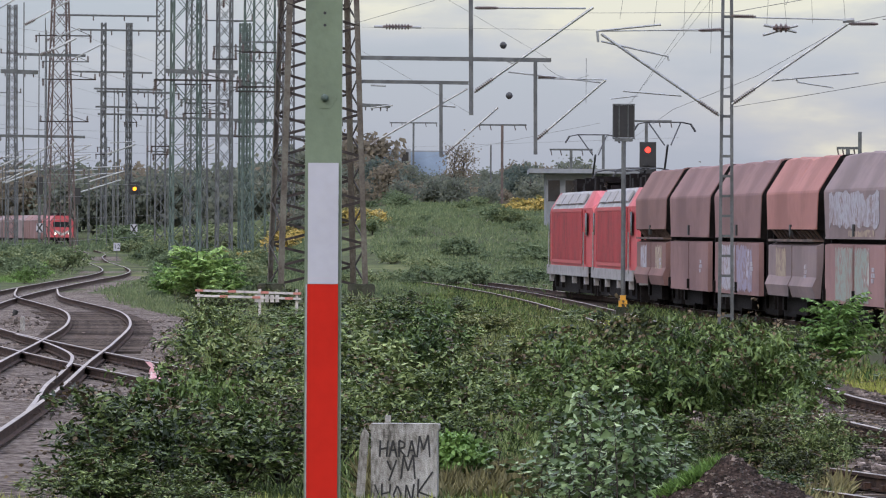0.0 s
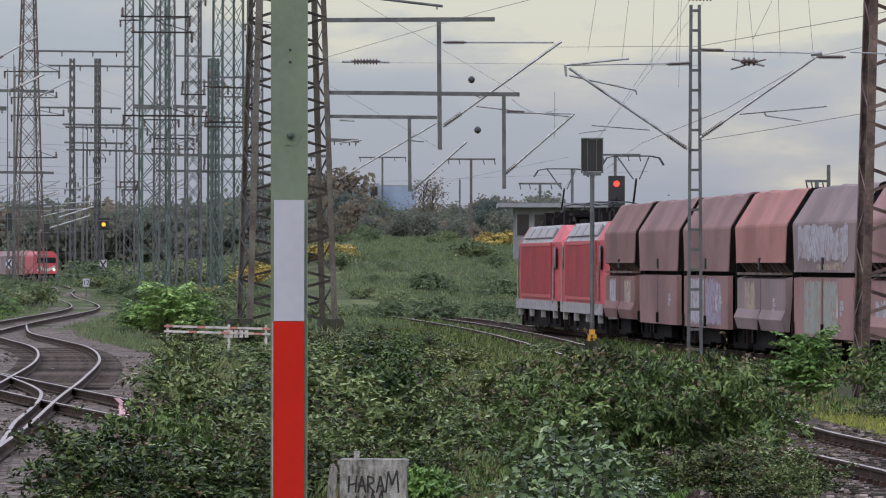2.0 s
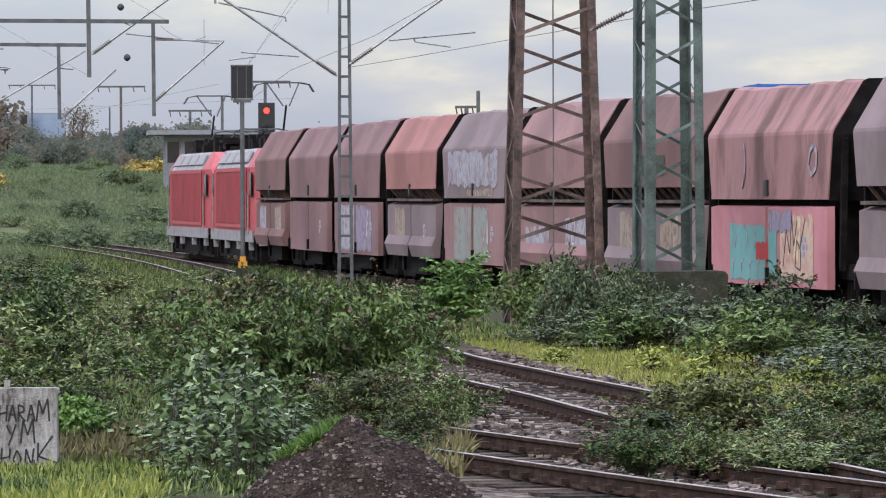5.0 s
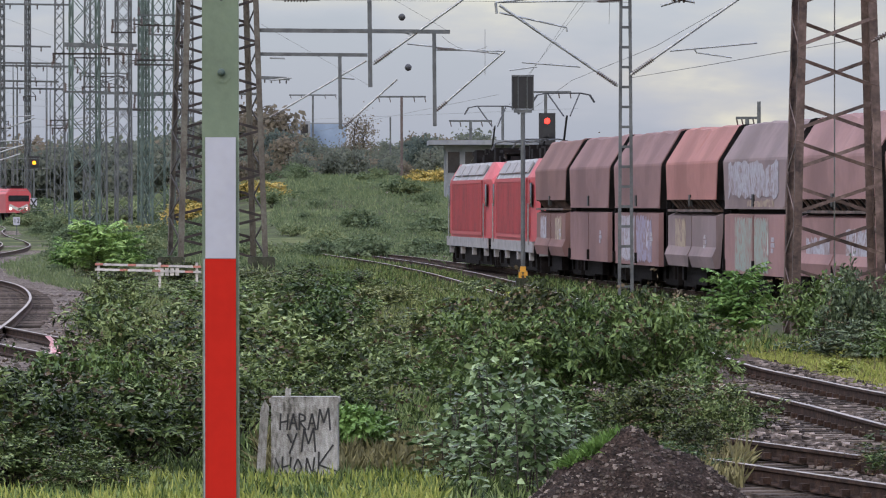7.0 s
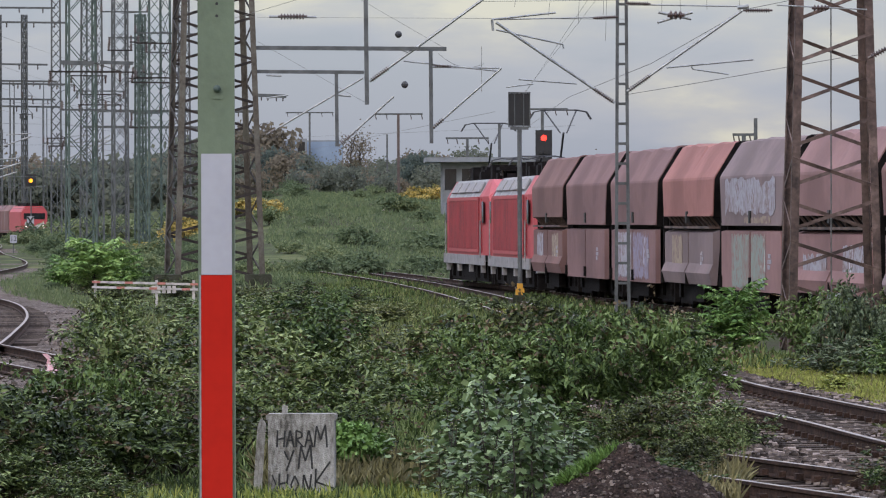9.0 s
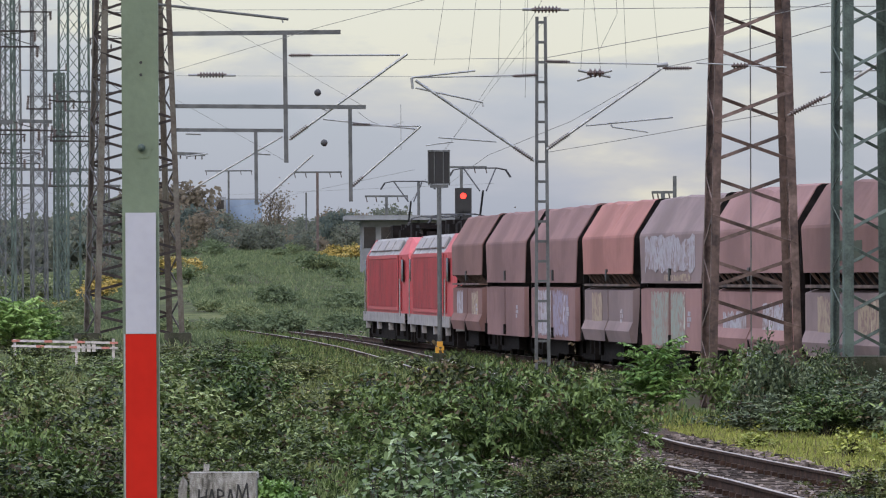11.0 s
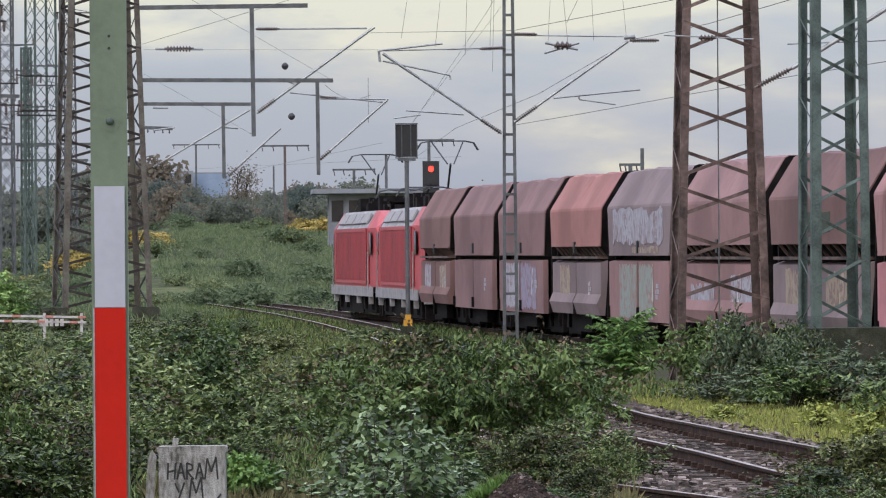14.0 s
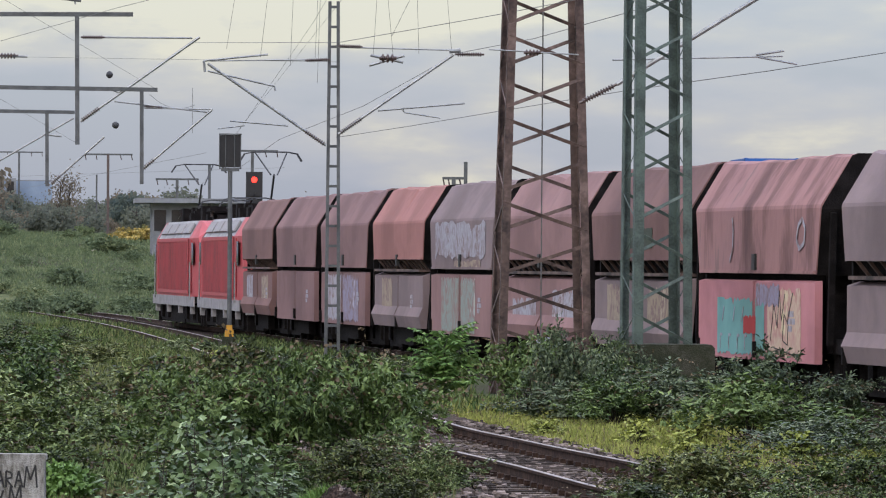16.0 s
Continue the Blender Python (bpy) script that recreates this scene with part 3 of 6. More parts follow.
for k, (up_p, low_p, rib, lab) in enumerate(WAGONS):
    mid, way_ = between(4 + k)
    mid = mid + way_ * (0.5 if k == 7 else 0.0)
    wagon_obs.append(hopper_wagon(mid, way_, PAINTS[up_p], ROSE_DOOR if k == 7 else PAINTS[low_p], rib, lab, k))
S = -1.536
DX = -1.506
patch(wagon_obs[0], "sprayed_area", SPRAY_WHITE, 1.5, 3.6, 1.3, 2.05, DX, seed=1)
patch(wagon_obs[0], "sprayed_area", SPRAY_OCHRE, -3.8, -1.6, 1.2, 2.05, DX, seed=2)
patch(wagon_obs[2], "sprayed_area", SPRAY_PURPLE, -0.05, -3.6, 0.85, 2.1, S, seed=3)
patch(wagon_obs[2], "sprayed_area", SPRAY_WHITE, 0.3, 3.4, 0.85, 2.1, S, seed=4)
patch(wagon_obs[3], "sprayed_area", SPRAY_OCHRE, 1.2, 3.4, 1.0, 2.05, DX, seed=5)
patch(wagon_obs[4], "sprayed_area", SPRAY_WHITE, -4.2, 4.4, 2.5, 3.4, S + 0.008, 0.09, seed=6)
patch(wagon_obs[4], "sprayed_area", SPRAY_OCHRE, -3.4, 1.0, 2.32, 2.5, S + 0.006, 0.03, seed=7)
patch(wagon_obs[4], "sprayed_area", SPRAY_GREEN, 0.2, 3.2, 0.82, 2.1, S, seed=8)
patch(wagon_obs[4], "sprayed_area", SPRAY_GREEN, -2.6, -0.2, 0.82, 2.1, S, seed=9)
patch(wagon_obs[5], "sprayed_area", SPRAY_WHITE, -4.3, -1.6, 1.0, 1.9, DX, seed=10)
patch(wagon_obs[5], "sprayed_area", SPRAY_WHITE, 0.6, 3.8, 0.95, 1.7, DX, seed=20)
patch(wagon_obs[6], "green_patch", GREEN_PATCH, -1.6, 1.6, 2.72, 3.12, S + 0.008, 0.01, seed=11)
patch(wagon_obs[6], "sprayed_area", SPRAY_OCHRE, -4.0, -1.0, 1.0, 2.0, DX, seed=12)
patch(wagon_obs[6], "sprayed_area", SPRAY_OCHRE, 1.2, 3.6, 1.1, 2.05, DX, seed=13)
big = wagon_obs[7]
patch(big, "mint_letters", SPRAY_MINT, 0.14, 3.3, 0.84, 1.86, S, 0.05, seed=14)
patch(big, "mint_letters", SPRAY_MINT, -0.14, -0.9, 0.84, 1.84, S, 0.05, seed=15)
patch(big, "red_letters", SPRAY_RED, -0.18, 0.9, 1.22, 1.55, S - 0.006, 0.02, seed=16)
patch(big, "beige_letters", SPRAY_BEIGE, -4.0, -1.2, 0.84, 2.05, S, 0.08, seed=17)
patch(big, "lilac_edge", SPRAY_PURPLE, -0.2, -2.2, 1.7, 2.12, S - 0.003, 0.05, seed=18)
strokes(big, "white_letters", SPRAY_WHITE, [[(a, 0.1), (a, 0.35), (a + 0.05, 0.35)] for a in (0.05, 0.25, 0.45, 0.62)] + [[(a, 0.6), (a + 0.04, 0.85)] for a in (0.1, 0.35, 0.55)], 3.2, 0.84, 3.9, 1.0, S - 0.01, 0.05)
strokes(big, "dark_outline", BLACK, [[(0.1, 0.2), (0.2, 0.75), (0.3, 0.4), (0.36, 0.95), (0.42, 0.5), (0.52, 0.9)], [(0.2, 0.1), (0.5, 0.05), (0.8, 0.0)], [(0.45, 0.2), (0.5, 0.6), (0.62, 0.45), (0.6, 0.15), (0.48, 0.2)], [(0.6, 0.5), (0.75, 0.92)]], -1.2, 0.9, 2.9, 1.15, S - 0.01, 0.02)
strokes(big, "white_chalk", SPRAY_WHITE, [[(0.0, 0.1), (0.25, 0.35), (0.3, 0.7), (0.2, 1.0)]], 2.2, 2.4, 1.0, 0.85, S - 0.002, 0.07)
strokes(big, "white_chalk", SPRAY_WHITE, [[(0.0, 0.3), (0.3, 0.0), (0.8, 0.2), (0.9, 0.7), (0.6, 1.0), (0.2, 0.8), (0.0, 0.3)]], -3.6, 2.7, 0.8, 0.5, S - 0.002, 0.08)
for k, w_ in enumerate(wagon_obs):
    rows = random.Random(40 + k)
    x_ = (DX if WAGONS[k][2] else S) - 0.003
    bars = [[(0.0, 0.0), (0.12, 0.0)], [(0.0, 0.25), (0.2, 0.25)], [(0.0, 0.5), (0.16, 0.5)]]
    y_ = -2.6 - rows.random()
    for bar_ in bars:
        strokes(w_, "lettering_bar", SPRAY_WHITE, [bar_], y_, 1.35, 3.0, 0.5, x_, 0.1)


def pantograph(parent, y, up):
    base_z, top_z = 4.25, 5.95 if up else 4.55
    part("pantograph_base", Shape().box(-0.7, 0.7, y - 0.7, y + 0.7, base_z - 0.1, base_z), DARK, parent)
    part("lower_arm", Shape().tube([(0, y + 0.6, base_z), (0, y - 0.75, (base_z + top_z) / 2 + 0.1)], 0.035, 8), DULL, parent)
    s = Shape()
    for x in (-0.35, 0.35):
        s.tube([(x * 0.3, y - 0.75, (base_z + top_z) / 2 + 0.1), (x * 1.5, y + 0.5, top_z)], 0.025, 6)
    part("upper_arm", s, DULL, parent)
    h = Shape()
    for dy in (-0.18, 0.18):
        h.tube([(-1.0, y + 0.5 + dy, top_z - 0.3), (-0.85, y + 0.5 + dy, top_z - 0.06), (-0.55, y + 0.5 + dy, top_z), (0.55, y + 0.5 + dy, top_z), (0.85, y + 0.5 + dy, top_z - 0.06), (1.0, y + 0.5 + dy, top_z - 0.3)], 0.022, 6)
    part("collector_head", h, DULL, parent)
    for x in (-0.5, 0.5):
        part("roof_insulator", Shape().disc_row((x, y + 0.4, 3.95), (x, y + 0.4, base_z - 0.1), 0.05, 0.1, 3), INSUL, parent)


def locomotive(i, label, up):
    mid, way_ = between(i)
    w = thing("electric_locomotive", pose(mid.x, mid.y, 0, 0, 0, math.degrees(math.atan2(-way_.x, way_.y))), label, "locomotive", "locomotives of the coal train")
    part("body_shell", Shape().prism([(-1.47, 1.2), (1.47, 1.2), (1.47, 3.22), (-1.47, 3.22)], -6.6, 6.6), LOCO_RED, w)
    part("roof", Shape().prism([(-1.46, 3.22), (1.46, 3.22), (1.1, 3.82), (-1.1, 3.82)], -6.6, 6.6), LOCO_ROOF, w, "pale grey sloping roof edge")
    for k in range(4):
        part("roof_hatch", Shape().prism([(-1.40, 3.36), (-1.2, 3.70), (-1.25, 3.74), (-1.45, 3.40)][::-1], -6.0 + 3.05 * k, -3.4 + 3.05 * k), LOCO_GREY, w)
    for k, s0 in ((-1, -1), (1, 1)):
        cab = Shape()
        ring = []
        for y, dx, top in ((6.6, 0.0, 3.82), (7.6, 0.03, 3.8), (8.6, 0.14, 3.5), (9.0, 0.3, 2.6), (9.15, 0.36, 1.9), (9.15, 0.38, 1.2)):
            ring.append((k * y, dx, top))
        for y, dx, top in ring:
            sh = min(top, 3.22)
            cab.v += [(-1.475 + dx, y, 1.2), (1.475 - dx, y, 1.2), (1.475 - dx, y, sh), (1.12 - dx, y, top), (-1.12 + dx, y, top), (-1.475 + dx, y, sh)]
        for a in range(len(ring) - 1):
            for c in range(6):
                q = (a * 6 + (c + 1) % 6, a * 6 + c, a * 6 + 6 + c, a * 6 + 6 + (c + 1) % 6)
                cab.f.append(q if k > 0 else q[::-1])
        cb = part("driver_cab", cab, LOCO_CAB, w, "paler red driver's cab")
        part("cab_window", Shape().box(-1.485, -1.46, min(k * 7.5, k * 8.1), max(k * 7.5, k * 8.1), 2.3, 3.05), GLASS_DARK, cb)
        part("cab_door", Shape().box(-1.482, -1.46, min(k * 6.75, k * 7.35), max(k * 6.75, k * 7.35), 1.3, 3.15), LOCO_RED, cb)
        part("handrail", Shape().tube([(-1.53, k * 7.42, 1.1), (-1.53, k * 7.42, 2.4)], 0.025, 6), GALV, cb)
        bg = Shape()
        for x in (-1.15, 1.15):
            bg.box(x - 0.1, x + 0.1, k * 5.2 - 2.4, k * 5.2 + 2.4, 0.28, 0.9)
            for y in (3.9, 6.5):
                bg.box(x - 0.2, x + 0.2, k * y - 0.3, k * y + 0.3, 0.4, 0.95)
        part("bogie_frame", bg, DARK, w)
        for y in (3.9, 6.5):
            wheelset(w, k * y)
        part("buffer_beam", Shape().box(-1.3, 1.3, min(k * 8.9, k * 9.2), max(k * 8.9, k * 9.2), 0.75, 1.2), LOCO_GREY, w)
        for x in (-0.88, 0.88):
            part("buffer", Shape().tube([(x, k * 9.2, 1.06), (x, k * 9.45, 1.06)], 0.2, 12), DARK, w)
        part("snow_plough", Shape().box(-1.25, 1.25, min(k * 8.8, k * 9.0), max(k * 8.8, k * 9.0), 0.22, 0.7), DARK, w)
    for x in (-1.5, 1.5):
        wave = []
        for k in range(97):  # one corrugated sheet
            wave.append((x * (1.008 if k % 4 < 2 else 1.001), -6.2 + k * 0.1275))
        v_ = [(a, y, z) for z in (1.42, 3.08) for a, y in wave] + [(x * 0.985, y, z) for z in (1.42, 3.08) for a, y in wave]
        p_ = Shape().add(v_, [(k, k + 1, k + 98, k + 97) for k in range(96)] + [(194 + k + 97, 194 + k + 98, 194 + k + 1, 194 + k) for k in range(96)] + [(k + 97, k + 98, k + 292, k + 291) for k in range(96)] + [(k + 1, k, k + 194, k + 195) for k in range(96)])
        part("ribbed_side_panel", p_, LOCO_PANEL, w, "ribbed dark red side panel")
        for y in (-6.42, 6.12):
            part("panel_post", Shape().box(min(x, x * 1.014), max(x, x * 1.014), y, y + 0.12, 1.3, 3.22), LOCO_CAB, w)
        part("panel_frame", Shape().box(min(x, x * 1.012), max(x, x * 1.012), -6.45, 6.3, 3.1, 3.2).box(min(x, x * 1.012), max(x, x * 1.012), -6.45, 6.3, 1.3, 1.4), LOCO_CAB, w)
        sk = Shape().box(min(x, x * 0.97), max(x, x * 0.97), -8.7, 8.7, 0.86, 1.2)
        for k in range(4):
            sk.box(min(x, x * 0.9), max(x, x * 0.9), -7.6 + 4.9 * k, -7.35 + 4.9 * k, 0.6, 0.88)
        part("frame_skirt", sk, LOCO_GREY, w, "dirty grey frame skirt")
    part("transformer_box", Shape().box(-1.3, 1.3, -2.9, 2.9, 0.26, 0.9), DARK, w)
    rf = Shape()
    rr = random.Random(i)
    for k in range(14):
        y = -6 + k * 0.9
        rf.box(-0.8 + rr.uniform(-0.2, 0.4), 0.2 + rr.uniform(0, 0.6), y, y + rr.uniform(0.3, 0.8), 3.8, 4.0 + rr.uniform(0, 0.35))
    tagged(part("roof_gear", rf, DARK, w, "dark electrical gear on the roof"), kind="stuff")
    part("roof_bus_bar", Shape().tube([(0.3, -6, 4.3), (0.3, 6, 4.3)], 0.03, 6), DARK, w)
    pantograph(w, -3.2 if up else 6.2, True)
    pantograph(w, 5.2 if up else -5.2, False)
    return w


locomotive(2, "red electric locomotive, leading, pantograph raised", False)
locomotive(3, "red electric locomotive, second, pantograph raised", True)

# ---------------------------------------------------------------- masts and towers


def lattice(name, base, w0, w1, h, panel, leg, brace, material, label, turn=0.0, bracing="cross", group="lattice towers", far=False, fill=1.0, brace_material=None):
    """A four-legged lattice tower that narrows from w0 to w1."""
    t = thing(name, pose(base[0], base[1], base[2], 0, 0, turn), label, "lattice tower", group)
    corners = ((-1, -1), (1, -1), (1, 1), (-1, 1))

    def at_(k, z):
        w = w0 + (w1 - w0) * z / h
        return Vector((corners[k][0] * w / 2, corners[k][1] * w / 2, z))
    for k in range(4):
        a, b = at_(k, 0), at_(k, h)
        s = Shape()
        if far:
            s.beam(a, b, leg)
        else:
            sx, sy = corners[k]
            for o, sz in ((Vector((-sx * leg / 2, 0, 0)), (leg, leg * 0.16)), (Vector((0, -sy * leg / 2, 0)), (leg * 0.16, leg))):
                r = [Vector((i * sz[0] / 2, j * sz[1] / 2, 0)) for i, j in ((-1, -1), (1, -1), (1, 1), (-1, 1))]
                s.add([a + o + q for q in r] + [b + o + q for q in r], [(3, 2, 1, 0), (4, 5, 6, 7), (0, 1, 5, 4), (1, 2, 6, 5), (2, 3, 7, 6), (3, 0, 4, 7)])
        part("leg", s, material, t)
    joined = Shape()
    for f in range(4):
        z, i = 0.0, f % 2
        while z < h - 0.05:
            w = w0 + (w1 - w0) * z / h
            step = min(panel * w / w0 if panel > 0.6 * w0 else panel, h - z)
            hi = z + step * fill
            a0, a1, b0, b1 = at_(f, z), at_(f, hi), at_((f + 1) % 4, z), at_((f + 1) % 4, hi)
            lines = {"cross": [(a0, b1), (b0, a1)], "same": [(a0, b1)], "zigzag": [(a0, b1) if i % 2 else (b0, a1)]}[bracing]
            for p, q in lines:
                s = joined if far else Shape()
                s.beam(p, q, brace, brace * 0.25 if not far else brace, corners[f] + (0,))
                if not far:
                    part("brace", s, brace_material or material, t)
            z += step
            i += 1
    if far:
        part("lattice_bracing", joined, material, t)
    return t


def foundation(p, w, h, material=MOSS_CONCRETE, label="mossy concrete tower foundation"):
    s = Shape()
    s.prism([(-w / 2, -0.3), (w / 2, -0.3), (w / 2, h - 0.06), (w / 2 - 0.06, h), (-w / 2 + 0.06, h), (-w / 2, h - 0.06)], -w / 2, w / 2)
    ob = new("foundation", s.mesh("foundation", material))
    ob.location = p
    return tagged(ob, label, "foundation")


# rusty and green towers beside the train
rt = spot(958 + 697 - 784, 122)
lattice("lattice_tower", (rt.x, rt.y, -0.1), 1.78, 1.05, 13.5, 0.78, 0.14, 0.066, RUST_STEEL, "rusty brown lattice tower with crossed braces", turn=1.5, fill=0.70, bracing="zigzag")
part("tower_cable", Shape().tube([(0, 0, 0), (0.02, 0, 13.3)], 0.014, 5), WIRE, scene.objects["lattice_tower"])
gt = spot(1163 + 697 - 784, 112)
foundation((gt.x + 0.15, gt.y, 0), 1.6, 1.05)
lattice("lattice_tower", (gt.x, gt.y, 1.05), 1.02, 0.86, 12.5, 0.72, 0.15, 0.055, GREY_GREEN, "green painted lattice tower on a concrete foundation", turn=9, fill=0.72, bracing="zigzag")
# tall tower behind the marker post
bt = spot(562 - 784, 240)
bt_h = 15.0
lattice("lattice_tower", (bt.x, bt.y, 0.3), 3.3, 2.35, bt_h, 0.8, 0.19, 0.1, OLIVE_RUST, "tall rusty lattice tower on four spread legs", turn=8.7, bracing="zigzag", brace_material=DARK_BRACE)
for sx, sy in ((-1, -1), (1, -1)):
    foundation((bt.x + sx * 1.65, bt.y + sy * 1.65 - 0.2, 0), 1.0, 0.45, MOSS_CONCRETE, "mossy concrete footing of the tall tower")

for b_, d_, w0_, w1_, h_, mat_, lab_ in (
    (105, 600, 2.6, 1.1, 27, FAR_RUST, "brown tapering lattice tower by the far tracks"),
    (327, 400, 1.7, 1.55, 24, GREY_GREEN, "broad dark green lattice tower of the yard"),
    (396, 500, 1.1, 1.0, 26, FAR_STEEL, "slender grey lattice tower of the yard"),
    (458, 450, 1.7, 1.5, 26, GREY_GREEN, "green lattice tower among others"),
    (432, 520, 0.7, 0.6, 19, GREY_GREEN, "narrow green lattice mast of the yard"),
    (283, 620, 1.0, 0.7, 32, FAR_STEEL, "slim grey lattice mast of the yard"),
    (346, 560, 1.6, 1.2, 32, FAR_STEEL, "tall grey lattice tower further off"),
    (182, 900, 0.6, 0.55, 31, FAR_STEEL, "far lattice portal leg"), (227, 900, 0.6, 0.55, 31, FAR_STEEL, "far lattice portal leg"),
    (20, 800, 1.2, 0.9, 30, FAR_STEEL, "far grey lattice mast at the yard's edge"), (-60, 560, 1.4, 1.0, 26, FAR_RUST, "brown lattice mast at the yard's edge"),
    (505, 620, 1.3, 1.0, 30, FAR_STEEL, "grey lattice tower further off"),
):
    p_ = spot(b_ - 784, d_)
    m_ = lattice("lattice_mast", (p_.x, p_.y, -0.1), w0_, w1_, h_, max(w0_ * 1.15, 1.5 if d_ > 800 else 0), 0.09 + d_ * 0.00008, 0.025 + d_ * 0.00004, mat_, lab_, turn=(b_ * 7) % 30, far=True, group="masts of the yard")
    rm_ = random.Random(int(b_ * 10 + d_))
    for k in range(5 if d_ < 650 else 2):  # cross arms with hanging insulators and stays
        z_ = h_ * rm_.uniform(0.28, 0.95)
        a0_, a1_ = -rm_.uniform(0.2, 1.5) - w0_ / 2, rm_.uniform(0.2, 2.0) + w0_ / 2
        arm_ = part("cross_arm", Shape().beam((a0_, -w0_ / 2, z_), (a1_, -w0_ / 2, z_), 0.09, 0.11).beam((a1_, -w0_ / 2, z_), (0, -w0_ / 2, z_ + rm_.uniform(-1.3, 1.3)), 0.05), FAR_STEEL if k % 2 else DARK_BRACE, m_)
        for x_ in (a0_ + 0.1, a1_ - 0.1):
            up_ = rm_.choice((-0.65, 0.55))
            part("insulator", Shape().disc_row((x_, -w0_ / 2, z_), (x_, -w0_ / 2, z_ + up_), 0.06, 0.12, 4), INSUL, arm_)


def ladder_mast():
    p = spot(1285 - 784, 150)
    t = thing("catenary_mast", pose(p.x, p.y, 0), "flat grey ladder-type catenary mast", "catenary mast")
    h = 8.45
    for k in (-1, 1):
        part("upright", Shape().beam((k * 0.15, 0, -0.1), (k * 0.095, 0, h), 0.07, 0.16, (0, 1, 0)), FAR_STEEL, t)
    for i in range(18):
        z = 0.5 + 0.46 * i
        x = 0.15 - 0.055 * z / h
        part("rung", Shape().box(-x, x, -0.05, 0.05, z - 0.03, z + 0.03), FAR_STEEL, t)
    return p


LM = ladder_mast()

# ---------------------------------------------------------------- marker post, concrete block, mound


def marker_post():
    t = thing("signal_mast", pose(-0.462, 25, -0.1), "green steel mast with a white and red plate", "mast")
    for x in (-0.066, 0.066):
        part("flange", Shape().box(x - 0.004, x + 0.004, 0.0, 0.14, 0, 6.2), GREEN_STEEL, t)
    part("web", Shape().box(-0.062, 0.062, 0.0, 0.008, 0, 6.2), GREEN_STEEL, t)
    z0 = 0.1
    part("white_field", Shape().box(-0.0575, 0.0595, -0.011, -0.006, 2.24 + z0, 2.705 + z0), WHITE_PLATE, t, "white reflective field")
    part("red_field", Shape().box(-0.0595, 0.0595, -0.011, -0.006, 1.24 + z0, 2.238 + z0), RED_PLATE, t, "red reflective field")
    part("white_field", Shape().box(-0.0595, 0.0595, -0.011, -0.006, 0.80 + z0, 1.238 + z0), WHITE_PLATE, t)
    part("plate_edge", Shape().box(-0.0655, -0.0595, -0.014, 0.0, 0.80 + z0, 2.238 + z0), GALV, t)
    part("bolt_plate", Shape().tube([(0.004, -0.003, 2.955 + z0), (0.004, 0.0, 2.955 + z0)], 0.046, 6), GREEN_STEEL, t)
    part("bolt", Shape().tube([(0.004, -0.03, 2.955 + z0), (0.004, -0.016, 2.955 + z0), (0.004, 0.0, 2.955 + z0)], [0.008, 0.014, 0.015], 10), GREY_GREEN, t, smooth=True)
    for z in (3.235, 3.282):
        part("bolt_hole", Shape().tube([(0.004, -0.003, z + z0), (0.004, 0.001, z + z0)], 0.006, 8), BLACK, t)


marker_post()

LETTERS = {
    "H": [[(0, 0), (0.05, 1)], [(0, 0.45), (0.6, 0.55)], [(0.55, 0), (0.65, 1)]],
    "A": [[(0, 0), (0.32, 1), (0.62, 0)], [(0.12, 0.4), (0.55, 0.42)]],
    "R": [[(0.05, 0), (0.05, 1), (0.5, 0.85), (0.5, 0.6), (0.05, 0.5), (0.6, 0)]],
    "M": [[(0, 0), (0.15, 1), (0.4, 0.35), (0.7, 1.05), (0.8, 0)]],
    "Y": [[(0, 1), (0.3, 0.5)], [(0.7, 1.05), (0.15, -0.1)]],
    "O": [[(0.3, 0), (0.02, 0.4), (0.3, 0.9), (0.58, 0.45), (0.3, 0)]],
    "N": [[(0, 0), (0.1, 0.95), (0.5, 0.05), (0.65, 1)]],
    "K": [[(0.05, 0), (0.1, 1)], [(0.9, 1.3), (0.1, 0.45), (1.2, 0.15)]],
}


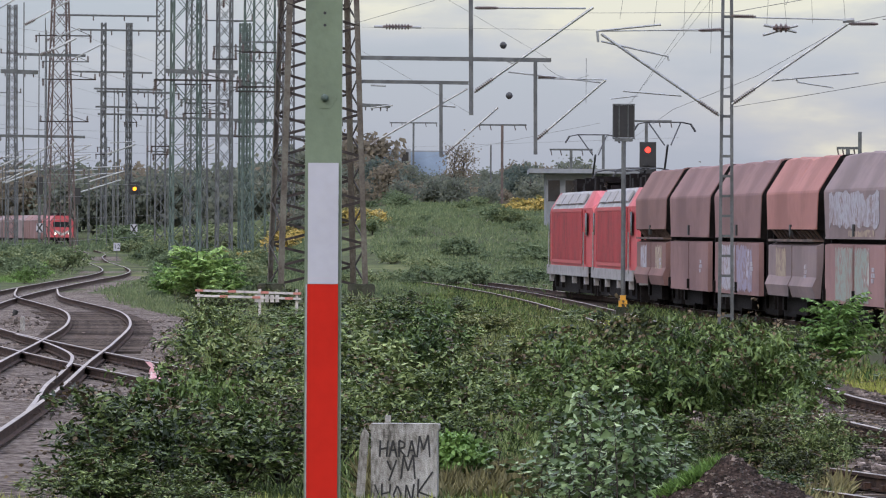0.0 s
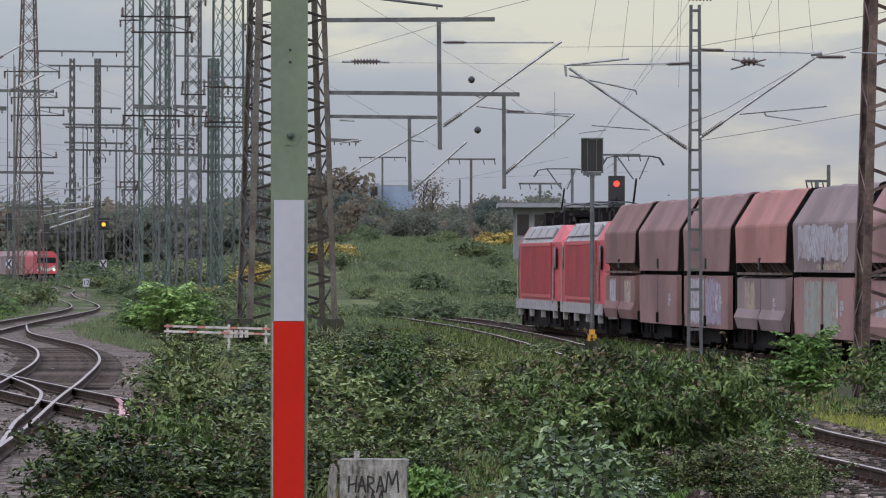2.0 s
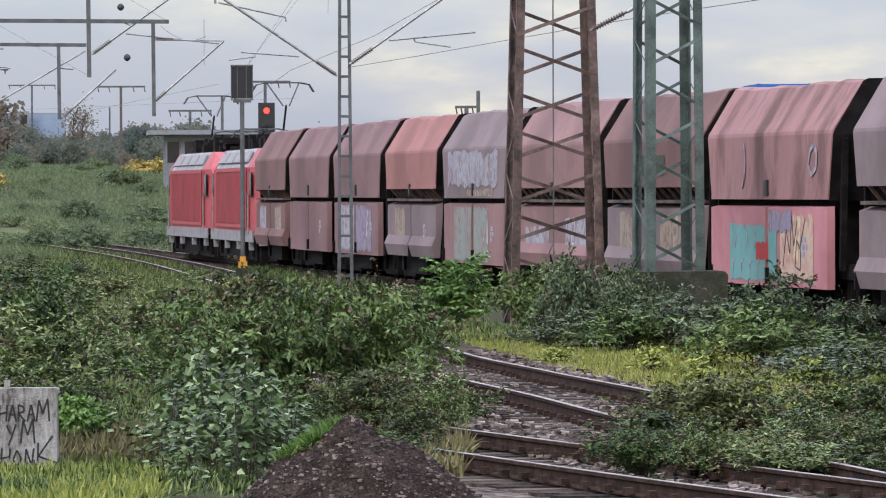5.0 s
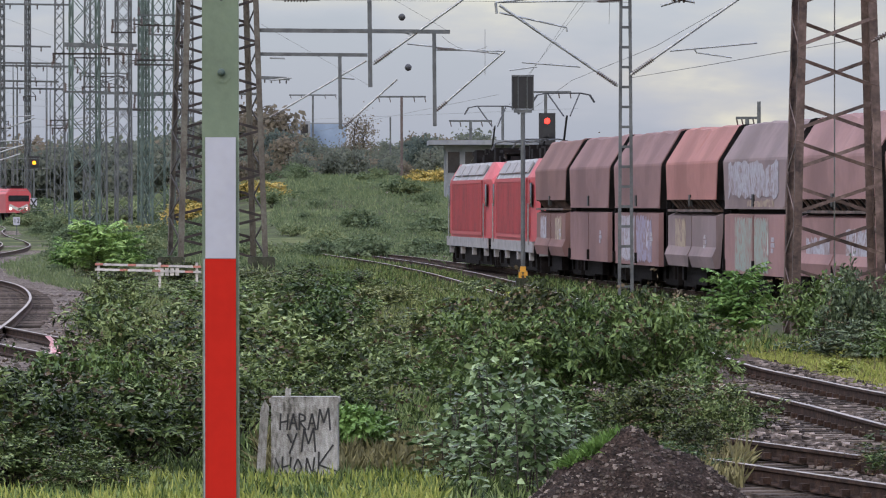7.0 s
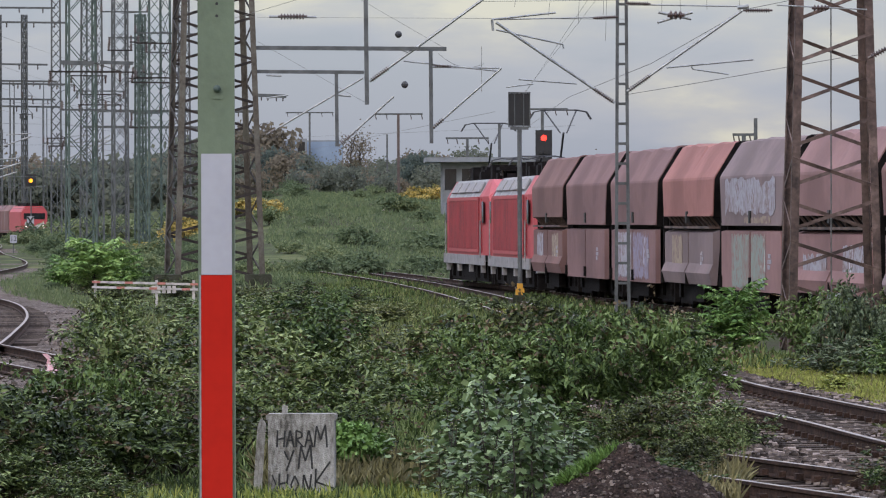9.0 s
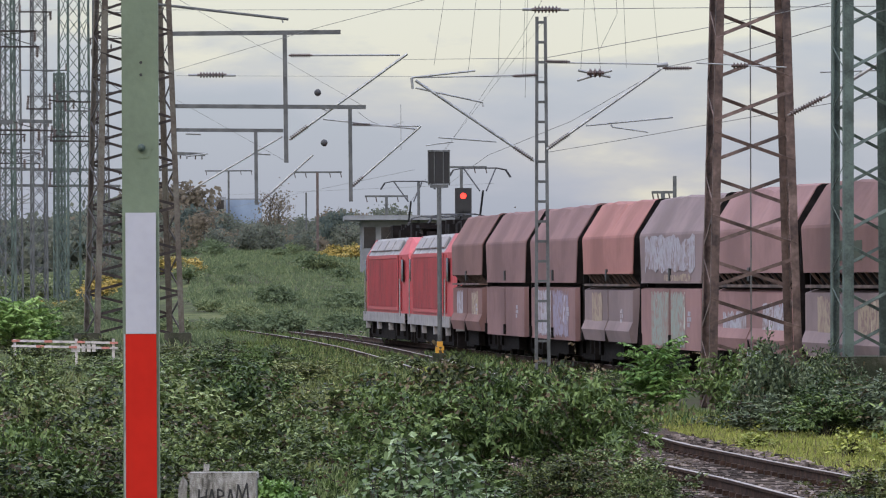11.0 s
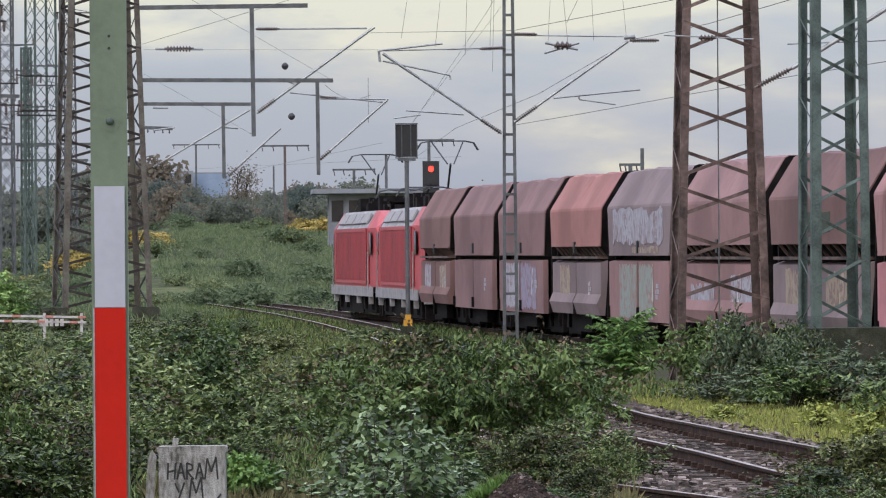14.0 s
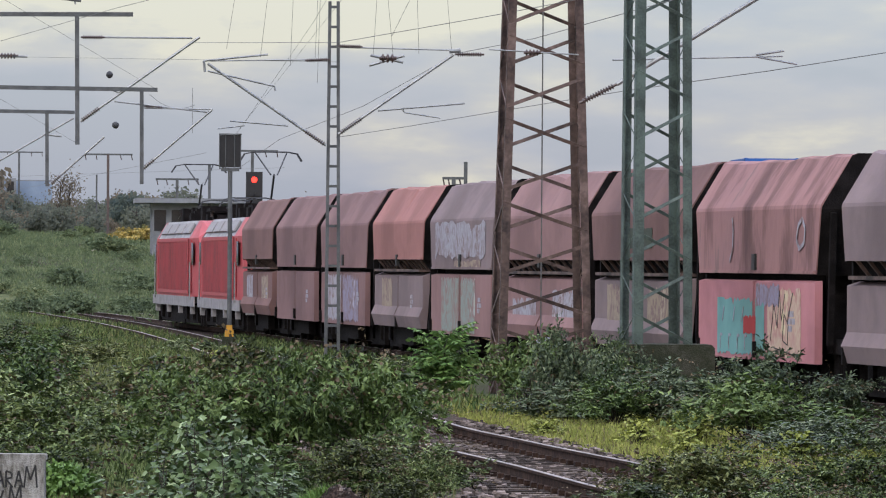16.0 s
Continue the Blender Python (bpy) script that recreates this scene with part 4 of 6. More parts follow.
def concrete_block():
    p = (-0.33, 58.0, -0.1)
    t = thing("concrete_block", pose(*p, 0, 0, -3), "weathered concrete block with black sprayed words", "concrete block")
    s = Shape()
    w, h = 0.31, 0.82
    ring = [(-w + 0.015, 0), (w - 0.015, 0), (w - 0.015, h - 0.06), (w, h - 0.05), (w, h - 0.012), (w - 0.015, h), (-w + 0.015, h), (-w, h - 0.012), (-w, h - 0.05), (-w + 0.015, h - 0.06)]
    s.prism(ring, -0.16, 0.16)
    part("block_body", s, CONCRETE, t)
    for word, x, z, size, adv in (("HARAM", -0.215, 0.525, 0.165, 0.083), ("YM", -0.15, 0.33, 0.18, 0.125), ("HONK", -0.2, 0.12, 0.185, 0.105)):
        for i, ch in enumerate(word):
            g = Shape()
            sc = size * (1.15 if ch in "MK" else 0.9)
            for ln in LETTERS[ch]:
                for a, b in zip(ln, ln[1:]):
                    g.beam((x + i * adv + a[0] * sc * 0.75, -0.1625, z + a[1] * sc), (x + i * adv + b[0] * sc * 0.75, -0.1625, z + b[1] * sc), 0.016, 0.004, (0, 1, 0))
            part("sprayed_letter", g, BLACK, t, "black sprayed letter")
    g = Shape()
    g.beam((-0.26, -0.1625, 0.28), (-0.18, -0.1625, 0.08), 0.012, 0.004, (0, 1, 0)).beam((0.0, -0.1625, 0.04), (0.2, -0.1625, 0.1), 0.016, 0.004, (0, 1, 0)).beam((-0.1, -0.1625, 0.02), (0.0, -0.1625, 0.04), 0.016, 0.004, (0, 1, 0))
    part("sprayed_line", g, BLACK, t)
    st = Shape().beam((-0.16, 0.0, h - 0.05), (-0.15, 0.0, h + 0.07), 0.05)
    part("broken_stub", st, CONCRETE, t)
    o = new("broken_slab", Shape().prism([(-0.04, -0.5), (0.04, -0.5), (0.035, 0.42), (-0.01, 0.48), (-0.04, 0.4)], -0.03, 0.03).mesh("broken_slab", CONCRETE))
    o.matrix_basis = pose(-0.72, 58.3, 0.2, 0, 4, 0)
    tagged(o, "broken pale concrete slab leaning by the block", "slab")


concrete_block()


def rubble_mound():
    t = thing("rubble_mound", pose(2.30, 50.2, -0.1), "mound of dark soil and stony rubble", "mound")
    s = Shape()
    n, r = 48, 22
    R = 1.24
    for i in range(r + 1):
        for k in range(n):
            a = k * math.tau / n
            q = i / r
            x, y = R * q * math.cos(a), R * 1.1 * q * math.sin(a)
            z = 0.80 * (1 - q ** 1.35) + 0.16 * noise.fractal(Vector((x * 2.2, y * 2.2, 7)), 1, 2, 5) * (1.2 - q) - 0.1 * q
            s.v.append((x, y, z))
    for i in range(r):
        for k in range(n):
            s.f.append((i * n + k, i * n + n + k, i * n + n + (k + 1) % n, i * n + (k + 1) % n))
    part("soil", s, SOIL, t, smooth=True)
    st = Shape()
    rnd = random.Random(3)
    for _ in range(2600):
        q = rnd.random() ** 0.6
        a = rnd.uniform(math.pi * 0.9, math.tau + 0.3)
        x, y = R * q * math.cos(a), R * 1.1 * q * math.sin(a)
        z = 0.80 * (1 - q ** 1.35) + 0.16 * noise.fractal(Vector((x * 2.2, y * 2.2, 7)), 1, 2, 5) * (1.2 - q) - 0.1 * q
        c = Vector((x, y, z))
        rr = rnd.choice((0.005, 0.006, 0.008, 0.010, 0.013, 0.019))
        pts = [c + Vector((math.cos(u) * rr * rnd.uniform(0.7, 1.3), math.sin(u) * rr, v * rr * rnd.uniform(0.5, 0.9))) for v in (-0.7, 0.7) for u in (0, 1.6, 3.1, 4.7)]
        st.add(pts, [(4, 5, 6, 7), (0, 1, 5, 4), (1, 2, 6, 5), (2, 3, 7, 6), (3, 0, 4, 7)])
    tagged(part("stone_scatter", st, STONE, t, "grey and reddish stones"), kind="stuff")

    return R


MOUND_R = rubble_mound()

# ---------------------------------------------------------------- signals


def signal_back():
    p = spot(1103 - 784, 180)
    t = thing("railway_signal", pose(p.x, p.y, 0), "dark signal box on a grey mast, seen from behind", "railway signal", "signals")
    part("signal_case", Shape().box(-0.29, 0.29, 0, 0.12, 5.03, 5.93), BLACK, t)
    fr = Shape()
    for x in (-0.30, -0.13, 0.12, 0.29):
        fr.box(x - 0.012, x + 0.012, -0.05, 0.0, 5.0, 5.95)
    for z in (5.0, 5.95):
        fr.box(-0.31, 0.31, -0.05, 0.0, z - 0.015, z + 0.015)
    part("case_frame", fr, FAR_STEEL, t)
    part("mast_tube", Shape().tube([(0, 0, 0.4), (0, 0, 5.0)], 0.065, 10), FAR_STEEL, t)
    part("bracket", Shape().box(-0.25, 0.25, -0.08, 0.08, 4.92, 5.0), FAR_STEEL, t)
    part("yellow_foot", Shape().box(-0.12, 0.12, -0.12, 0.12, 0.34, 0.52).box(-0.08, 0.08, -0.08, 0.08, 0.52, 0.66), YELLOW, t, "worn yellow mast foot")
    part("footing", Shape().box(-0.2, 0.2, -0.2, 0.2, -0.1, 0.34), MOSS_CONCRETE, t)


def lit_signal(b, d, e, w, h, lamp, label, base=0.0, lamp_at=0.75, mast=0.07):
    p = spot(b, d, e)
    t = thing("light_signal", pose(p.x, p.y, base), label, "railway signal", "signals")
    z = p.z - base
    lo = z - lamp_at * h
    part("signal_case", Shape().box(-w / 2, w / 2, 0, 0.2, lo, lo + h), BLACK, t)
    for dx in (-0.16, 0.16):
        part("lamp_hood", Shape().tube([(dx * w, -0.15, lo + h * 0.3), (dx * w, 0, lo + h * 0.3)], w * 0.12, 10), BLACK, t)
    q = w * 0.18
    part("signal_lamp", Shape().tube([(0, -0.02, z), (0, 0.01, z)], q, 14), lamp, t, "glowing signal lamp")
    part("mast_tube", Shape().tube([(0, 0.12, 0), (0, 0.12, lo)], mast, 8), FAR_STEEL, t)
    return t


signal_back()
lit_signal(1146 - 784, 228, 143, 0.58, 1.12, RED_LAMP, "black light signal showing red behind the train")
lit_signal(238 - 784, 700, 70, 1.15, 1.4, AMBER_LAMP, "far black light signal showing amber", lamp_at=0.5)
for b_, e_, d_ in ((70, 62, 700), (137, 45, 760)):
    p_ = spot(b_ - 784, d_, e_)
    t_ = thing("light_signal", pose(p_.x, p_.y, 0), "far dark signal head on a post", "railway signal", "signals")
    part("signal_case", Shape().box(-0.35, 0.35, 0, 0.2, p_.z - 0.2, p_.z + 1.7), BLACK, t_)
    part("mast_tube", Shape().tube([(0, 0.1, 0), (0, 0.1, p_.z)], 0.07, 8), FAR_STEEL, t_)


def board(b, d, e, w, h, label, cross=False, number=""):
    p = spot(b, d, e)
    t = thing("track_sign", pose(p.x, p.y, 0), label, "track sign", "track signs")
    part("plate", Shape().box(-w / 2, w / 2, 0, 0.03, p.z - h / 2, p.z + h / 2), WHITE_PLATE, t)
    part("post", Shape().tube([(0, 0.05, -0.1), (0, 0.05, p.z)], 0.035, 6), FAR_STEEL, t)
    if cross:
        part("black_cross", Shape().beam((-w * 0.42, -0.01, p.z - h * 0.45), (w * 0.42, -0.01, p.z + h * 0.45), w * 0.22, 0.006, (0, 1, 0)).beam((w * 0.42, -0.016, p.z - h * 0.45), (-w * 0.42, -0.016, p.z + h * 0.45), w * 0.22, 0.006, (0, 1, 0)), BLACK, t)
    if number:
        cu = bpy.data.curves.new("sign_number", "FONT")
        cu.body, cu.size, cu.align_x, cu.align_y, cu.extrude = number, h * 0.8, "CENTER", "CENTER", 0.003
        cu.materials.append(BLACK)
        o = new("sign_number", cu)
        o.parent = t
        o.matrix_basis = pose(0, -0.01, p.z, 90)


board(237 - 784, 700, -2, 0.75, 1.1, "white sign with a black cross at the far signal", True)
board(70 - 784, 700, 0, 0.7, 1.0, "white sign with a black cross beside the far mast", True)
board(207 - 784, 480, -33, 0.5, 0.6, "small white number sign beside the far track", number="12")
board(1660 - 784, 119, -141, 0.26, 0.16, "small white plate in front of the rusty tower")

# ---------------------------------------------------------------- overhead line


def tubes(name, label, pieces, category="line support", group="overhead line supports"):
    """pieces: (kind, a, b, r) between places in the world."""
    o = pieces[0][1]
    t = thing(name, pose(*o), label, category, group)
    for kind, a, b, r in pieces:
        a, b = Vector(a) - Vector(o), Vector(b) - Vector(o)
        if kind == "insulator":
            L = (b - a).length
            part("insulator", Shape().disc_row(a, b, r * 0.45, r, max(3, int(L / (r * 1.1)))), INSUL, t, "brown ribbed insulator")
        elif kind == "post":
            part("drop_post", Shape().beam(a, b, r, r, (0, 1, 0)), FAR_STEEL, t)
        elif kind == "beam":
            part("cross_beam", Shape().beam(a, b, r * 0.8, r, (0, 0, 1)), FAR_STEEL, t)
        else:
            part("tube", Shape().tube([a, b], r, 8), GALV if kind == "tube" else FAR_STEEL, t)
    return t


def P(u, v, d):
    return spot(u - 784, d, 405 - v)


d_ = 239
tubes("overhead_line_support", "grey cross beam with a drop post and slanting arm", [("beam", P(628, -27, d_), P(930, -29, d_), 0.16), ("post", P(831, -27, d_), P(833, 202, d_), 0.16), ("tube", P(838, 161, d_), P(1048, 10, d_), 0.05),
      ("insulator", P(838, 161, d_), P(874, 135, d_), 0.09), ("tube", P(838, 12, d_), P(1035, 12, d_), 0.035), ("insulator", P(838, 12, d_), P(880, 12, d_), 0.08), ("tube", P(880, 100, d_), P(905, 110, d_), 0.02)])
tubes("overhead_line_support", "grey cross beam with a drop post and slanting arm", [("beam", P(630, 101, d_), P(974, 104, d_), 0.15), ("post", P(946, 104, d_), P(947, 271, d_), 0.14), ("tube", P(948, 245, d_), P(1070, 139, d_), 0.045),
      ("insulator", P(948, 245, d_), P(970, 226, d_), 0.08), ("tube", P(898, 125, d_), P(1062, 143, d_), 0.03), ("tube", P(950, 136, d_), P(1072, 138, d_), 0.03), ("insulator", P(950, 134, d_), P(985, 135, d_), 0.06), ("tube", P(1036, 100, d_), P(1036, 180, d_), 0.012)])
tubes("overhead_line_support", "grey cross beam with a drop post and slanting arm", [("beam", P(630, 143, d_), P(828, 145, d_), 0.13), ("post", P(779, 145, d_), P(780, 276, d_), 0.13), ("tube", P(786, 272, d_), P(880, 188, d_), 0.04),
      ("insulator", P(786, 272, d_), P(804, 256, d_), 0.07), ("tube", P(655, 255, d_), P(826, 155, d_), 0.035), ("insulator", P(655, 255, d_), P(672, 245, d_), 0.06), ("tube", P(655, 150, d_), P(682, 151, d_), 0.03), ("tube", P(780, 185, d_), P(805, 187, d_), 0.04), ("tube", P(655, 190, d_), P(694, 185, d_), 0.03)])
tubes("overhead_line_support", "curved grey tube arm high on the tower", [("steel", P(600, -80, d_), P(838, -52, d_), 0.05), ("tube", P(826, -56, d_), P(828, -46, d_), 0.03)])
d_ = 149.8
tubes("overhead_line_support", "slanting grey tube arm with ribbed insulators", [("tube", P(1272, 200, d_), P(1062, 57, d_), 0.034), ("insulator", P(1272, 200, d_), P(1232, 173, d_), 0.055), ("tube", P(1055, 52, d_), P(1168, 40, d_), 0.024), ("tube", P(1055, 52, d_), P(1057, 72, d_), 0.03),
      ("tube", P(1062, 70, d_), P(1180, 96, d_), 0.022), ("tube", P(1180, 96, d_), P(1182, 104, d_), 0.02), ("tube", P(1066, 52, d_), P(1276, 48, d_), 0.016), ("insulator", P(1234, 50, d_), P(1278, 48, d_), 0.05), ("tube", P(1102, 158, d_), P(1205, 166, d_), 0.02), ("tube", P(1080, 172, d_), P(1128, 166, d_), 0.016)])
tubes("overhead_line_support", "slanting grey tube arm with ribbed insulators", [("tube", P(1294, 180, d_), P(1497, 38, d_), 0.034), ("insulator", P(1294, 180, d_), P(1338, 150, d_), 0.055), ("insulator", P(1500, 37, d_), P(1552, 37, d_), 0.055), ("tube", P(1292, 26, d_), P(1500, 30, d_), 0.016),
      ("insulator", P(1292, 24, d_), P(1336, 25, d_), 0.05), ("tube", P(1364, 138, d_), P(1518, 124, d_), 0.022), ("tube", P(1408, 136, d_), P(1412, 142, d_), 0.02), ("tube", P(1412, 141, d_), P(1474, 150, d_), 0.018), ("tube", P(1490, 32, d_), P(1510, 30, d_), 0.05)])
d_ = 117
tubes("overhead_line_support", "thick slanting arm tube with a ribbed insulator", [("insulator", P(1722, 122, d_), P(1788, 88, d_), 0.055), ("tube", P(1788, 88, d_), P(2040, -68, d_), 0.04), ("tube", P(2036, 34, d_), P(2086, 26, d_), 0.022), ("tube", P(2040, 38, d_), P(2110, 50, d_), 0.018), ("tube", P(1780, 45, d_), P(2084, 36, d_), 0.014)])
tubes("overhead_line_support", "small switch box on the tower wire", [("insulator", P(1622, 33, d_), P(1652, 33, d_), 0.06), ("tube", P(1560, 28, d_), P(1720, 36, d_), 0.012)])
tubes("section_insulator", "brown ribbed insulator hanging in a span wire", [("insulator", P(676, 46, 210), P(728, 46, 210), 0.1), ("tube", P(660, 46, 210), P(744, 47, 210), 0.04)], "insulator", "line insulators")
tubes("section_insulator", "brown ribbed insulator hanging in a span wire", [("insulator", P(1268, -68, 150), P(1320, -68, 150), 0.085), ("tube", P(1252, -68, 150), P(1335, -67, 150), 0.03)], "insulator", "line insulators")
tubes("section_insulator", "dark section insulator in the overhead wire", [("insulator", P(1366, 45, 140), P(1396, 45, 140), 0.1), ("tube", P(1348, 58, 140), P(1410, 40, 140), 0.03), ("tube", P(1350, 40, 140), P(1408, 52, 140), 0.03)], "insulator", "line insulators")
for u_, v_ in ((889, 78), (900, 167)):
    p_ = P(u_, v_, 220)
    s_ = Shape()
    s_.tube([(p_.x, p_.y, p_.z - 0.12 + 0.03 * i) for i in range(9)], [0.03, 0.075, 0.1, 0.115, 0.12, 0.115, 0.1, 0.075, 0.03], 12)
    ob_ = new("tension_weight", s_.mesh("tension_weight", DULL, True))
    tagged(ob_, "dark round weight hanging on a wire", "wire weight", "wire weights")


def wire(points, r, sag=0.0, label="thin dark overhead wire above the tracks"):
    a = [Vector(p) for p in points]
    pts = []
    for p, q in zip(a, a[1:]):
        for i in range(12):
            t = i / 12
            pts.append(p.lerp(q, t) - Vector((0, 0, sag * 4 * t * (1 - t))))
    pts.append(a[-1])
    ob = new("overhead_wire", Shape().tube(pts, r * 0.66, 4).mesh("overhead_wire", WIRE))
    tagged(ob, label, "overhead wire", "overhead wires")


# contact and carrier wires of the two tracks by the train, and cross spans
wire([P(1100, 255, 260), P(1190, 190, 190), P(1338, 130, 160), P(1505, 35, 150), P(1640, 8, 130), P(1860, -55, 110), P(2500, -230, 80)], 0.011)
wire([P(1290, 186, 160), P(1420, 165, 150), P(1575, 138, 140), P(1800, 100, 125), P(2060, 62, 110), P(2500, -10, 90)], 0.011)
wire([P(1040, 20, 230), P(1292, 18, 150), P(1570, -33, 130), P(1850, -88, 110), P(2300, -190, 80)], 0.011)
wire([P(640, 47, 210), P(1290, 52, 150)], 0.007)
wire([P(300, -70, 260), P(1250, -68, 150), P(1900, -72, 120), P(2500, -78, 110)], 0.011)
wire([P(560, 60, 240), P(900, -40, 200), P(1250, -130, 150)], 0.012)
wire([P(640, -90, 240), P(975, 105, 239)], 0.009)
wire([P(640, 90, 239), P(833, 200, 239)], 0.008)
wire([P(1040, 130, 239), P(960, 112, 239)], 0.012, 0.3)
wire([P(1000, 350, 300), P(1250, -20, 150), P(1330, -160, 140)], 0.007)
wire([P(1105, 190, 200), P(1300, -60, 150)], 0.006)
for u0_, v0_, u1_, v1_ in ((1095, 30, 1120, -130), (1155, 45, 1175, -130), (1252, 45, 1258, -110), (1256, 90, 1262, -110), (1355, 40, 1366, -150), (1390, 38, 1372, -150), (1436, 36, 1430, -130), (1494, 30, 1480, -130), (1208, 60, 1215, -130)):
    wire([P(u0_, v0_, 145), P(u1_, v1_, 145)], 0.0065, label="thin dark hanger wire between the lines")
wire([P(1388, 5, 145), P(1420, -60, 145), P(1415, -130, 145)], 0.008, label="looped dark jumper wire between the lines")
for k in range(7):
    y_ = 240 + 36 * k
    wire([P(-200, y_ - 60 + 9 * k, 500), P(300, y_ - 40, 560), P(640, y_ + 20 - 8 * k, 600)], 0.02)
for k in range(6):
    wire([P(-150, 20 + 60 * k, 420), P(330, 180 + 30 * k, 700)], 0.016)
wire([P(640, 300, 600), P(1060, 215, 300)], 0.012)
wire([P(640, 262, 500), P(1200, 240, 300)], 0.01)
wire([P(-200, 20, 300), P(160, 70, 420), P(300, 120, 500)], 0.015)

# far T-shaped masts and portals
for u_, top_, w_, d_ in ((888, 219, 86, 600), (731, 216, 84, 800), (1010, 262, 76, 560), (1143, 211, 90, 520), (868, 255, 6, 700), (1521, 228, 4, 330), (1067, 236, 5, 420), (1500, 257, 40, 400)):
    p_ = P(u_, top_, d_)
    t_ = thing("catenary_mast", pose(p_.x, p_.y, 0), "far grey T-shaped catenary mast", "catenary mast", "far catenary masts")
    half_ = w_ / 2 * d_ / 11500
    part("upright", Shape().beam((0, 0, -0.1), (0, 0, p_.z), 0.24 if w_ > 30 else 0.18), FAR_RUST if u_ == 888 else FAR_STEEL, t_)
    if w_ > 10:
        part("cross_arm", Shape().beam((-half_, 0, p_.z), (half_, 0, p_.z), 0.12, 0.16), FAR_STEEL, t_)
        for x_ in (-0.95, -0.5, 0.5, 0.95):
            part("insulator", Shape().tube([(half_ * x_, 0, p_.z), (half_ * x_ + 0.1, 0, p_.z - 0.5)], 0.05, 6), INSUL, t_)
for u0_, u1_, v_, d_ in ((100, 282, 28, 880), (140, 300, 54, 890), (125, 268, 128, 890), (170, 300, 163, 900), (168, 282, 190, 905), (172, 290, 203, 905), (165, 285, 158, 900), (350, 640, 212, 640), (330, 540, 240, 650), (640, 690, 185, 500), (360, 420, 126, 480), (290, 350, 126, 395), (0, 66, 128, 420), (30, 150, 98, 590), (-20, 150, 242, 640)):
    a_, b__ = P(u0_, v_, d_), P(u1_, v_ + 2, d_)
    t_ = thing("portal_beam", pose(*a_), "far grey portal cross beam with insulators", "portal beam", "portal beams")
    part("beam", Shape().beam((0, 0, 0), b__ - a_, 0.22, 0.26), FAR_STEEL, t_)
    for q_ in (0.3, 0.8) if d_ > 870 and v_ > 150 else ():
        c_ = (b__ - a_) * q_
        part("portal_post", Shape().beam((c_.x, 0.12, c_.z), (c_.x, 0.12, -a_.z), 0.12), FAR_STEEL, t_)
    for q_ in (0.12, 0.35, 0.65, 0.88):
        c_ = (b__ - a_) * q_
        part("insulator", Shape().disc_row(c_, c_ - Vector((0, 0, 0.0008 * d_)), 0.00007 * d_, 0.00014 * d_, 3), INSUL, t_)
rz = random.Random(12)
for k in range(18):
    u_, v_, d_ = rz.uniform(-60, 330), rz.uniform(270, 350), rz.uniform(650, 900)
    L_ = rz.uniform(40, 90)
    tubes("overhead_line_support", "far pale slanting catenary arm", [("tube", P(u_, v_, d_), P(u_ + L_, v_ - L_ * rz.uniform(0.25, 0.6), d_), 0.09), ("tube", P(u_ + 6, v_ - L_ * 0.4, d_), P(u_ + L_, v_ - L_ * 0.45, d_), 0.06), ("steel", P(u_, v_ - 30, d_), Vector((P(u_, v_, d_).x, d_, -0.1)), 0.045)], group="far line supports")
for k in range(9):
    u_, v_, d_ = rz.uniform(-60, 140), rz.uniform(40, 300), rz.uniform(380, 600)
    L_ = rz.uniform(40, 90)
    tubes("overhead_line_support", "grey slanting catenary arm over the yard tracks", [("tube", P(u_, v_, d_), P(u_ + L_, v_ - L_ * rz.uniform(0.3, 0.6), d_), 0.06), ("insulator", P(u_, v_, d_), P(u_ + L_ * 0.25, v_ - L_ * 0.12, d_), 0.13), ("steel", P(u_, v_ - 40, d_), Vector((P(u_, v_, d_).x, d_, -0.1)), 0.04)], group="far line supports")
for k in range(9):
    u_ = 150 + 22 * k + rz.uniform(-6, 6)
    p_ = P(u_, 0, 760 + 20 * k)
    t_ = thing("catenary_mast", pose(p_.x, p_.y, 0), "far slim grey post among the tracks", "catenary mast", "far catenary masts")
    part("upright", Shape().beam((0, 0, -0.1), (0, 0, rz.uniform(6, 10)), 0.11), FAR_STEEL, t_)

# ---------------------------------------------------------------- buildings


def flat_building(name, u0, u1, v0, v1, d, wall, roof, label, windows=0, depth=9.0, over=0.0, base=0.0):
    a, b = P(u0, v1, d), P(u1, v0, d)
    t = thing(name, pose(a.x, d, base), label, "building", "buildings")
    w, h = b.x - a.x, b.z - base
    part("wall", Shape().box(0, w, 0, depth, -1, h - 0.3), wall, t)
    part("roof", Shape().box(-over, w + over * 0.3, -over, depth + over, h - 0.3, h), roof, t)
    if windows:
        for i in range(windows):
            x0 = w * (i + 0.12) / windows
            x1 = w * (i + 0.8) / windows
            wd = part("window", Shape().box(x0, x1, -0.05, 0.0, h - 0.3 - (h * 0.28), h - 0.75), GLASS_DARK, t)
            part("window_frame", Shape().box(x0 - 0.06, x0, -0.09, 0, h - 0.3 - (h * 0.28), h - 0.75), WALL_PALE, wd)
    return t


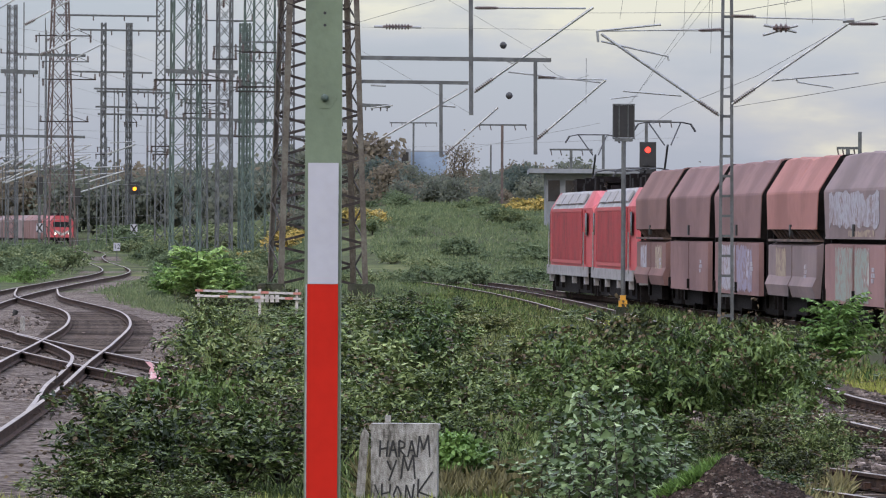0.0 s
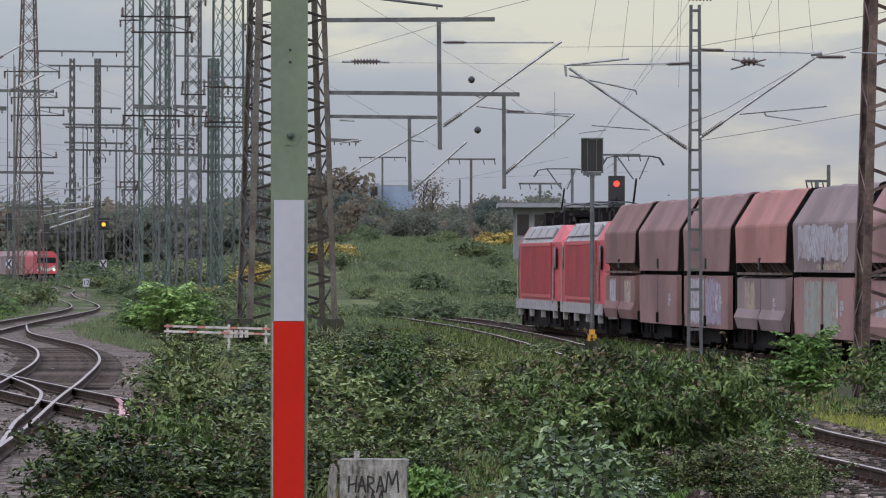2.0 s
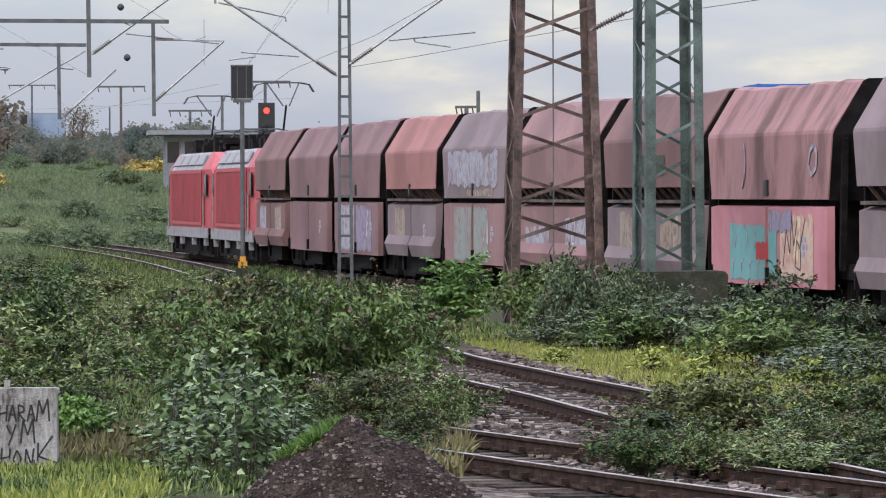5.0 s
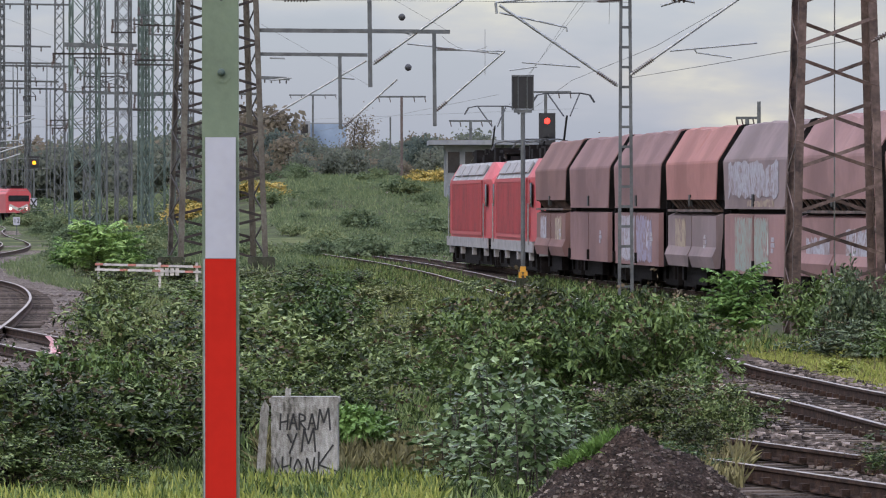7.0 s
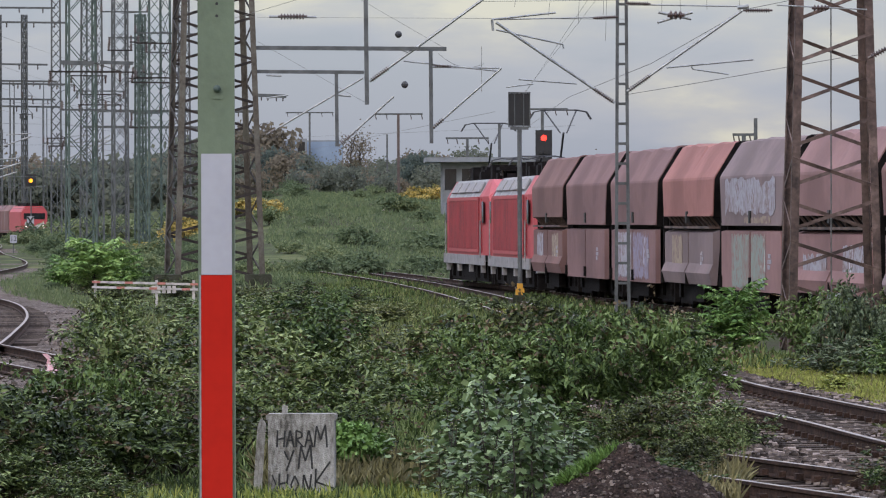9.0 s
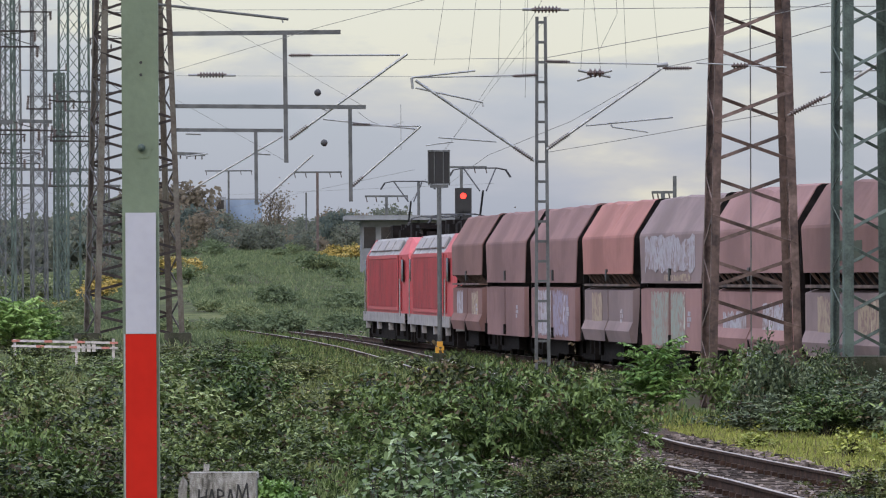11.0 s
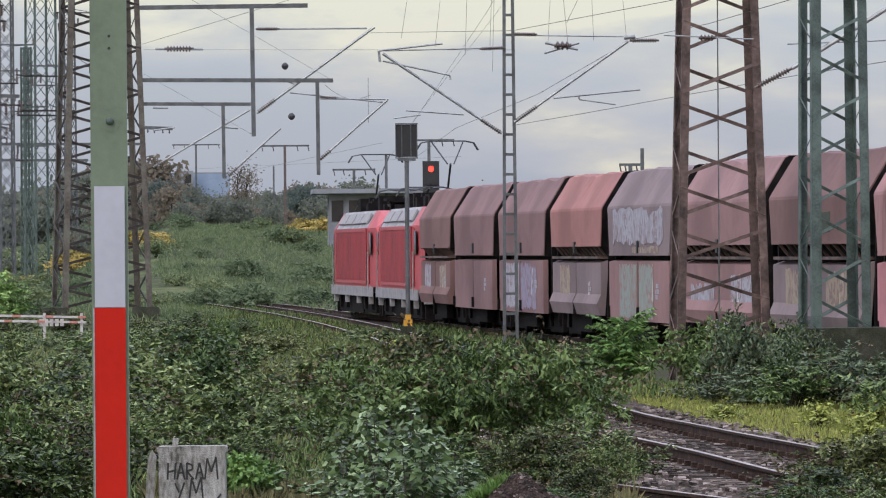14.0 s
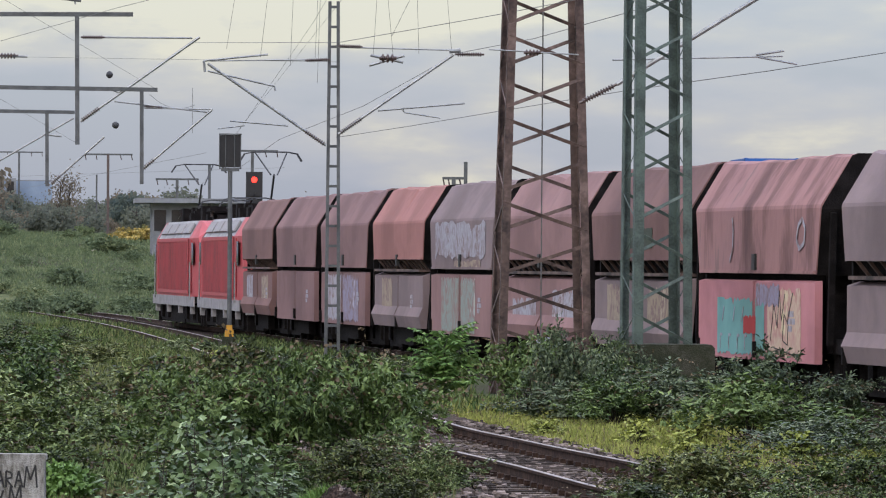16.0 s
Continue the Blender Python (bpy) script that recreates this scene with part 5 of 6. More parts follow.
flat_building("signal_cabin", 966, 1150, 296, 420, 420, WALL_PALE, WALL_PALE, "pale flat-roofed signal cabin behind the locomotives", 6, 8, 1.1)
flat_building("factory_building", 650, 790, 265, 330, 1500, WALL_BLUE, WALL_PALE, "blue clad factory building above the trees", 0, 20, 0)
flat_building("factory_building", 708, 726, 262, 330, 1490, WALL_PALE, WALL_PALE, "pale stair tower of the factory", 1, 8, 0)
p_ = P(2018, 216, 290)
for z_ in (0.0, 2.65):
    t_ = thing("shipping_container", pose(p_.x, 290, p_.z - 5.3 + z_), "blue steel shipping container stacked in the yard behind", "container", "containers")
    w_ = 96 * 290 / 11500
    part("container_body", Shape().box(0, w_, 0, 6.06, 0.05, 2.6), BLUE_BOX, t_)
    for x_ in (0.0, w_ - 0.12):
        part("corner_post", Shape().box(x_, x_ + 0.12, -0.03, 0.1, 0, 2.62), BLUE_BOX, t_)
t_ = thing("container_platform", pose(p_.x, 290, 0), "concrete platform under the containers", "platform")
part("slab", Shape().box(-1, w_ + 1, -1, 8, -0.2, p_.z - 5.3), CONCRETE, t_)

# striped barrier and small litter
a_ = P(346, 515, 175)
t_ = thing("barrier", pose(a_.x, a_.y, 0), "low barrier board with faded red and white stripes", "barrier")
for k in range(13):
    x_ = k * 0.22
    for dz_ in (0.0, -0.14):
        part("stripe_board", Shape().box(x_, x_ + 0.215, 0, 0.04, a_.z - 0.02 + dz_ - 0.006 * k, a_.z + 0.04 + dz_ - 0.006 * k), BARRIER if (k + (dz_ < 0)) % 4 else FADED_RED, t_)
for x_ in (0.05, 1.7, 2.7):
    part("barrier_post", Shape().box(x_, x_ + 0.07, 0.05, 0.12, -0.1, a_.z + 0.05), BARRIER, t_)
for k in range(5):
    part("picket", Shape().box(1.6 + 0.14 * k, 1.7 + 0.14 * k, 0.02, 0.05, a_.z - 0.3, a_.z - 0.1), BARRIER, t_)
rz = random.Random(31)
for u_, v_, sz_, lab_ in ((205, 632, 0.07, "scrap of pale plastic between rails"), (866, 470, 0.35, "pale scrap in the meadow")):
    dd_ = 2.4 * 11500 / (v_ - 405)
    c_ = P(u_, v_, dd_)
    s_ = Shape()
    for k in range(14):
        q_ = [Vector((rz.gauss(0, 0.5), rz.gauss(0, 0.3), abs(rz.gauss(0.3, 0.5)))) * sz_ for _ in range(4)]
        s_.add(q_, [(0, 1, 2), (0, 2, 3), (0, 3, 1), (1, 3, 2)])
    ob_ = new("litter", s_.mesh("litter", LITTER))
    ob_.location = (c_.x, c_.y, ground_height(c_.x, c_.y))
    tagged(ob_, lab_, "litter", "litter")

p_ = P(25, 563, 172)
t_ = thing("point_lever", pose(p_.x, p_.y, 0), "black leaning point lever beside the rails", "point lever")
part("lever_box", Shape().box(-0.13, 0.10, -0.1, 0.1, -0.05, 0.06), BLACK, t_)
part("lever_arm", Shape().beam((-0.06, 0, 0.04), (0.04, 0, 0.22), 0.06), BLACK, t_)
part("lever_weight", Shape().tube([(0.02, 0, 0.16), (0.07, 0, 0.27)], 0.075, 10), BLACK, t_)
p_ = P(41, 581, 156)
ob_ = new("marker_stub", Shape().tube([(0, 0, -0.05), (0, 0, 0.28), (0, 0, 0.33)], [0.06, 0.06, 0.03], 10).mesh("marker_stub", CONCRETE))
ob_.location = (p_.x, p_.y, 0)
tagged(ob_, "short pale concrete marker stub between the tracks", "marker stub")
p_ = P(371, 611, 131)
t_ = thing("ground_lamp", pose(p_.x, p_.y, 0), "dark round ground signal lamp in the weeds", "signal lamp")
part("lamp_case", Shape().tube([(0, -0.12, 0.2), (0, 0.12, 0.2)], 0.2, 14), BLACK, t_)
part("lamp_foot", Shape().box(-0.1, 0.1, -0.1, 0.1, -0.1, 0.1), DARK, t_)

# a torn strip of barrier tape caught on the rail end, standing up in folds
PINK_TAPE = mat("pink_tape", [(0.3, (0.62, 0.30, 0.34)), (0.5, (0.70, 0.42, 0.45)), (0.6, (0.72, 0.62, 0.62))], 9.0, 0.5, bump=0.1, bump_scale=30)
p_ = P(275, 684, 101)
rnd_ = random.Random(31)
s_ = Shape()
for k_ in range(3):
    w_ = 0.05 + 0.02 * k_
    y_ = 0.03 * k_
    line_ = [(rnd_.uniform(-0.03, 0.03) - (0.12 if i_ == 5 and k_ == 0 else 0), y_ + rnd_.uniform(-0.02, 0.02), 0.085 * i_ * (1 - 0.2 * k_)) for i_ in range(6)]
    for a_, c_ in zip(line_, line_[1:]):
        q_ = [(a_[0] - w_, a_[1], a_[2]), (a_[0] + w_, a_[1] + 0.02, a_[2]), (c_[0] + w_ * 0.8, c_[1] + 0.02, c_[2]), (c_[0] - w_ * 0.8, c_[1], c_[2])]
        s_.add(q_ + [(x_, yy_ + 0.006, z_) for x_, yy_, z_ in q_], [(0, 1, 2, 3), (7, 6, 5, 4), (0, 4, 5, 1), (1, 5, 6, 2), (2, 6, 7, 3), (3, 7, 4, 0)])
ob_ = new("plastic_tape", s_.mesh("plastic_tape", PINK_TAPE))
ob_.location = (p_.x, p_.y, ground_height(p_.x, p_.y))
tagged(ob_, "torn pink and white plastic tape caught beside the rail", "plastic tape")

# ---------------------------------------------------------------- plants


def leaves_mesh(name, pos, way, length, width, material, rng, face=None, broad=0.45):
    """Folded leaves (two triangles each) at pos, pointing along way; numpy arrays."""
    n = len(pos)
    way = way / np.linalg.norm(way, axis=1, keepdims=True)
    side = np.cross(way, rng.normal(size=(n, 3)) if face is None else face + rng.normal(size=(n, 3)) * 0.45)
    side /= np.linalg.norm(side, axis=1, keepdims=True) + 1e-9
    nor = np.cross(side, way)
    L = (length * rng.uniform(0.6, 1.25, (n, 1)))
    W = (width * rng.uniform(0.7, 1.2, (n, 1)))
    droop = np.array([0, 0, -1.0]) * L * rng.uniform(0.0, 0.35, (n, 1))
    v = np.stack([pos, pos + way * L * broad + side * W / 2 + nor * W * 0.12, pos + way * L + droop, pos + way * L * broad - side * W / 2 + nor * W * 0.12], 1).reshape(-1, 3)
    k = np.arange(n)[:, None] * 4
    f = np.concatenate([k + np.array([0, 1, 2]), k + np.array([0, 2, 3])], 1).reshape(-1, 3)
    me = bpy.data.meshes.new(name)
    me.vertices.add(len(v))
    me.vertices.foreach_set("co", v.ravel().astype(np.float32))
    me.loops.add(f.size)
    me.loops.foreach_set("vertex_index", f.ravel().astype(np.int32))
    me.polygons.add(len(f))
    me.polygons.foreach_set("loop_start", np.arange(0, f.size, 3, dtype=np.int32))
    me.polygons.foreach_set("loop_total", np.full(len(f), 3, dtype=np.int32))
    me.materials.append(material)
    me.update(calc_edges=True)
    me.validate()
    return me


def shrub_meshes(seed, w, h, count, length, width, material, spikes=0, arch=1.0, spray=22):
    """Arching stems from one root; along them sprays of leaves that radiate from the twig tips, and dry spikes."""
    rng = np.random.default_rng(seed)
    stems = 24
    pos, way = [], []
    tw = Shape()
    sp, sw = [], []
    per = max(3, count // (stems * spray))
    for i in range(stems):
        a = rng.uniform(0, math.tau)
        reach = w / 2 * rng.uniform(0.2, 1.0)
        top = h * rng.uniform(0.55, 1.08) * (1.1 - 0.5 * (reach / (w / 2)) ** 2)
        t = np.linspace(0, 1, 9)
        bend = rng.uniform(-0.4, 0.4)
        pts = np.stack([np.cos(a + bend * t) * reach * t ** (1.3 * arch), np.sin(a + bend * t) * reach * t ** (1.3 * arch), top * (1.55 * t - 0.55 * t ** 3)], 1)
        tw.tube([tuple(p) for p in pts[::4]], [0.012, 0.008, 0.003], 3, False)
        for k in range(per):
            u = rng.uniform(0.25, 1.0) ** 0.7
            c = np.array([np.interp(u, t, pts[:, q]) for q in range(3)]) + rng.normal(size=3) * np.array([0.17, 0.17, 0.09]) * w / 2.2
            c[2] = abs(c[2])
            axis = np.array([np.cos(a), np.sin(a), rng.uniform(0.1, 0.9)]) + rng.normal(size=3) * 0.6
            axis /= np.linalg.norm(axis)
            m = max(4, int(spray * rng.uniform(0.5, 1.5)))
            along = rng.uniform(-0.6, 1.0, (m, 1))
            q = c + axis * along * length * 1.5 + rng.normal(size=(m, 3)) * length * 0.25
            pos.append(q)
            way.append(axis * 0.55 + rng.normal(size=(m, 3)) * 0.7 + np.array([0, 0, 0.12]))
        for _ in range(spikes):
            s0 = pts[-1] + rng.normal(size=3) * 0.1
            k = 9
            tt = np.linspace(0, 1, k)[:, None]
            dirn = np.array([np.cos(a), np.sin(a), 0.5]) + rng.normal(size=3) * 0.5
            ln = rng.uniform(0.16, 0.34)
            sp.append(s0 + dirn * tt * ln - np.array([0, 0, 1.0]) * tt ** 2 * ln * 0.8)
            sw.append(np.tile(dirn, (k, 1)) + rng.normal(size=(k, 3)) * 0.6)
    pos, way = np.concatenate(pos), np.concatenate(way)
    face = pos / np.array([w / 2, w / 2, 1e9]) * 0.8 + np.array([0, 0, 0.75])  # blades turn outwards and up
    leaf = leaves_mesh("foliage", pos, way, length, width, material, rng, face)
    stem = tw.mesh("branchwork", BARK)
    spike = leaves_mesh("dry_blossom", np.concatenate(sp), np.concatenate(sw), 0.05, 0.042, LEAF_BROWN, rng) if sp else None
    return leaf, stem, spike


def place_shrub(meshes, x, y, z, turn, size, label, name="bush", group="bushes", category="bush"):
    t = thing(name, Matrix.LocRotScale((x, y, z), Euler((0, 0, turn)), size), label, category, group)
    for nm, me in zip(("foliage", "branchwork", "dry_blossom"), meshes):
        if me:
            o = tagged(new(nm, me), kind="stuff")
            o.parent = t
    return t


NEAR_KINDS = [shrub_meshes(i, 1.7, 1.2, 5300, 0.09, 0.034, (LEAF, LEAF, LEAF_OLIVE, LEAF_FRESH, LEAF)[i % 5], spikes=2) for i in range(5)]
MID_KINDS = [shrub_meshes(20 + i, 1.9, 1.2, 2900, 0.125, 0.052, (LEAF, LEAF_OLIVE, LEAF_FRESH, LEAF)[i % 4], spikes=1, spray=16) for i in range(5)]
FAR_KINDS = [shrub_meshes(40 + i, 3.2, 1.6, 1500, 0.24, 0.13, (BANK_LEAF, MEADOW, MEADOW, BANK_LEAF)[i % 4], spray=12) for i in range(4)]
BRIGHT_FAR = shrub_meshes(46, 3.2, 1.6, 1500, 0.2, 0.1, LEAF_BRIGHT, spray=12)
LIGHT_KINDS = [shrub_meshes(30 + i, 1.8, 1.2, 3400, 0.125, 0.045, (LEAF_GREY, LEAF_GREY, LEAF_FRESH)[i], spikes=1, spray=16) for i in range(3)]
LIME_PLANT = shrub_meshes(64, 0.7, 0.7, 420, 0.11, 0.06, LEAF_LIME, spray=5)
BRIGHT_NEAR = shrub_meshes(61, 0.6, 0.5, 700, 0.07, 0.05, LEAF_BRIGHT)
YELLOW_KIND = shrub_meshes(62, 3.0, 1.5, 1300, 0.2, 0.12, LEAF_YELLOW)
rb = random.Random(77)


def bush_row(d, u0, u1, gap, height, kinds, label, jitter=0.5, wide=1.0):
    """Bushes side by side across the yard at one distance."""
    x = (u0 - 784) * d / 11500
    x1 = (u1 - 784) * d / 11500
    while x < x1:
        s = rb.uniform(0.7, 1.25)
        yy = d + rb.uniform(-jitter, jitter) * 2
        place_shrub(kinds[rb.randrange(len(kinds))], x, yy, ground_height(x, yy), rb.uniform(0, 6.28), (s * wide, s * wide, height / 1.2 * rb.uniform(0.62, 1.2)), label)
        x += gap * rb.uniform(0.75, 1.2)


GREYGREEN = "grey-green butterfly bush with drooping brown flower spikes"
WEEDS = "dense dark green shrub in the railway weeds"
# near bank, foot of the picture
bush_row(57, 225, 440, 0.95, 0.88, NEAR_KINDS, GREYGREEN, 0.8)
bush_row(63, 320, 560, 1.05, 0.92, NEAR_KINDS, GREYGREEN, 1.0)
bush_row(70, 440, 600, 1.2, 0.85, NEAR_KINDS, GREYGREEN, 1.0)
bush_row(66, 600, 830, 1.0, 0.75, NEAR_KINDS, GREYGREEN, 1.0)
bush_row(74, 560, 900, 1.2, 0.9, NEAR_KINDS, GREYGREEN, 1.0)
bush_row(54.5, 190, 420, 0.7, 0.55, NEAR_KINDS, GREYGREEN, 0.4, 0.8)
bush_row(59.5, 380, 470, 0.8, 0.85, NEAR_KINDS, GREYGREEN, 0.5)
# big bush by the curve
bush_row(72, 1060, 1400, 0.9, 1.15, NEAR_KINDS, GREYGREEN, 1.2)
bush_row(79, 1010, 1390, 1.0, 1.28, NEAR_KINDS, GREYGREEN, 1.2)
bush_row(64, 1150, 1330, 0.8, 0.8, NEAR_KINDS, GREYGREEN, 0.6)


def shoot_meshes(seed, h, n):
    """One upright young poplar: a straight stem with broad pale leaves on short stalks."""
    rng = np.random.default_rng(seed)
    tw = Shape().tube([(0, 0, 0), (0.02, 0.01, h * 0.5), (0.0, 0.03, h)], [0.009, 0.007, 0.003], 5)
    u = rng.uniform(0.12, 1.02, n) ** 0.85
    a = np.arange(n) * 2.4 + rng.normal(size=n) * 0.4
    out = np.column_stack([np.cos(a), np.sin(a), np.full(n, 0.25)])
    reach = (0.05 + 0.13 * rng.random(n) * (1.15 - u))[:, None]
    root = np.column_stack([0.02 * np.sin(u * 3), 0.02 * u, u * h])
    pos = root + out * reach
    for p, q in zip(root[::2], pos[::2]):
        tw.beam(tuple(p), tuple(q), 0.004)
    way = out + np.column_stack([rng.normal(size=n) * 0.4, rng.normal(size=n) * 0.4, rng.normal(size=n) * 0.35 - 0.35])
    face = out * np.array([0.75, 0.75, 0]) + np.array([0, 0, 0.8])
    return leaves_mesh("foliage", pos, way, 0.09, 0.082, LEAF_PALE, rng, face, 0.28), tw.mesh("stem", BARK)


SHOOTS = [shoot_meshes(200 + i, 1.0, 62) for i in range(5)]
for k in range(62):
    u_, d_ = rb.gauss(1055, 82), rb.uniform(55, 61.5)
    if k > 44:
        u_ = rb.uniform(1120, 1320)
    p_ = spot(u_ - 784, d_)
    tall_ = (1.12 - 0.0034 * abs(u_ - 1070)) * rb.uniform(0.6, 1.12)
    t_ = thing("poplar_shoot", Matrix.LocRotScale((p_.x, p_.y, -0.1), Euler((rb.uniform(-0.12, 0.12), rb.uniform(-0.12, 0.12), rb.uniform(0, 6))), (1, 1, max(0.35, tall_))), "young pale-leaved poplar shoot among the weeds", "shoot", "pale shoots")
    for nm_, me_ in zip(("foliage", "stem"), SHOOTS[rb.randrange(5)]):
        o_ = tagged(new(nm_, me_), kind="stuff" if nm_ == "foliage" else "")
        o_.parent = t_
bush_row(59, 1340, 1500, 0.5, 0.42, NEAR_KINDS, GREYGREEN, 0.6, 0.6)
bush_row(63, 1360, 1470, 0.5, 0.5, NEAR_KINDS, GREYGREEN, 0.6, 0.6)
bush_row(67.5, 1330, 1430, 0.6, 0.6, NEAR_KINDS, GREYGREEN, 0.6, 0.7)
# middle field
for d_, u0_, u1_, h_ in ((84, 540, 1010, 0.85), (94, 400, 1060, 0.9), (105, 420, 960, 0.9), (117, 372, 920, 0.8), (105, 960, 1080, 0.5), (117, 930, 1040, 0.4), (131, 378, 900, 0.75), (147, 385, 880, 0.68), (165, 380, 850, 0.6), (178, 600, 860, 0.5), (186, 385, 790, 0.7)):
    bush_row(d_, u0_, u1_, 1.5 + d_ * 0.003, h_, MID_KINDS, WEEDS, 2.0)
bush_row(90, 1120, 1400, 1.2, 0.9, MID_KINDS, WEEDS, 1.0)
bush_row(103, 1120, 1330, 1.3, 0.75, MID_KINDS, WEEDS, 1.0)
bush_row(170, 1030, 1100, 1.4, 0.35, MID_KINDS, WEEDS, 1.0)
bush_row(140, 1180, 1420, 1.3, 0.45, MID_KINDS, WEEDS, 1.0)
# right of the curve
bush_row(104, 1640, 1800, 0.9, 1.25, LIGHT_KINDS, GREYGREEN, 1.0)
bush_row(107, 1770, 1900, 0.8, 1.0, MID_KINDS, GREYGREEN, 0.5, 0.8)
keep_ = rb.getstate()
bush_row(101.5, 1690, 1850, 0.65, 1.15, LIGHT_KINDS, GREYGREEN, 0.6)
bush_row(100, 1705, 1870, 0.6, 0.6, LIGHT_KINDS, GREYGREEN, 0.4)
rb.setstate(keep_)
bush_row(108.5, 1800, 1920, 0.8, 0.95, LIGHT_KINDS, GREYGREEN, 0.4)
bush_row(96, 1800, 2330, 1.1, 0.95, LIGHT_KINDS, GREYGREEN, 2.0)
bush_row(89, 2020, 2400, 1.1, 0.75, LIGHT_KINDS, GREYGREEN, 2.0)
bush_row(82, 2150, 2450, 1.1, 0.7, LIGHT_KINDS, GREYGREEN, 2.0)
bush_row(61, 1900, 2350, 0.6, 0.62, NEAR_KINDS, GREYGREEN, 0.5, 0.85)
bush_row(58, 1860, 2300, 0.55, 0.56, NEAR_KINDS, GREYGREEN, 0.5, 0.8)
bush_row(55, 1820, 2300, 0.5, 0.5, NEAR_KINDS, GREYGREEN, 0.3, 0.8)


def frond_bush(x, y, z, w, h, fronds, seed, label):
    """A young tree with long feathered leaves that arch outwards."""
    rng = np.random.default_rng(seed)
    t = thing("sapling", pose(x, y, z), label, "sapling", "saplings")
    pos, way = [], []
    tw = Shape()
    for i in range(fronds):
        a = rng.uniform(0, math.tau)
        z0 = h * rng.uniform(0.08, 0.68)
        L = w / 2 * rng.uniform(0.75, 1.1) * (1.15 - 0.55 * z0 / h)
        tt = np.linspace(0, 1, 8)
        rise = rng.uniform(0.35, 0.8) + 1.3 * (z0 / h) ** 2
        pts = np.stack([np.cos(a) * L * tt, np.sin(a) * L * tt, z0 + L * (rise * tt - rise * 0.5 * tt ** 2)], 1)
        tw.tube([tuple(p) for p in pts[::2]], 0.006, 3, False)
        for k in range(14):
            u = 0.2 + 0.8 * k / 14
            q = np.array([np.interp(u, tt, pts[:, c]) for c in range(3)])
            for sgn in (-1, 1):
                pos.append(q)
                way.append(np.array([np.cos(a) * 0.5 - sgn * np.sin(a), np.sin(a) * 0.5 + sgn * np.cos(a), -0.12]) + rng.normal(size=3) * 0.12)
    tw.tube([(0, 0, 0), (0.02, 0, h * 0.4), (0, 0.03, h * 0.75)], [0.03, 0.02, 0.01], 6)
    part("trunk", tw, BARK, t)
    o = new("foliage", leaves_mesh("foliage", np.array(pos), np.array(way), 0.125 * w / 1.3, 0.045 * w / 1.3, LEAF_FROND, rng))
    o.parent = t


p_ = spot(1483 - 784, 115)
frond_bush(p_.x, p_.y, -0.1, 1.42, 1.62, 95, 5, "bright green sapling with feathered leaves by the train")
for u_, d_, w_, h_ in ((350, 215, 2.3, 1.9), (310, 225, 1.8, 1.3), (395, 230, 1.8, 1.5)):
    p_ = spot(u_ - 784, d_)
    frond_bush(p_.x, p_.y, 0, w_, h_, 90, int(u_), "bright green feathery sapling among the shrubs")
for u_, d_ in ((800, 62), (820, 62.5), (770, 66), (1112, 122), (1085, 126)):
    p_ = spot(u_ - 784, d_)
    place_shrub(LIME_PLANT if d_ > 100 else BRIGHT_NEAR, p_.x, p_.y, 0, rb.uniform(0, 6), (1.0, 1.0, 0.9), "small bright yellow-green leafy plant", "plant", "bright plants", "plant")


for k in range(12):
    d_ = rb.uniform(78, 108)
    x_ = float(np.interp(d_, [73.3, 82.3, 94.3, 125], [5.95, 5.36, 4.8, 4.0])) + rb.uniform(2.0, 5.2)
    place_shrub(LIME_PLANT, x_, d_, -0.1, rb.uniform(0, 6), (0.8, 0.8, rb.uniform(0.3, 0.6)), "yellow-green leafy tuft in the grass verge", "plant", "bright plants", "plant")


def grass_patch(name, label, n, area, length, material, seed):
    """Grass blades standing on the ground inside area(rng) -> x, y."""
    rng = np.random.default_rng(seed)
    xy = np.array([area(rng) for _ in range(n)])
    z = np.array([ground_height(a, b) for a, b in xy])
    pos = np.column_stack([xy, z])
    way = rng.normal(size=(n, 3)) * 0.38 + np.array([0, 0, 1.0])
    me = leaves_mesh(name, pos, way, length, length * 0.12, material, rng)
    tagged(new(name, me), label, "grass", kind="stuff")


def band(u0, u1, d0, d1):
    def pick(rng):
        d = math.sqrt(rng.uniform(d0 * d0, d1 * d1))
        return (rng.uniform(u0, u1) - 784) * d / 11500, d
    return pick


def clumped(u0, u1, d0, d1, seed):
    base = band(u0, u1, d0, d1)

    def pick(rng):
        while True:
            x, y = base(rng)
            if abs(x - curve_x(y)) > 2.2 and noise.noise(Vector((x * 1.1, y * 0.3, seed))) + rng.uniform(-0.3, 0.5) > 0:
                return x, y
    return pick


def right_verge(rng):
    d = rng.uniform(66, 112)
    c = np.interp(d, [57, 65.4, 73.3, 82.3, 94.3, 125], [6.95, 6.35, 5.95, 5.36, 4.8, 4.0])
    return c + 2.0 + rng.uniform(0, 1) ** 1.3 * (4.5 if d > 80 else 5.5), d


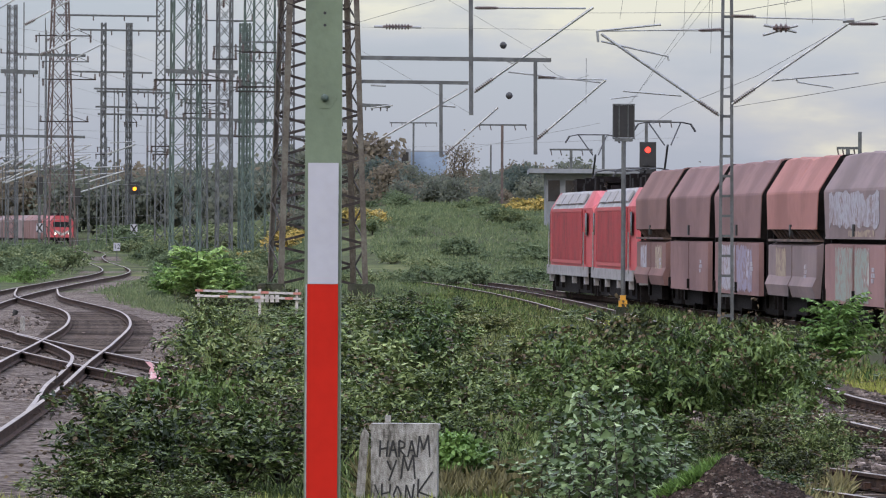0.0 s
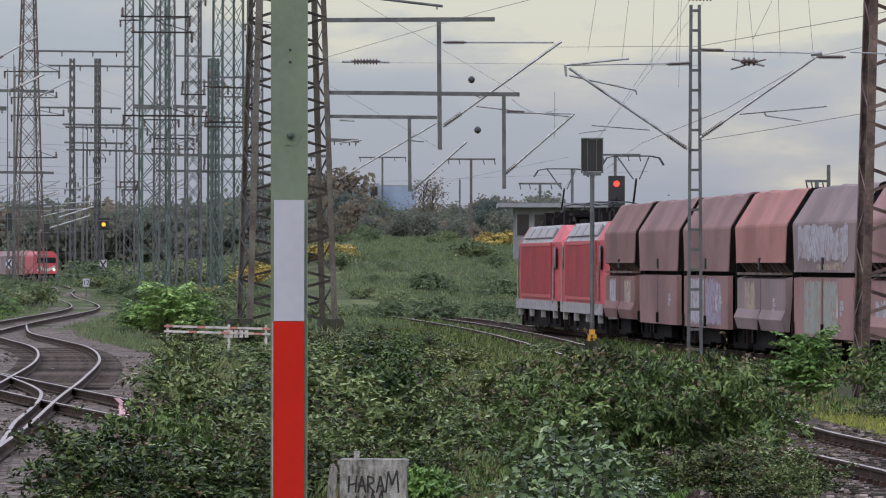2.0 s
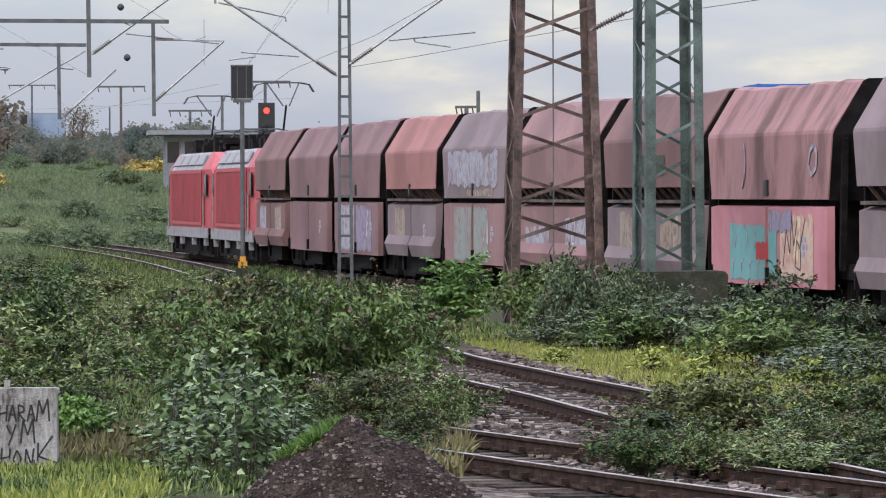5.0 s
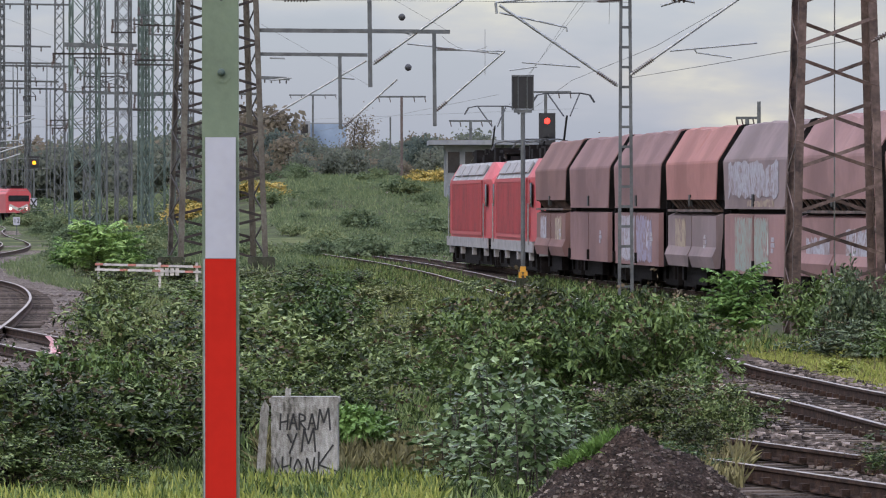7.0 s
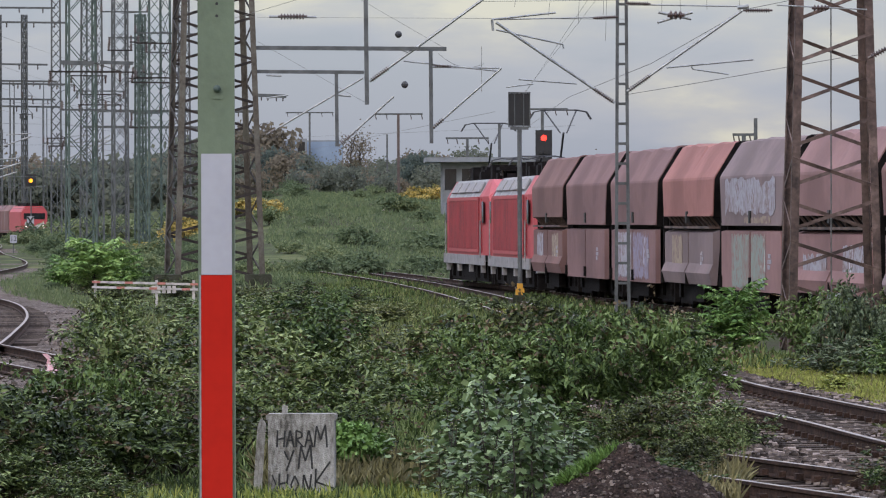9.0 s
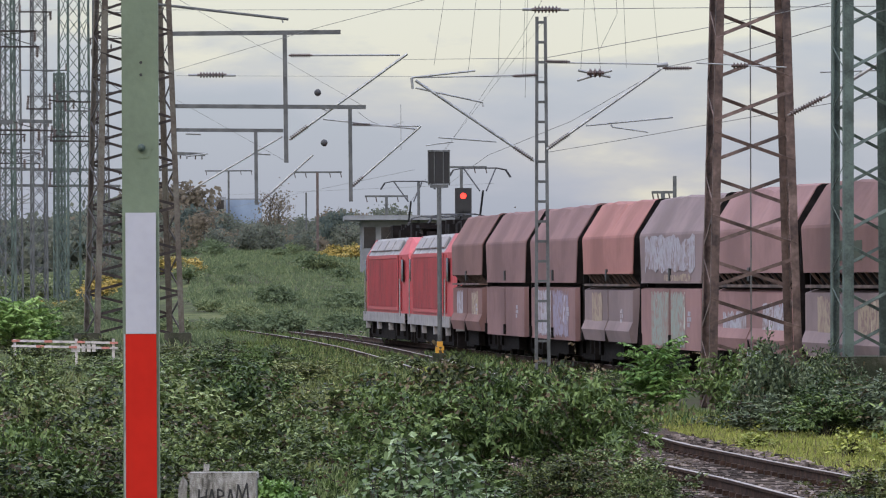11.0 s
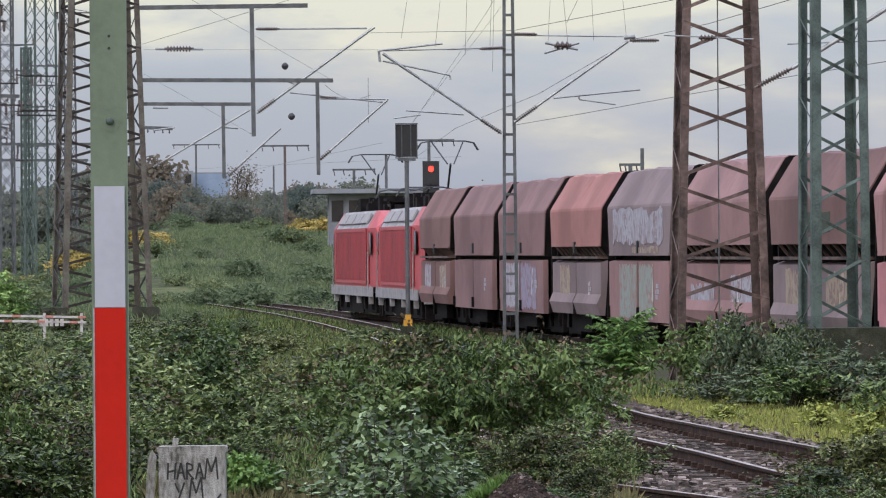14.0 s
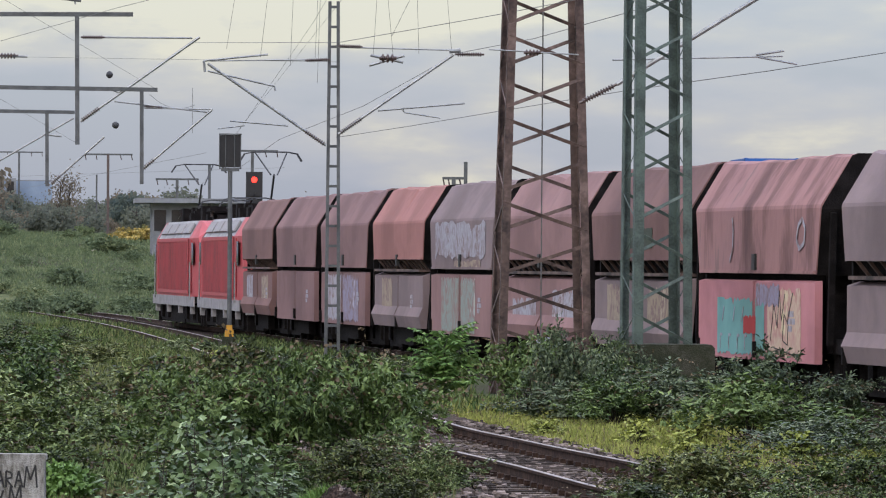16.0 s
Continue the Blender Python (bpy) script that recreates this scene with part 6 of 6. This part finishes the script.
grass_patch("grass", "yellow-green grass along the curved track", 66000, right_verge, 0.15, GRASS, 1)
grass_patch("dry_grass", "dry brown grass along the curved track", 5000, right_verge, 0.19, GRASS_DRY, 2)
grass_patch("grass", "bright grass in front of the concrete block", 11000, clumped(-60, 960, 48.5, 57.5, 5), 0.2, GRASS, 3)
grass_patch("grass", "darker grass in front of the concrete block", 9000, band(-60, 960, 49, 57.5), 0.17, LEAF_FRESH, 33)
def mound_grass():
    rng = np.random.default_rng(4)
    n = 4200
    x, y = rng.uniform(-0.62, -0.08, n), rng.uniform(-0.1, 0.5, n)
    keep = np.hypot((x + 0.34) / 0.27, (y - 0.2) / 0.3) < 1
    x, y = x[keep], y[keep]
    q = np.hypot(x, y / 1.1) / MOUND_R
    pos = np.column_stack([2.30 + x, 50.2 + y, -0.1 + 0.80 * (1 - q ** 1.35) - 0.04])
    way = rng.normal(size=(len(x), 3)) * 0.5 + np.array([0, 0, 1.0])
    tagged(new("grass_tuft", leaves_mesh("grass_tuft", pos, way, 0.13, 0.016, LEAF_BRIGHT, rng)), "bright green grass tuft on the rubble mound", "grass", kind="stuff")


mound_grass()
grass_patch("undergrowth", "dark low weeds under the bushes", 26000, band(210, 1330, 54, 82), 0.2, LEAF, 61)
grass_patch("undergrowth", "olive low weeds under the bushes", 16000, band(360, 1120, 80, 190), 0.26, LEAF_OLIVE, 62)
grass_patch("dry_weeds", "dry brown weeds round the concrete block", 2600, band(640, 960, 58.6, 65), 0.32, GRASS_DRY, 5)
grass_patch("dry_weeds", "dry brown weeds beside the near track", 1300, band(1290, 1500, 56, 62), 0.32, GRASS_DRY, 6)
grass_patch("weeds", "low green weeds between the tracks", 5000, clumped(360, 520, 100, 240, 3), 0.3, MEADOW, 7)
grass_patch("meadow_grass", "green meadow grass on the far bank", 30000, clumped(380, 1250, 235, 520, 9), 0.42, BANK_LEAF, 8)
grass_patch("meadow_grass", "pale meadow grass on the far bank", 46000, clumped(380, 1250, 235, 600, 14), 0.45, MEADOW, 18)
grass_patch("weeds", "bright green weeds beside the left tracks", 12000, clumped(-160, 60, 290, 480, 11), 0.35, LEAF_BRIGHT, 9)
grass_patch("weeds", "green weeds along the far tracks", 16000, clumped(270, 640, 300, 560, 21), 0.5, BANK_LEAF, 10)
grass_patch("weeds", "dark weeds under the train", 4000, band(960, 1500, 112, 200), 0.3, LEAF, 11)
def ballast_stones():
    s = Shape()
    rng = random.Random(8)
    for _ in range(5200):
        d = rng.uniform(52, 100)
        c = float(np.interp(d, [46, 57, 65.4, 73.3, 82.3, 94.3, 125], [7.9, 6.95, 6.35, 5.95, 5.36, 4.8, 4.0])) + rng.uniform(-2.4, 2.2)
        r = rng.uniform(0.018, 0.045)
        z = -0.012
        p = [Vector((c + i * r * rng.uniform(0.6, 1.2), d + j * r * rng.uniform(0.6, 1.2), z + k * r * rng.uniform(0.4, 1.0))) for k in (0, 1) for i, j in ((-1, -1), (1, -1), (1, 1), (-1, 1))]
        s.add(p, [(4, 5, 6, 7), (0, 1, 5, 4), (1, 2, 6, 5), (2, 3, 7, 6), (3, 0, 4, 7)])
    tagged(new("ballast", s.mesh("ballast", STONE)), "loose brown ballast stones between the rails", "ballast", kind="stuff")


ballast_stones()


def dirt_heap(u, d, rx, ry, h, seed):
    """A low, lumpy heap of dug-out ballast and soil with stones on it."""
    p = spot(u - 784, d)
    t = thing("dirt_heap", pose(p.x, p.y, -0.12), "low heap of dark soil and old ballast beside the rails", "dirt heap", "dirt heaps")
    s, st = Shape(), Shape()
    rnd = random.Random(seed)
    n, r = 28, 9

    def top(x, y):
        q = math.hypot(x / rx, y / ry)
        return h * max(0, 1 - q ** 1.6) + 0.55 * h * noise.fractal(Vector((x * 2.6, y * 1.8, seed)), 1, 2, 4) * max(0.0, 1.1 - q)
    for i in range(r + 1):
        for k in range(n):
            x, y = rx * i / r * math.cos(k * math.tau / n), ry * i / r * math.sin(k * math.tau / n)
            s.v.append((x, y, top(x, y)))
    for i in range(r):
        for k in range(n):
            s.f.append((i * n + k, i * n + n + k, i * n + n + (k + 1) % n, i * n + (k + 1) % n))
    part("soil", s, BALLAST, t, smooth=True)
    for _ in range(160):
        a, q = rnd.uniform(0, math.tau), rnd.random() ** 0.6
        x, y, m = rx * q * math.cos(a), ry * q * math.sin(a), rnd.uniform(0.02, 0.06)
        c = Vector((x, y, top(x, y)))
        st.add([c + Vector((i * m * rnd.uniform(0.6, 1.2), j * m, k * m * rnd.uniform(0.5, 1))) for k in (-0.5, 0.9) for i, j in ((-1, -1), (1, -1), (1, 1), (-1, 1))], [(4, 5, 6, 7), (0, 1, 5, 4), (1, 2, 6, 5), (2, 3, 7, 6), (3, 0, 4, 7)])
    tagged(part("stone_scatter", st, STONE, t), kind="stuff")


for args_ in ((318, 112, 0.75, 3.0, 0.22, 1), (345, 122, 0.8, 3.5, 0.3, 2), (350, 138, 0.9, 4.0, 0.3, 3), (335, 104, 0.6, 2.2, 0.2, 4), (40, 168, 1.2, 5.0, 0.22, 5), (290, 105, 0.5, 2.0, 0.14, 6), (225, 94, 0.6, 2.0, 0.1, 7), (120, 118, 0.5, 2.5, 0.09, 8)):
    dirt_heap(*args_)


def left_stones():
    s = Shape()
    rng = random.Random(18)
    for _ in range(6500):
        d = rng.uniform(84, 175)
        c = float(np.interp(d, [74, 92.4, 111.5, 131, 155, 178], [-5.75, -6.2, -6.8, -7.35, -8.2, -9.6])) + rng.gauss(0, 1.9)
        if noise.noise(Vector((c * 0.9, d * 0.22, 2))) < -0.05:
            continue
        r = rng.uniform(0.012, 0.036)
        p = [Vector((c + i * r * rng.uniform(0.6, 1.2), d + j * r * rng.uniform(0.6, 1.2), -0.02 + k * r * rng.uniform(0.4, 1.1))) for k in (0, 1) for i, j in ((-1, -1), (1, -1), (1, 1), (-1, 1))]
        s.add(p, [(4, 5, 6, 7), (0, 1, 5, 4), (1, 2, 6, 5), (2, 3, 7, 6), (3, 0, 4, 7)])
    tagged(new("ballast", s.mesh("ballast", STONE)), "clods and loose stones between the winding rails", "ballast", kind="stuff")


left_stones()


def rail_clips(points, y0, y1, label):
    """Fastenings on both feet of the rails, one pair a sleeper."""
    line = glide(points, 0.6)
    s = Shape()
    for p, t in zip(line, headings(line)):
        if y0 < p.y < y1:
            side = Vector((t.y, -t.x, 0))
            for off in (-0.7535, 0.7535):
                for k in (-0.1, 0.1):
                    c = p + side * (off + k)
                    s.box(-0.035, 0.035, -0.05, 0.05, 0.0, 0.055, pose(c.x, c.y, 0.01, 0, 0, math.degrees(math.atan2(-t.x, t.y))))
    tagged(new("rail_fastenings", s.mesh("rail_fastenings", RAIL)), label, "rail fastenings", kind="stuff")


rail_clips([(4.8, 94.3), (5.36, 82.3), (5.95, 73.3), (6.35, 65.4), (6.95, 57), (7.9, 46)], 50, 92, "rusty rail clips along the curved track")
rail_clips([(2.9, 64), (3.75, 60), (4.64, 55.7), (5.9, 50), (7.6, 43)], 44, 63, "rusty rail clips along the short track")
def along_curve(rng):
    d = rng.uniform(105, 300)
    c = curve_x(d)
    if d > 205 or rng.uniform() < 0.65:
        return c + rng.uniform(-3.4, 0.55 if d > 140 else -0.9), d
    return c + rng.uniform(1.5, 3.0), d


grass_patch("weeds", "olive weeds along the curved track", 13000, along_curve, 0.27, LEAF_OLIVE, 41)
grass_patch("weeds", "green weeds along the curved track", 12000, along_curve, 0.3, LEAF_FRESH, 42)
grass_patch("weeds", "rank green weeds between the farthest tracks", 7000, band(-200, 430, 620, 1150), 1.1, BANK_LEAF, 51)
# shrubs of the far bank and the left side
rf = random.Random(9)
for k in range(70):
    d_ = rf.uniform(270, 560)
    u_ = rf.uniform(430, 1260)
    p_ = spot(u_ - 784, d_)
    s_ = rf.uniform(0.35, 0.9)
    place_shrub(FAR_KINDS[rf.randrange(4)], p_.x, d_, ground_height(p_.x, d_) - 0.1, rf.uniform(0, 6), (s_ * 1.1, s_ * 1.1, s_ * 0.8), "green shrub on the overgrown bank", group="bank shrubs")


for k in range(30):
    d_ = rf.uniform(300, 500)
    p_ = spot(rf.uniform(-160, 115) - 784, d_)
    s_ = rf.uniform(0.45, 0.85)
    place_shrub(FAR_KINDS[rf.choice((0, 2, 2, 3))], p_.x, d_, -0.1, rf.uniform(0, 6), (s_ * 1.4, s_ * 1.4, s_), "bright green shrub beside the yard tracks", group="track shrubs")


for k in range(18):
    d_ = rf.uniform(290, 430)
    p_ = spot(rf.uniform(-170, 75) - 784, d_)
    s_ = rf.uniform(0.3, 0.6)
    place_shrub(BRIGHT_FAR, p_.x, d_, -0.1, rf.uniform(0, 6), (s_, s_, s_ * 0.9), "bright green bramble beside the yard tracks", group="track shrubs")
for k in range(48):
    d_ = rf.uniform(600, 1050)
    p_ = spot(rf.uniform(200, 620) - 784, d_)
    s_ = rf.uniform(0.8, 1.7)
    place_shrub(FAR_KINDS[rf.choice((0, 3, 1))], p_.x, d_, ground_height(p_.x, d_) - 0.1, rf.uniform(0, 6), (s_ * 1.5, s_ * 1.5, s_), "dull green shrub in the far yard", group="track shrubs")


def far_line(d):
    return np.interp(d, [150, 184, 218, 255, 290, 320, 350, 385, 450, 520, 600, 720], [-12.2, -13.7, -14.9, -15.7, -16.2, -16.6, -17.6, -19.6, -24, -28, -32, -40])


for k in range(110):
    d_ = rf.uniform(200, 640)
    side_ = rf.choice((-1, 1))
    x_ = far_line(d_) + side_ * rf.uniform(3.2, 3.2 + d_ * 0.022)
    if side_ > 0 and d_ < 260 and x_ < -10.5 + (d_ - 200) * -0.02:
        continue
    if side_ < 0 and d_ < 300:
        x_ -= 3.5
    s_ = rf.uniform(0.35, 0.75) * (0.7 if d_ < 330 else 1.0)
    place_shrub(FAR_KINDS[rf.randrange(4)], x_, d_, ground_height(x_, d_) - 0.1, rf.uniform(0, 6), (s_ * 1.3, s_ * 1.3, s_), "green shrub beside the far tracks", group="track shrubs")


def beside_far(rng):
    d = rng.uniform(180, 640)
    s = 1 if rng.uniform() < 0.55 else -1
    x = far_line(d) + s * (2.1 + rng.uniform() * d * 0.022) - (2.5 if s < 0 and d < 300 else 0)
    bend = np.interp(d, [131, 155, 178, 198, 217, 245], [-7.35, -8.2, -9.6, -11.6, -13.5, -15.3])
    if d < 250 and abs(x - bend) < 2.4:
        x = bend + 2.4 + rng.uniform() * 1.5
    return x, d


grass_patch("weeds", "green weeds beside the far track", 24000, beside_far, 0.3, MEADOW, 31)
for u_, d_, s_ in ((930, 470, 1.0), (950, 465, 1.1), (910, 475, 0.8), (890, 480, 0.5), (965, 470, 1.2), (985, 480, 1.0), (650, 430, 1.1), (625, 440, 1.1), (600, 440, 1.2), (530, 450, 1.2), (500, 460, 1.2), (470, 450, 0.9), (440, 470, 0.9), (365, 460, 0.8), (380, 470, 0.9), (665, 425, 0.7), (515, 440, 1.3)):
    p_ = spot(u_ - 784, d_)
    place_shrub(YELLOW_KIND, p_.x, d_, ground_height(p_.x, d_) - 0.1, rf.uniform(0, 6), (s_ * 0.9, s_ * 0.9, s_ * 0.62), "yellow flowering goldenrod clump", "goldenrod", "goldenrod clumps", "wild flowers")


def tree_meshes(seed, h, w, leaf_n, material, leaf=0.75):
    rng = np.random.default_rng(seed)
    tr = Shape()
    tr.tube([(0, 0, -0.5), (0.1, 0, h * 0.3), (0.05, 0.1, h * 0.6), (0, 0, h * 0.85)], [0.28, 0.2, 0.12, 0.04], 7)
    pos, way = [], []
    for i in range(24):
        a = rng.uniform(0, math.tau)
        z0 = h * rng.uniform(0.12, 0.8)
        r = w / 2 * (0.35 + 0.65 * math.sin(math.pi * min(1, z0 / h + 0.1))) * rng.uniform(0.5, 1.05)
        end = np.array([math.cos(a) * r, math.sin(a) * r, z0 + h * rng.uniform(0.05, 0.2)])
        tr.tube([(0, 0, z0), tuple(end * np.array([0.5, 0.5, 1]) - np.array([0, 0, 0.02 * h])), tuple(end)], [0.08, 0.05, 0.02], 4, False)
        m = leaf_n // 24
        c = end * rng.uniform(0.75, 1.0)
        q = c + rng.normal(size=(m, 3)) * np.array([0.12 * w, 0.12 * w, 0.07 * h])
        pos.append(q)
        way.append(rng.normal(size=(m, 3)))
    return tr.mesh("trunk", BARK), leaves_mesh("crown", np.concatenate(pos), np.concatenate(way), leaf, leaf * 0.75, material, rng)


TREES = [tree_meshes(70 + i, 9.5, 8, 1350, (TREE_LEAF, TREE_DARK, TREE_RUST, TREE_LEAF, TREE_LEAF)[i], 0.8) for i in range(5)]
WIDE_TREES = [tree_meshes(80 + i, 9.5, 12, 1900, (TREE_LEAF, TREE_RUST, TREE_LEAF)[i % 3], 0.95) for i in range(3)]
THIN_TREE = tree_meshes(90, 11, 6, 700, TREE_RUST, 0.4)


def tree(x, y, size, kind, label, flat=1.0):
    t = thing("tree", Matrix.LocRotScale((x, y, ground_height(x, y) - 0.2), Euler((0, 0, rf.uniform(0, 6))), (size, size, size * flat)), label, "tree", "trees of the far wood")
    for nm, me in zip(("trunk", "crown"), kind):
        o = new(nm, me)
        o.parent = t


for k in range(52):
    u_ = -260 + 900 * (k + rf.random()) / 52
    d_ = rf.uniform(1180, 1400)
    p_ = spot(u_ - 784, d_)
    tree(p_.x, d_, rf.uniform(1.0, 1.5), WIDE_TREES[rf.randrange(3)], "haze-paled green broadleaf tree in the far wood")
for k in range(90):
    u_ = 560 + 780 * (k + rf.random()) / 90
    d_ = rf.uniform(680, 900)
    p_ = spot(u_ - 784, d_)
    tree(p_.x, d_, rf.uniform(0.42, 0.66) * (0.8 if 700 < u_ < 900 else 1.0), TREES[rf.randrange(5)], "haze-paled green broadleaf tree in the far wood")
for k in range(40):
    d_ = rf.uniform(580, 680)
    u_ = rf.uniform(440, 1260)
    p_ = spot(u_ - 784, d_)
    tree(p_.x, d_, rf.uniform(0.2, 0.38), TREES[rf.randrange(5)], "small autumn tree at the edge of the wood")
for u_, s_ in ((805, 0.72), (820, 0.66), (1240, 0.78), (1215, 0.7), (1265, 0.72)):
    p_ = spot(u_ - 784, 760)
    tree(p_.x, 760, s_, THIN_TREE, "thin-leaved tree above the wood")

# ---------------------------------------------------------------- the far train that moves
far_train = thing("far_freight_train", pose(0, 0, 0), "far red locomotive hauling dark hopper wagons", "train")


def far_consist():
    part("loco_body", Shape().prism([(-1.5, 1.1), (1.5, 1.1), (1.5, 3.3), (1.0, 3.95), (-1.0, 3.95), (-1.5, 3.3)], -16.5, -0.6), LOCO_CAB, far_train)
    cab = Shape().prism([(-1.5, 1.1), (1.5, 1.1), (1.45, 3.3), (0.95, 3.9), (-0.95, 3.9), (-1.45, 3.3)], -0.6, 0.0)
    c = part("cab_front", cab, LOCO_CAB, far_train, "pale red cab front")
    part("windscreen", Shape().box(-1.2, 1.2, 0.0, 0.03, 2.45, 3.15), GLASS_DARK, c)
    part("white_bib", Shape().beam((-1.1, 0.02, 2.0), (0, 0.02, 1.5), 0.35, 0.03, (0, 1, 0)).beam((1.1, 0.02, 2.0), (0, 0.02, 1.5), 0.35, 0.03, (0, 1, 0)), BARRIER, c)
    for x in (-0.95, 0.95):
        part("head_lamp", Shape().tube([(x, 0.0, 1.6), (x, 0.06, 1.6)], 0.16, 10), HEAD_LAMP, c)
    part("bogies", Shape().box(-1.2, 1.2, -15.5, -10.5, 0.2, 1.1).box(-1.2, 1.2, -6.0, -1.0, 0.2, 1.1), DARK, far_train)
    part("roof_gear", Shape().box(-0.7, 0.7, -14, -2.5, 3.95, 4.3), DARK, far_train)
    for k in range(12):
        y = -17.6 - 12.1 * k
        part("wagon_body", Shape().prism([(-1.5, 0.9), (1.5, 0.9), (1.5, 3.4), (0.6, 4.1), (-0.6, 4.1), (-1.5, 3.4)], y - 11.3, y), PAINTS[(0, 1, 0, 3)[k % 4]], far_train)
        # Solid dark block fills each gap with painted-in shade.
        part("wagon_gap_shade", Shape().box(-1.1, 1.1, y - 12.1, y - 11.3, 0.8, 3.2), DARK, far_train)
        part("wagon_bogies", Shape().box(-1.1, 1.1, y - 10.6, y - 0.7, 0.2, 0.9), DARK, far_train)


far_consist()


def motions():
    """The far train rolls slowly towards the platform; all else stands."""
    start, way_ = Vector((-49.8, 850, 0)), Vector((0.131, -0.9914, 0))
    turn = math.degrees(math.atan2(-way_.x, way_.y))
    rows = []
    for t in (0.0, 4.0, 8.0, 12.0, 16.0):
        p = start + way_ * 13.0 * t
        rows.append((t, pose(p.x, p.y, 0.1, 0, 0, turn)))
    walk(far_train, rows)


motions()
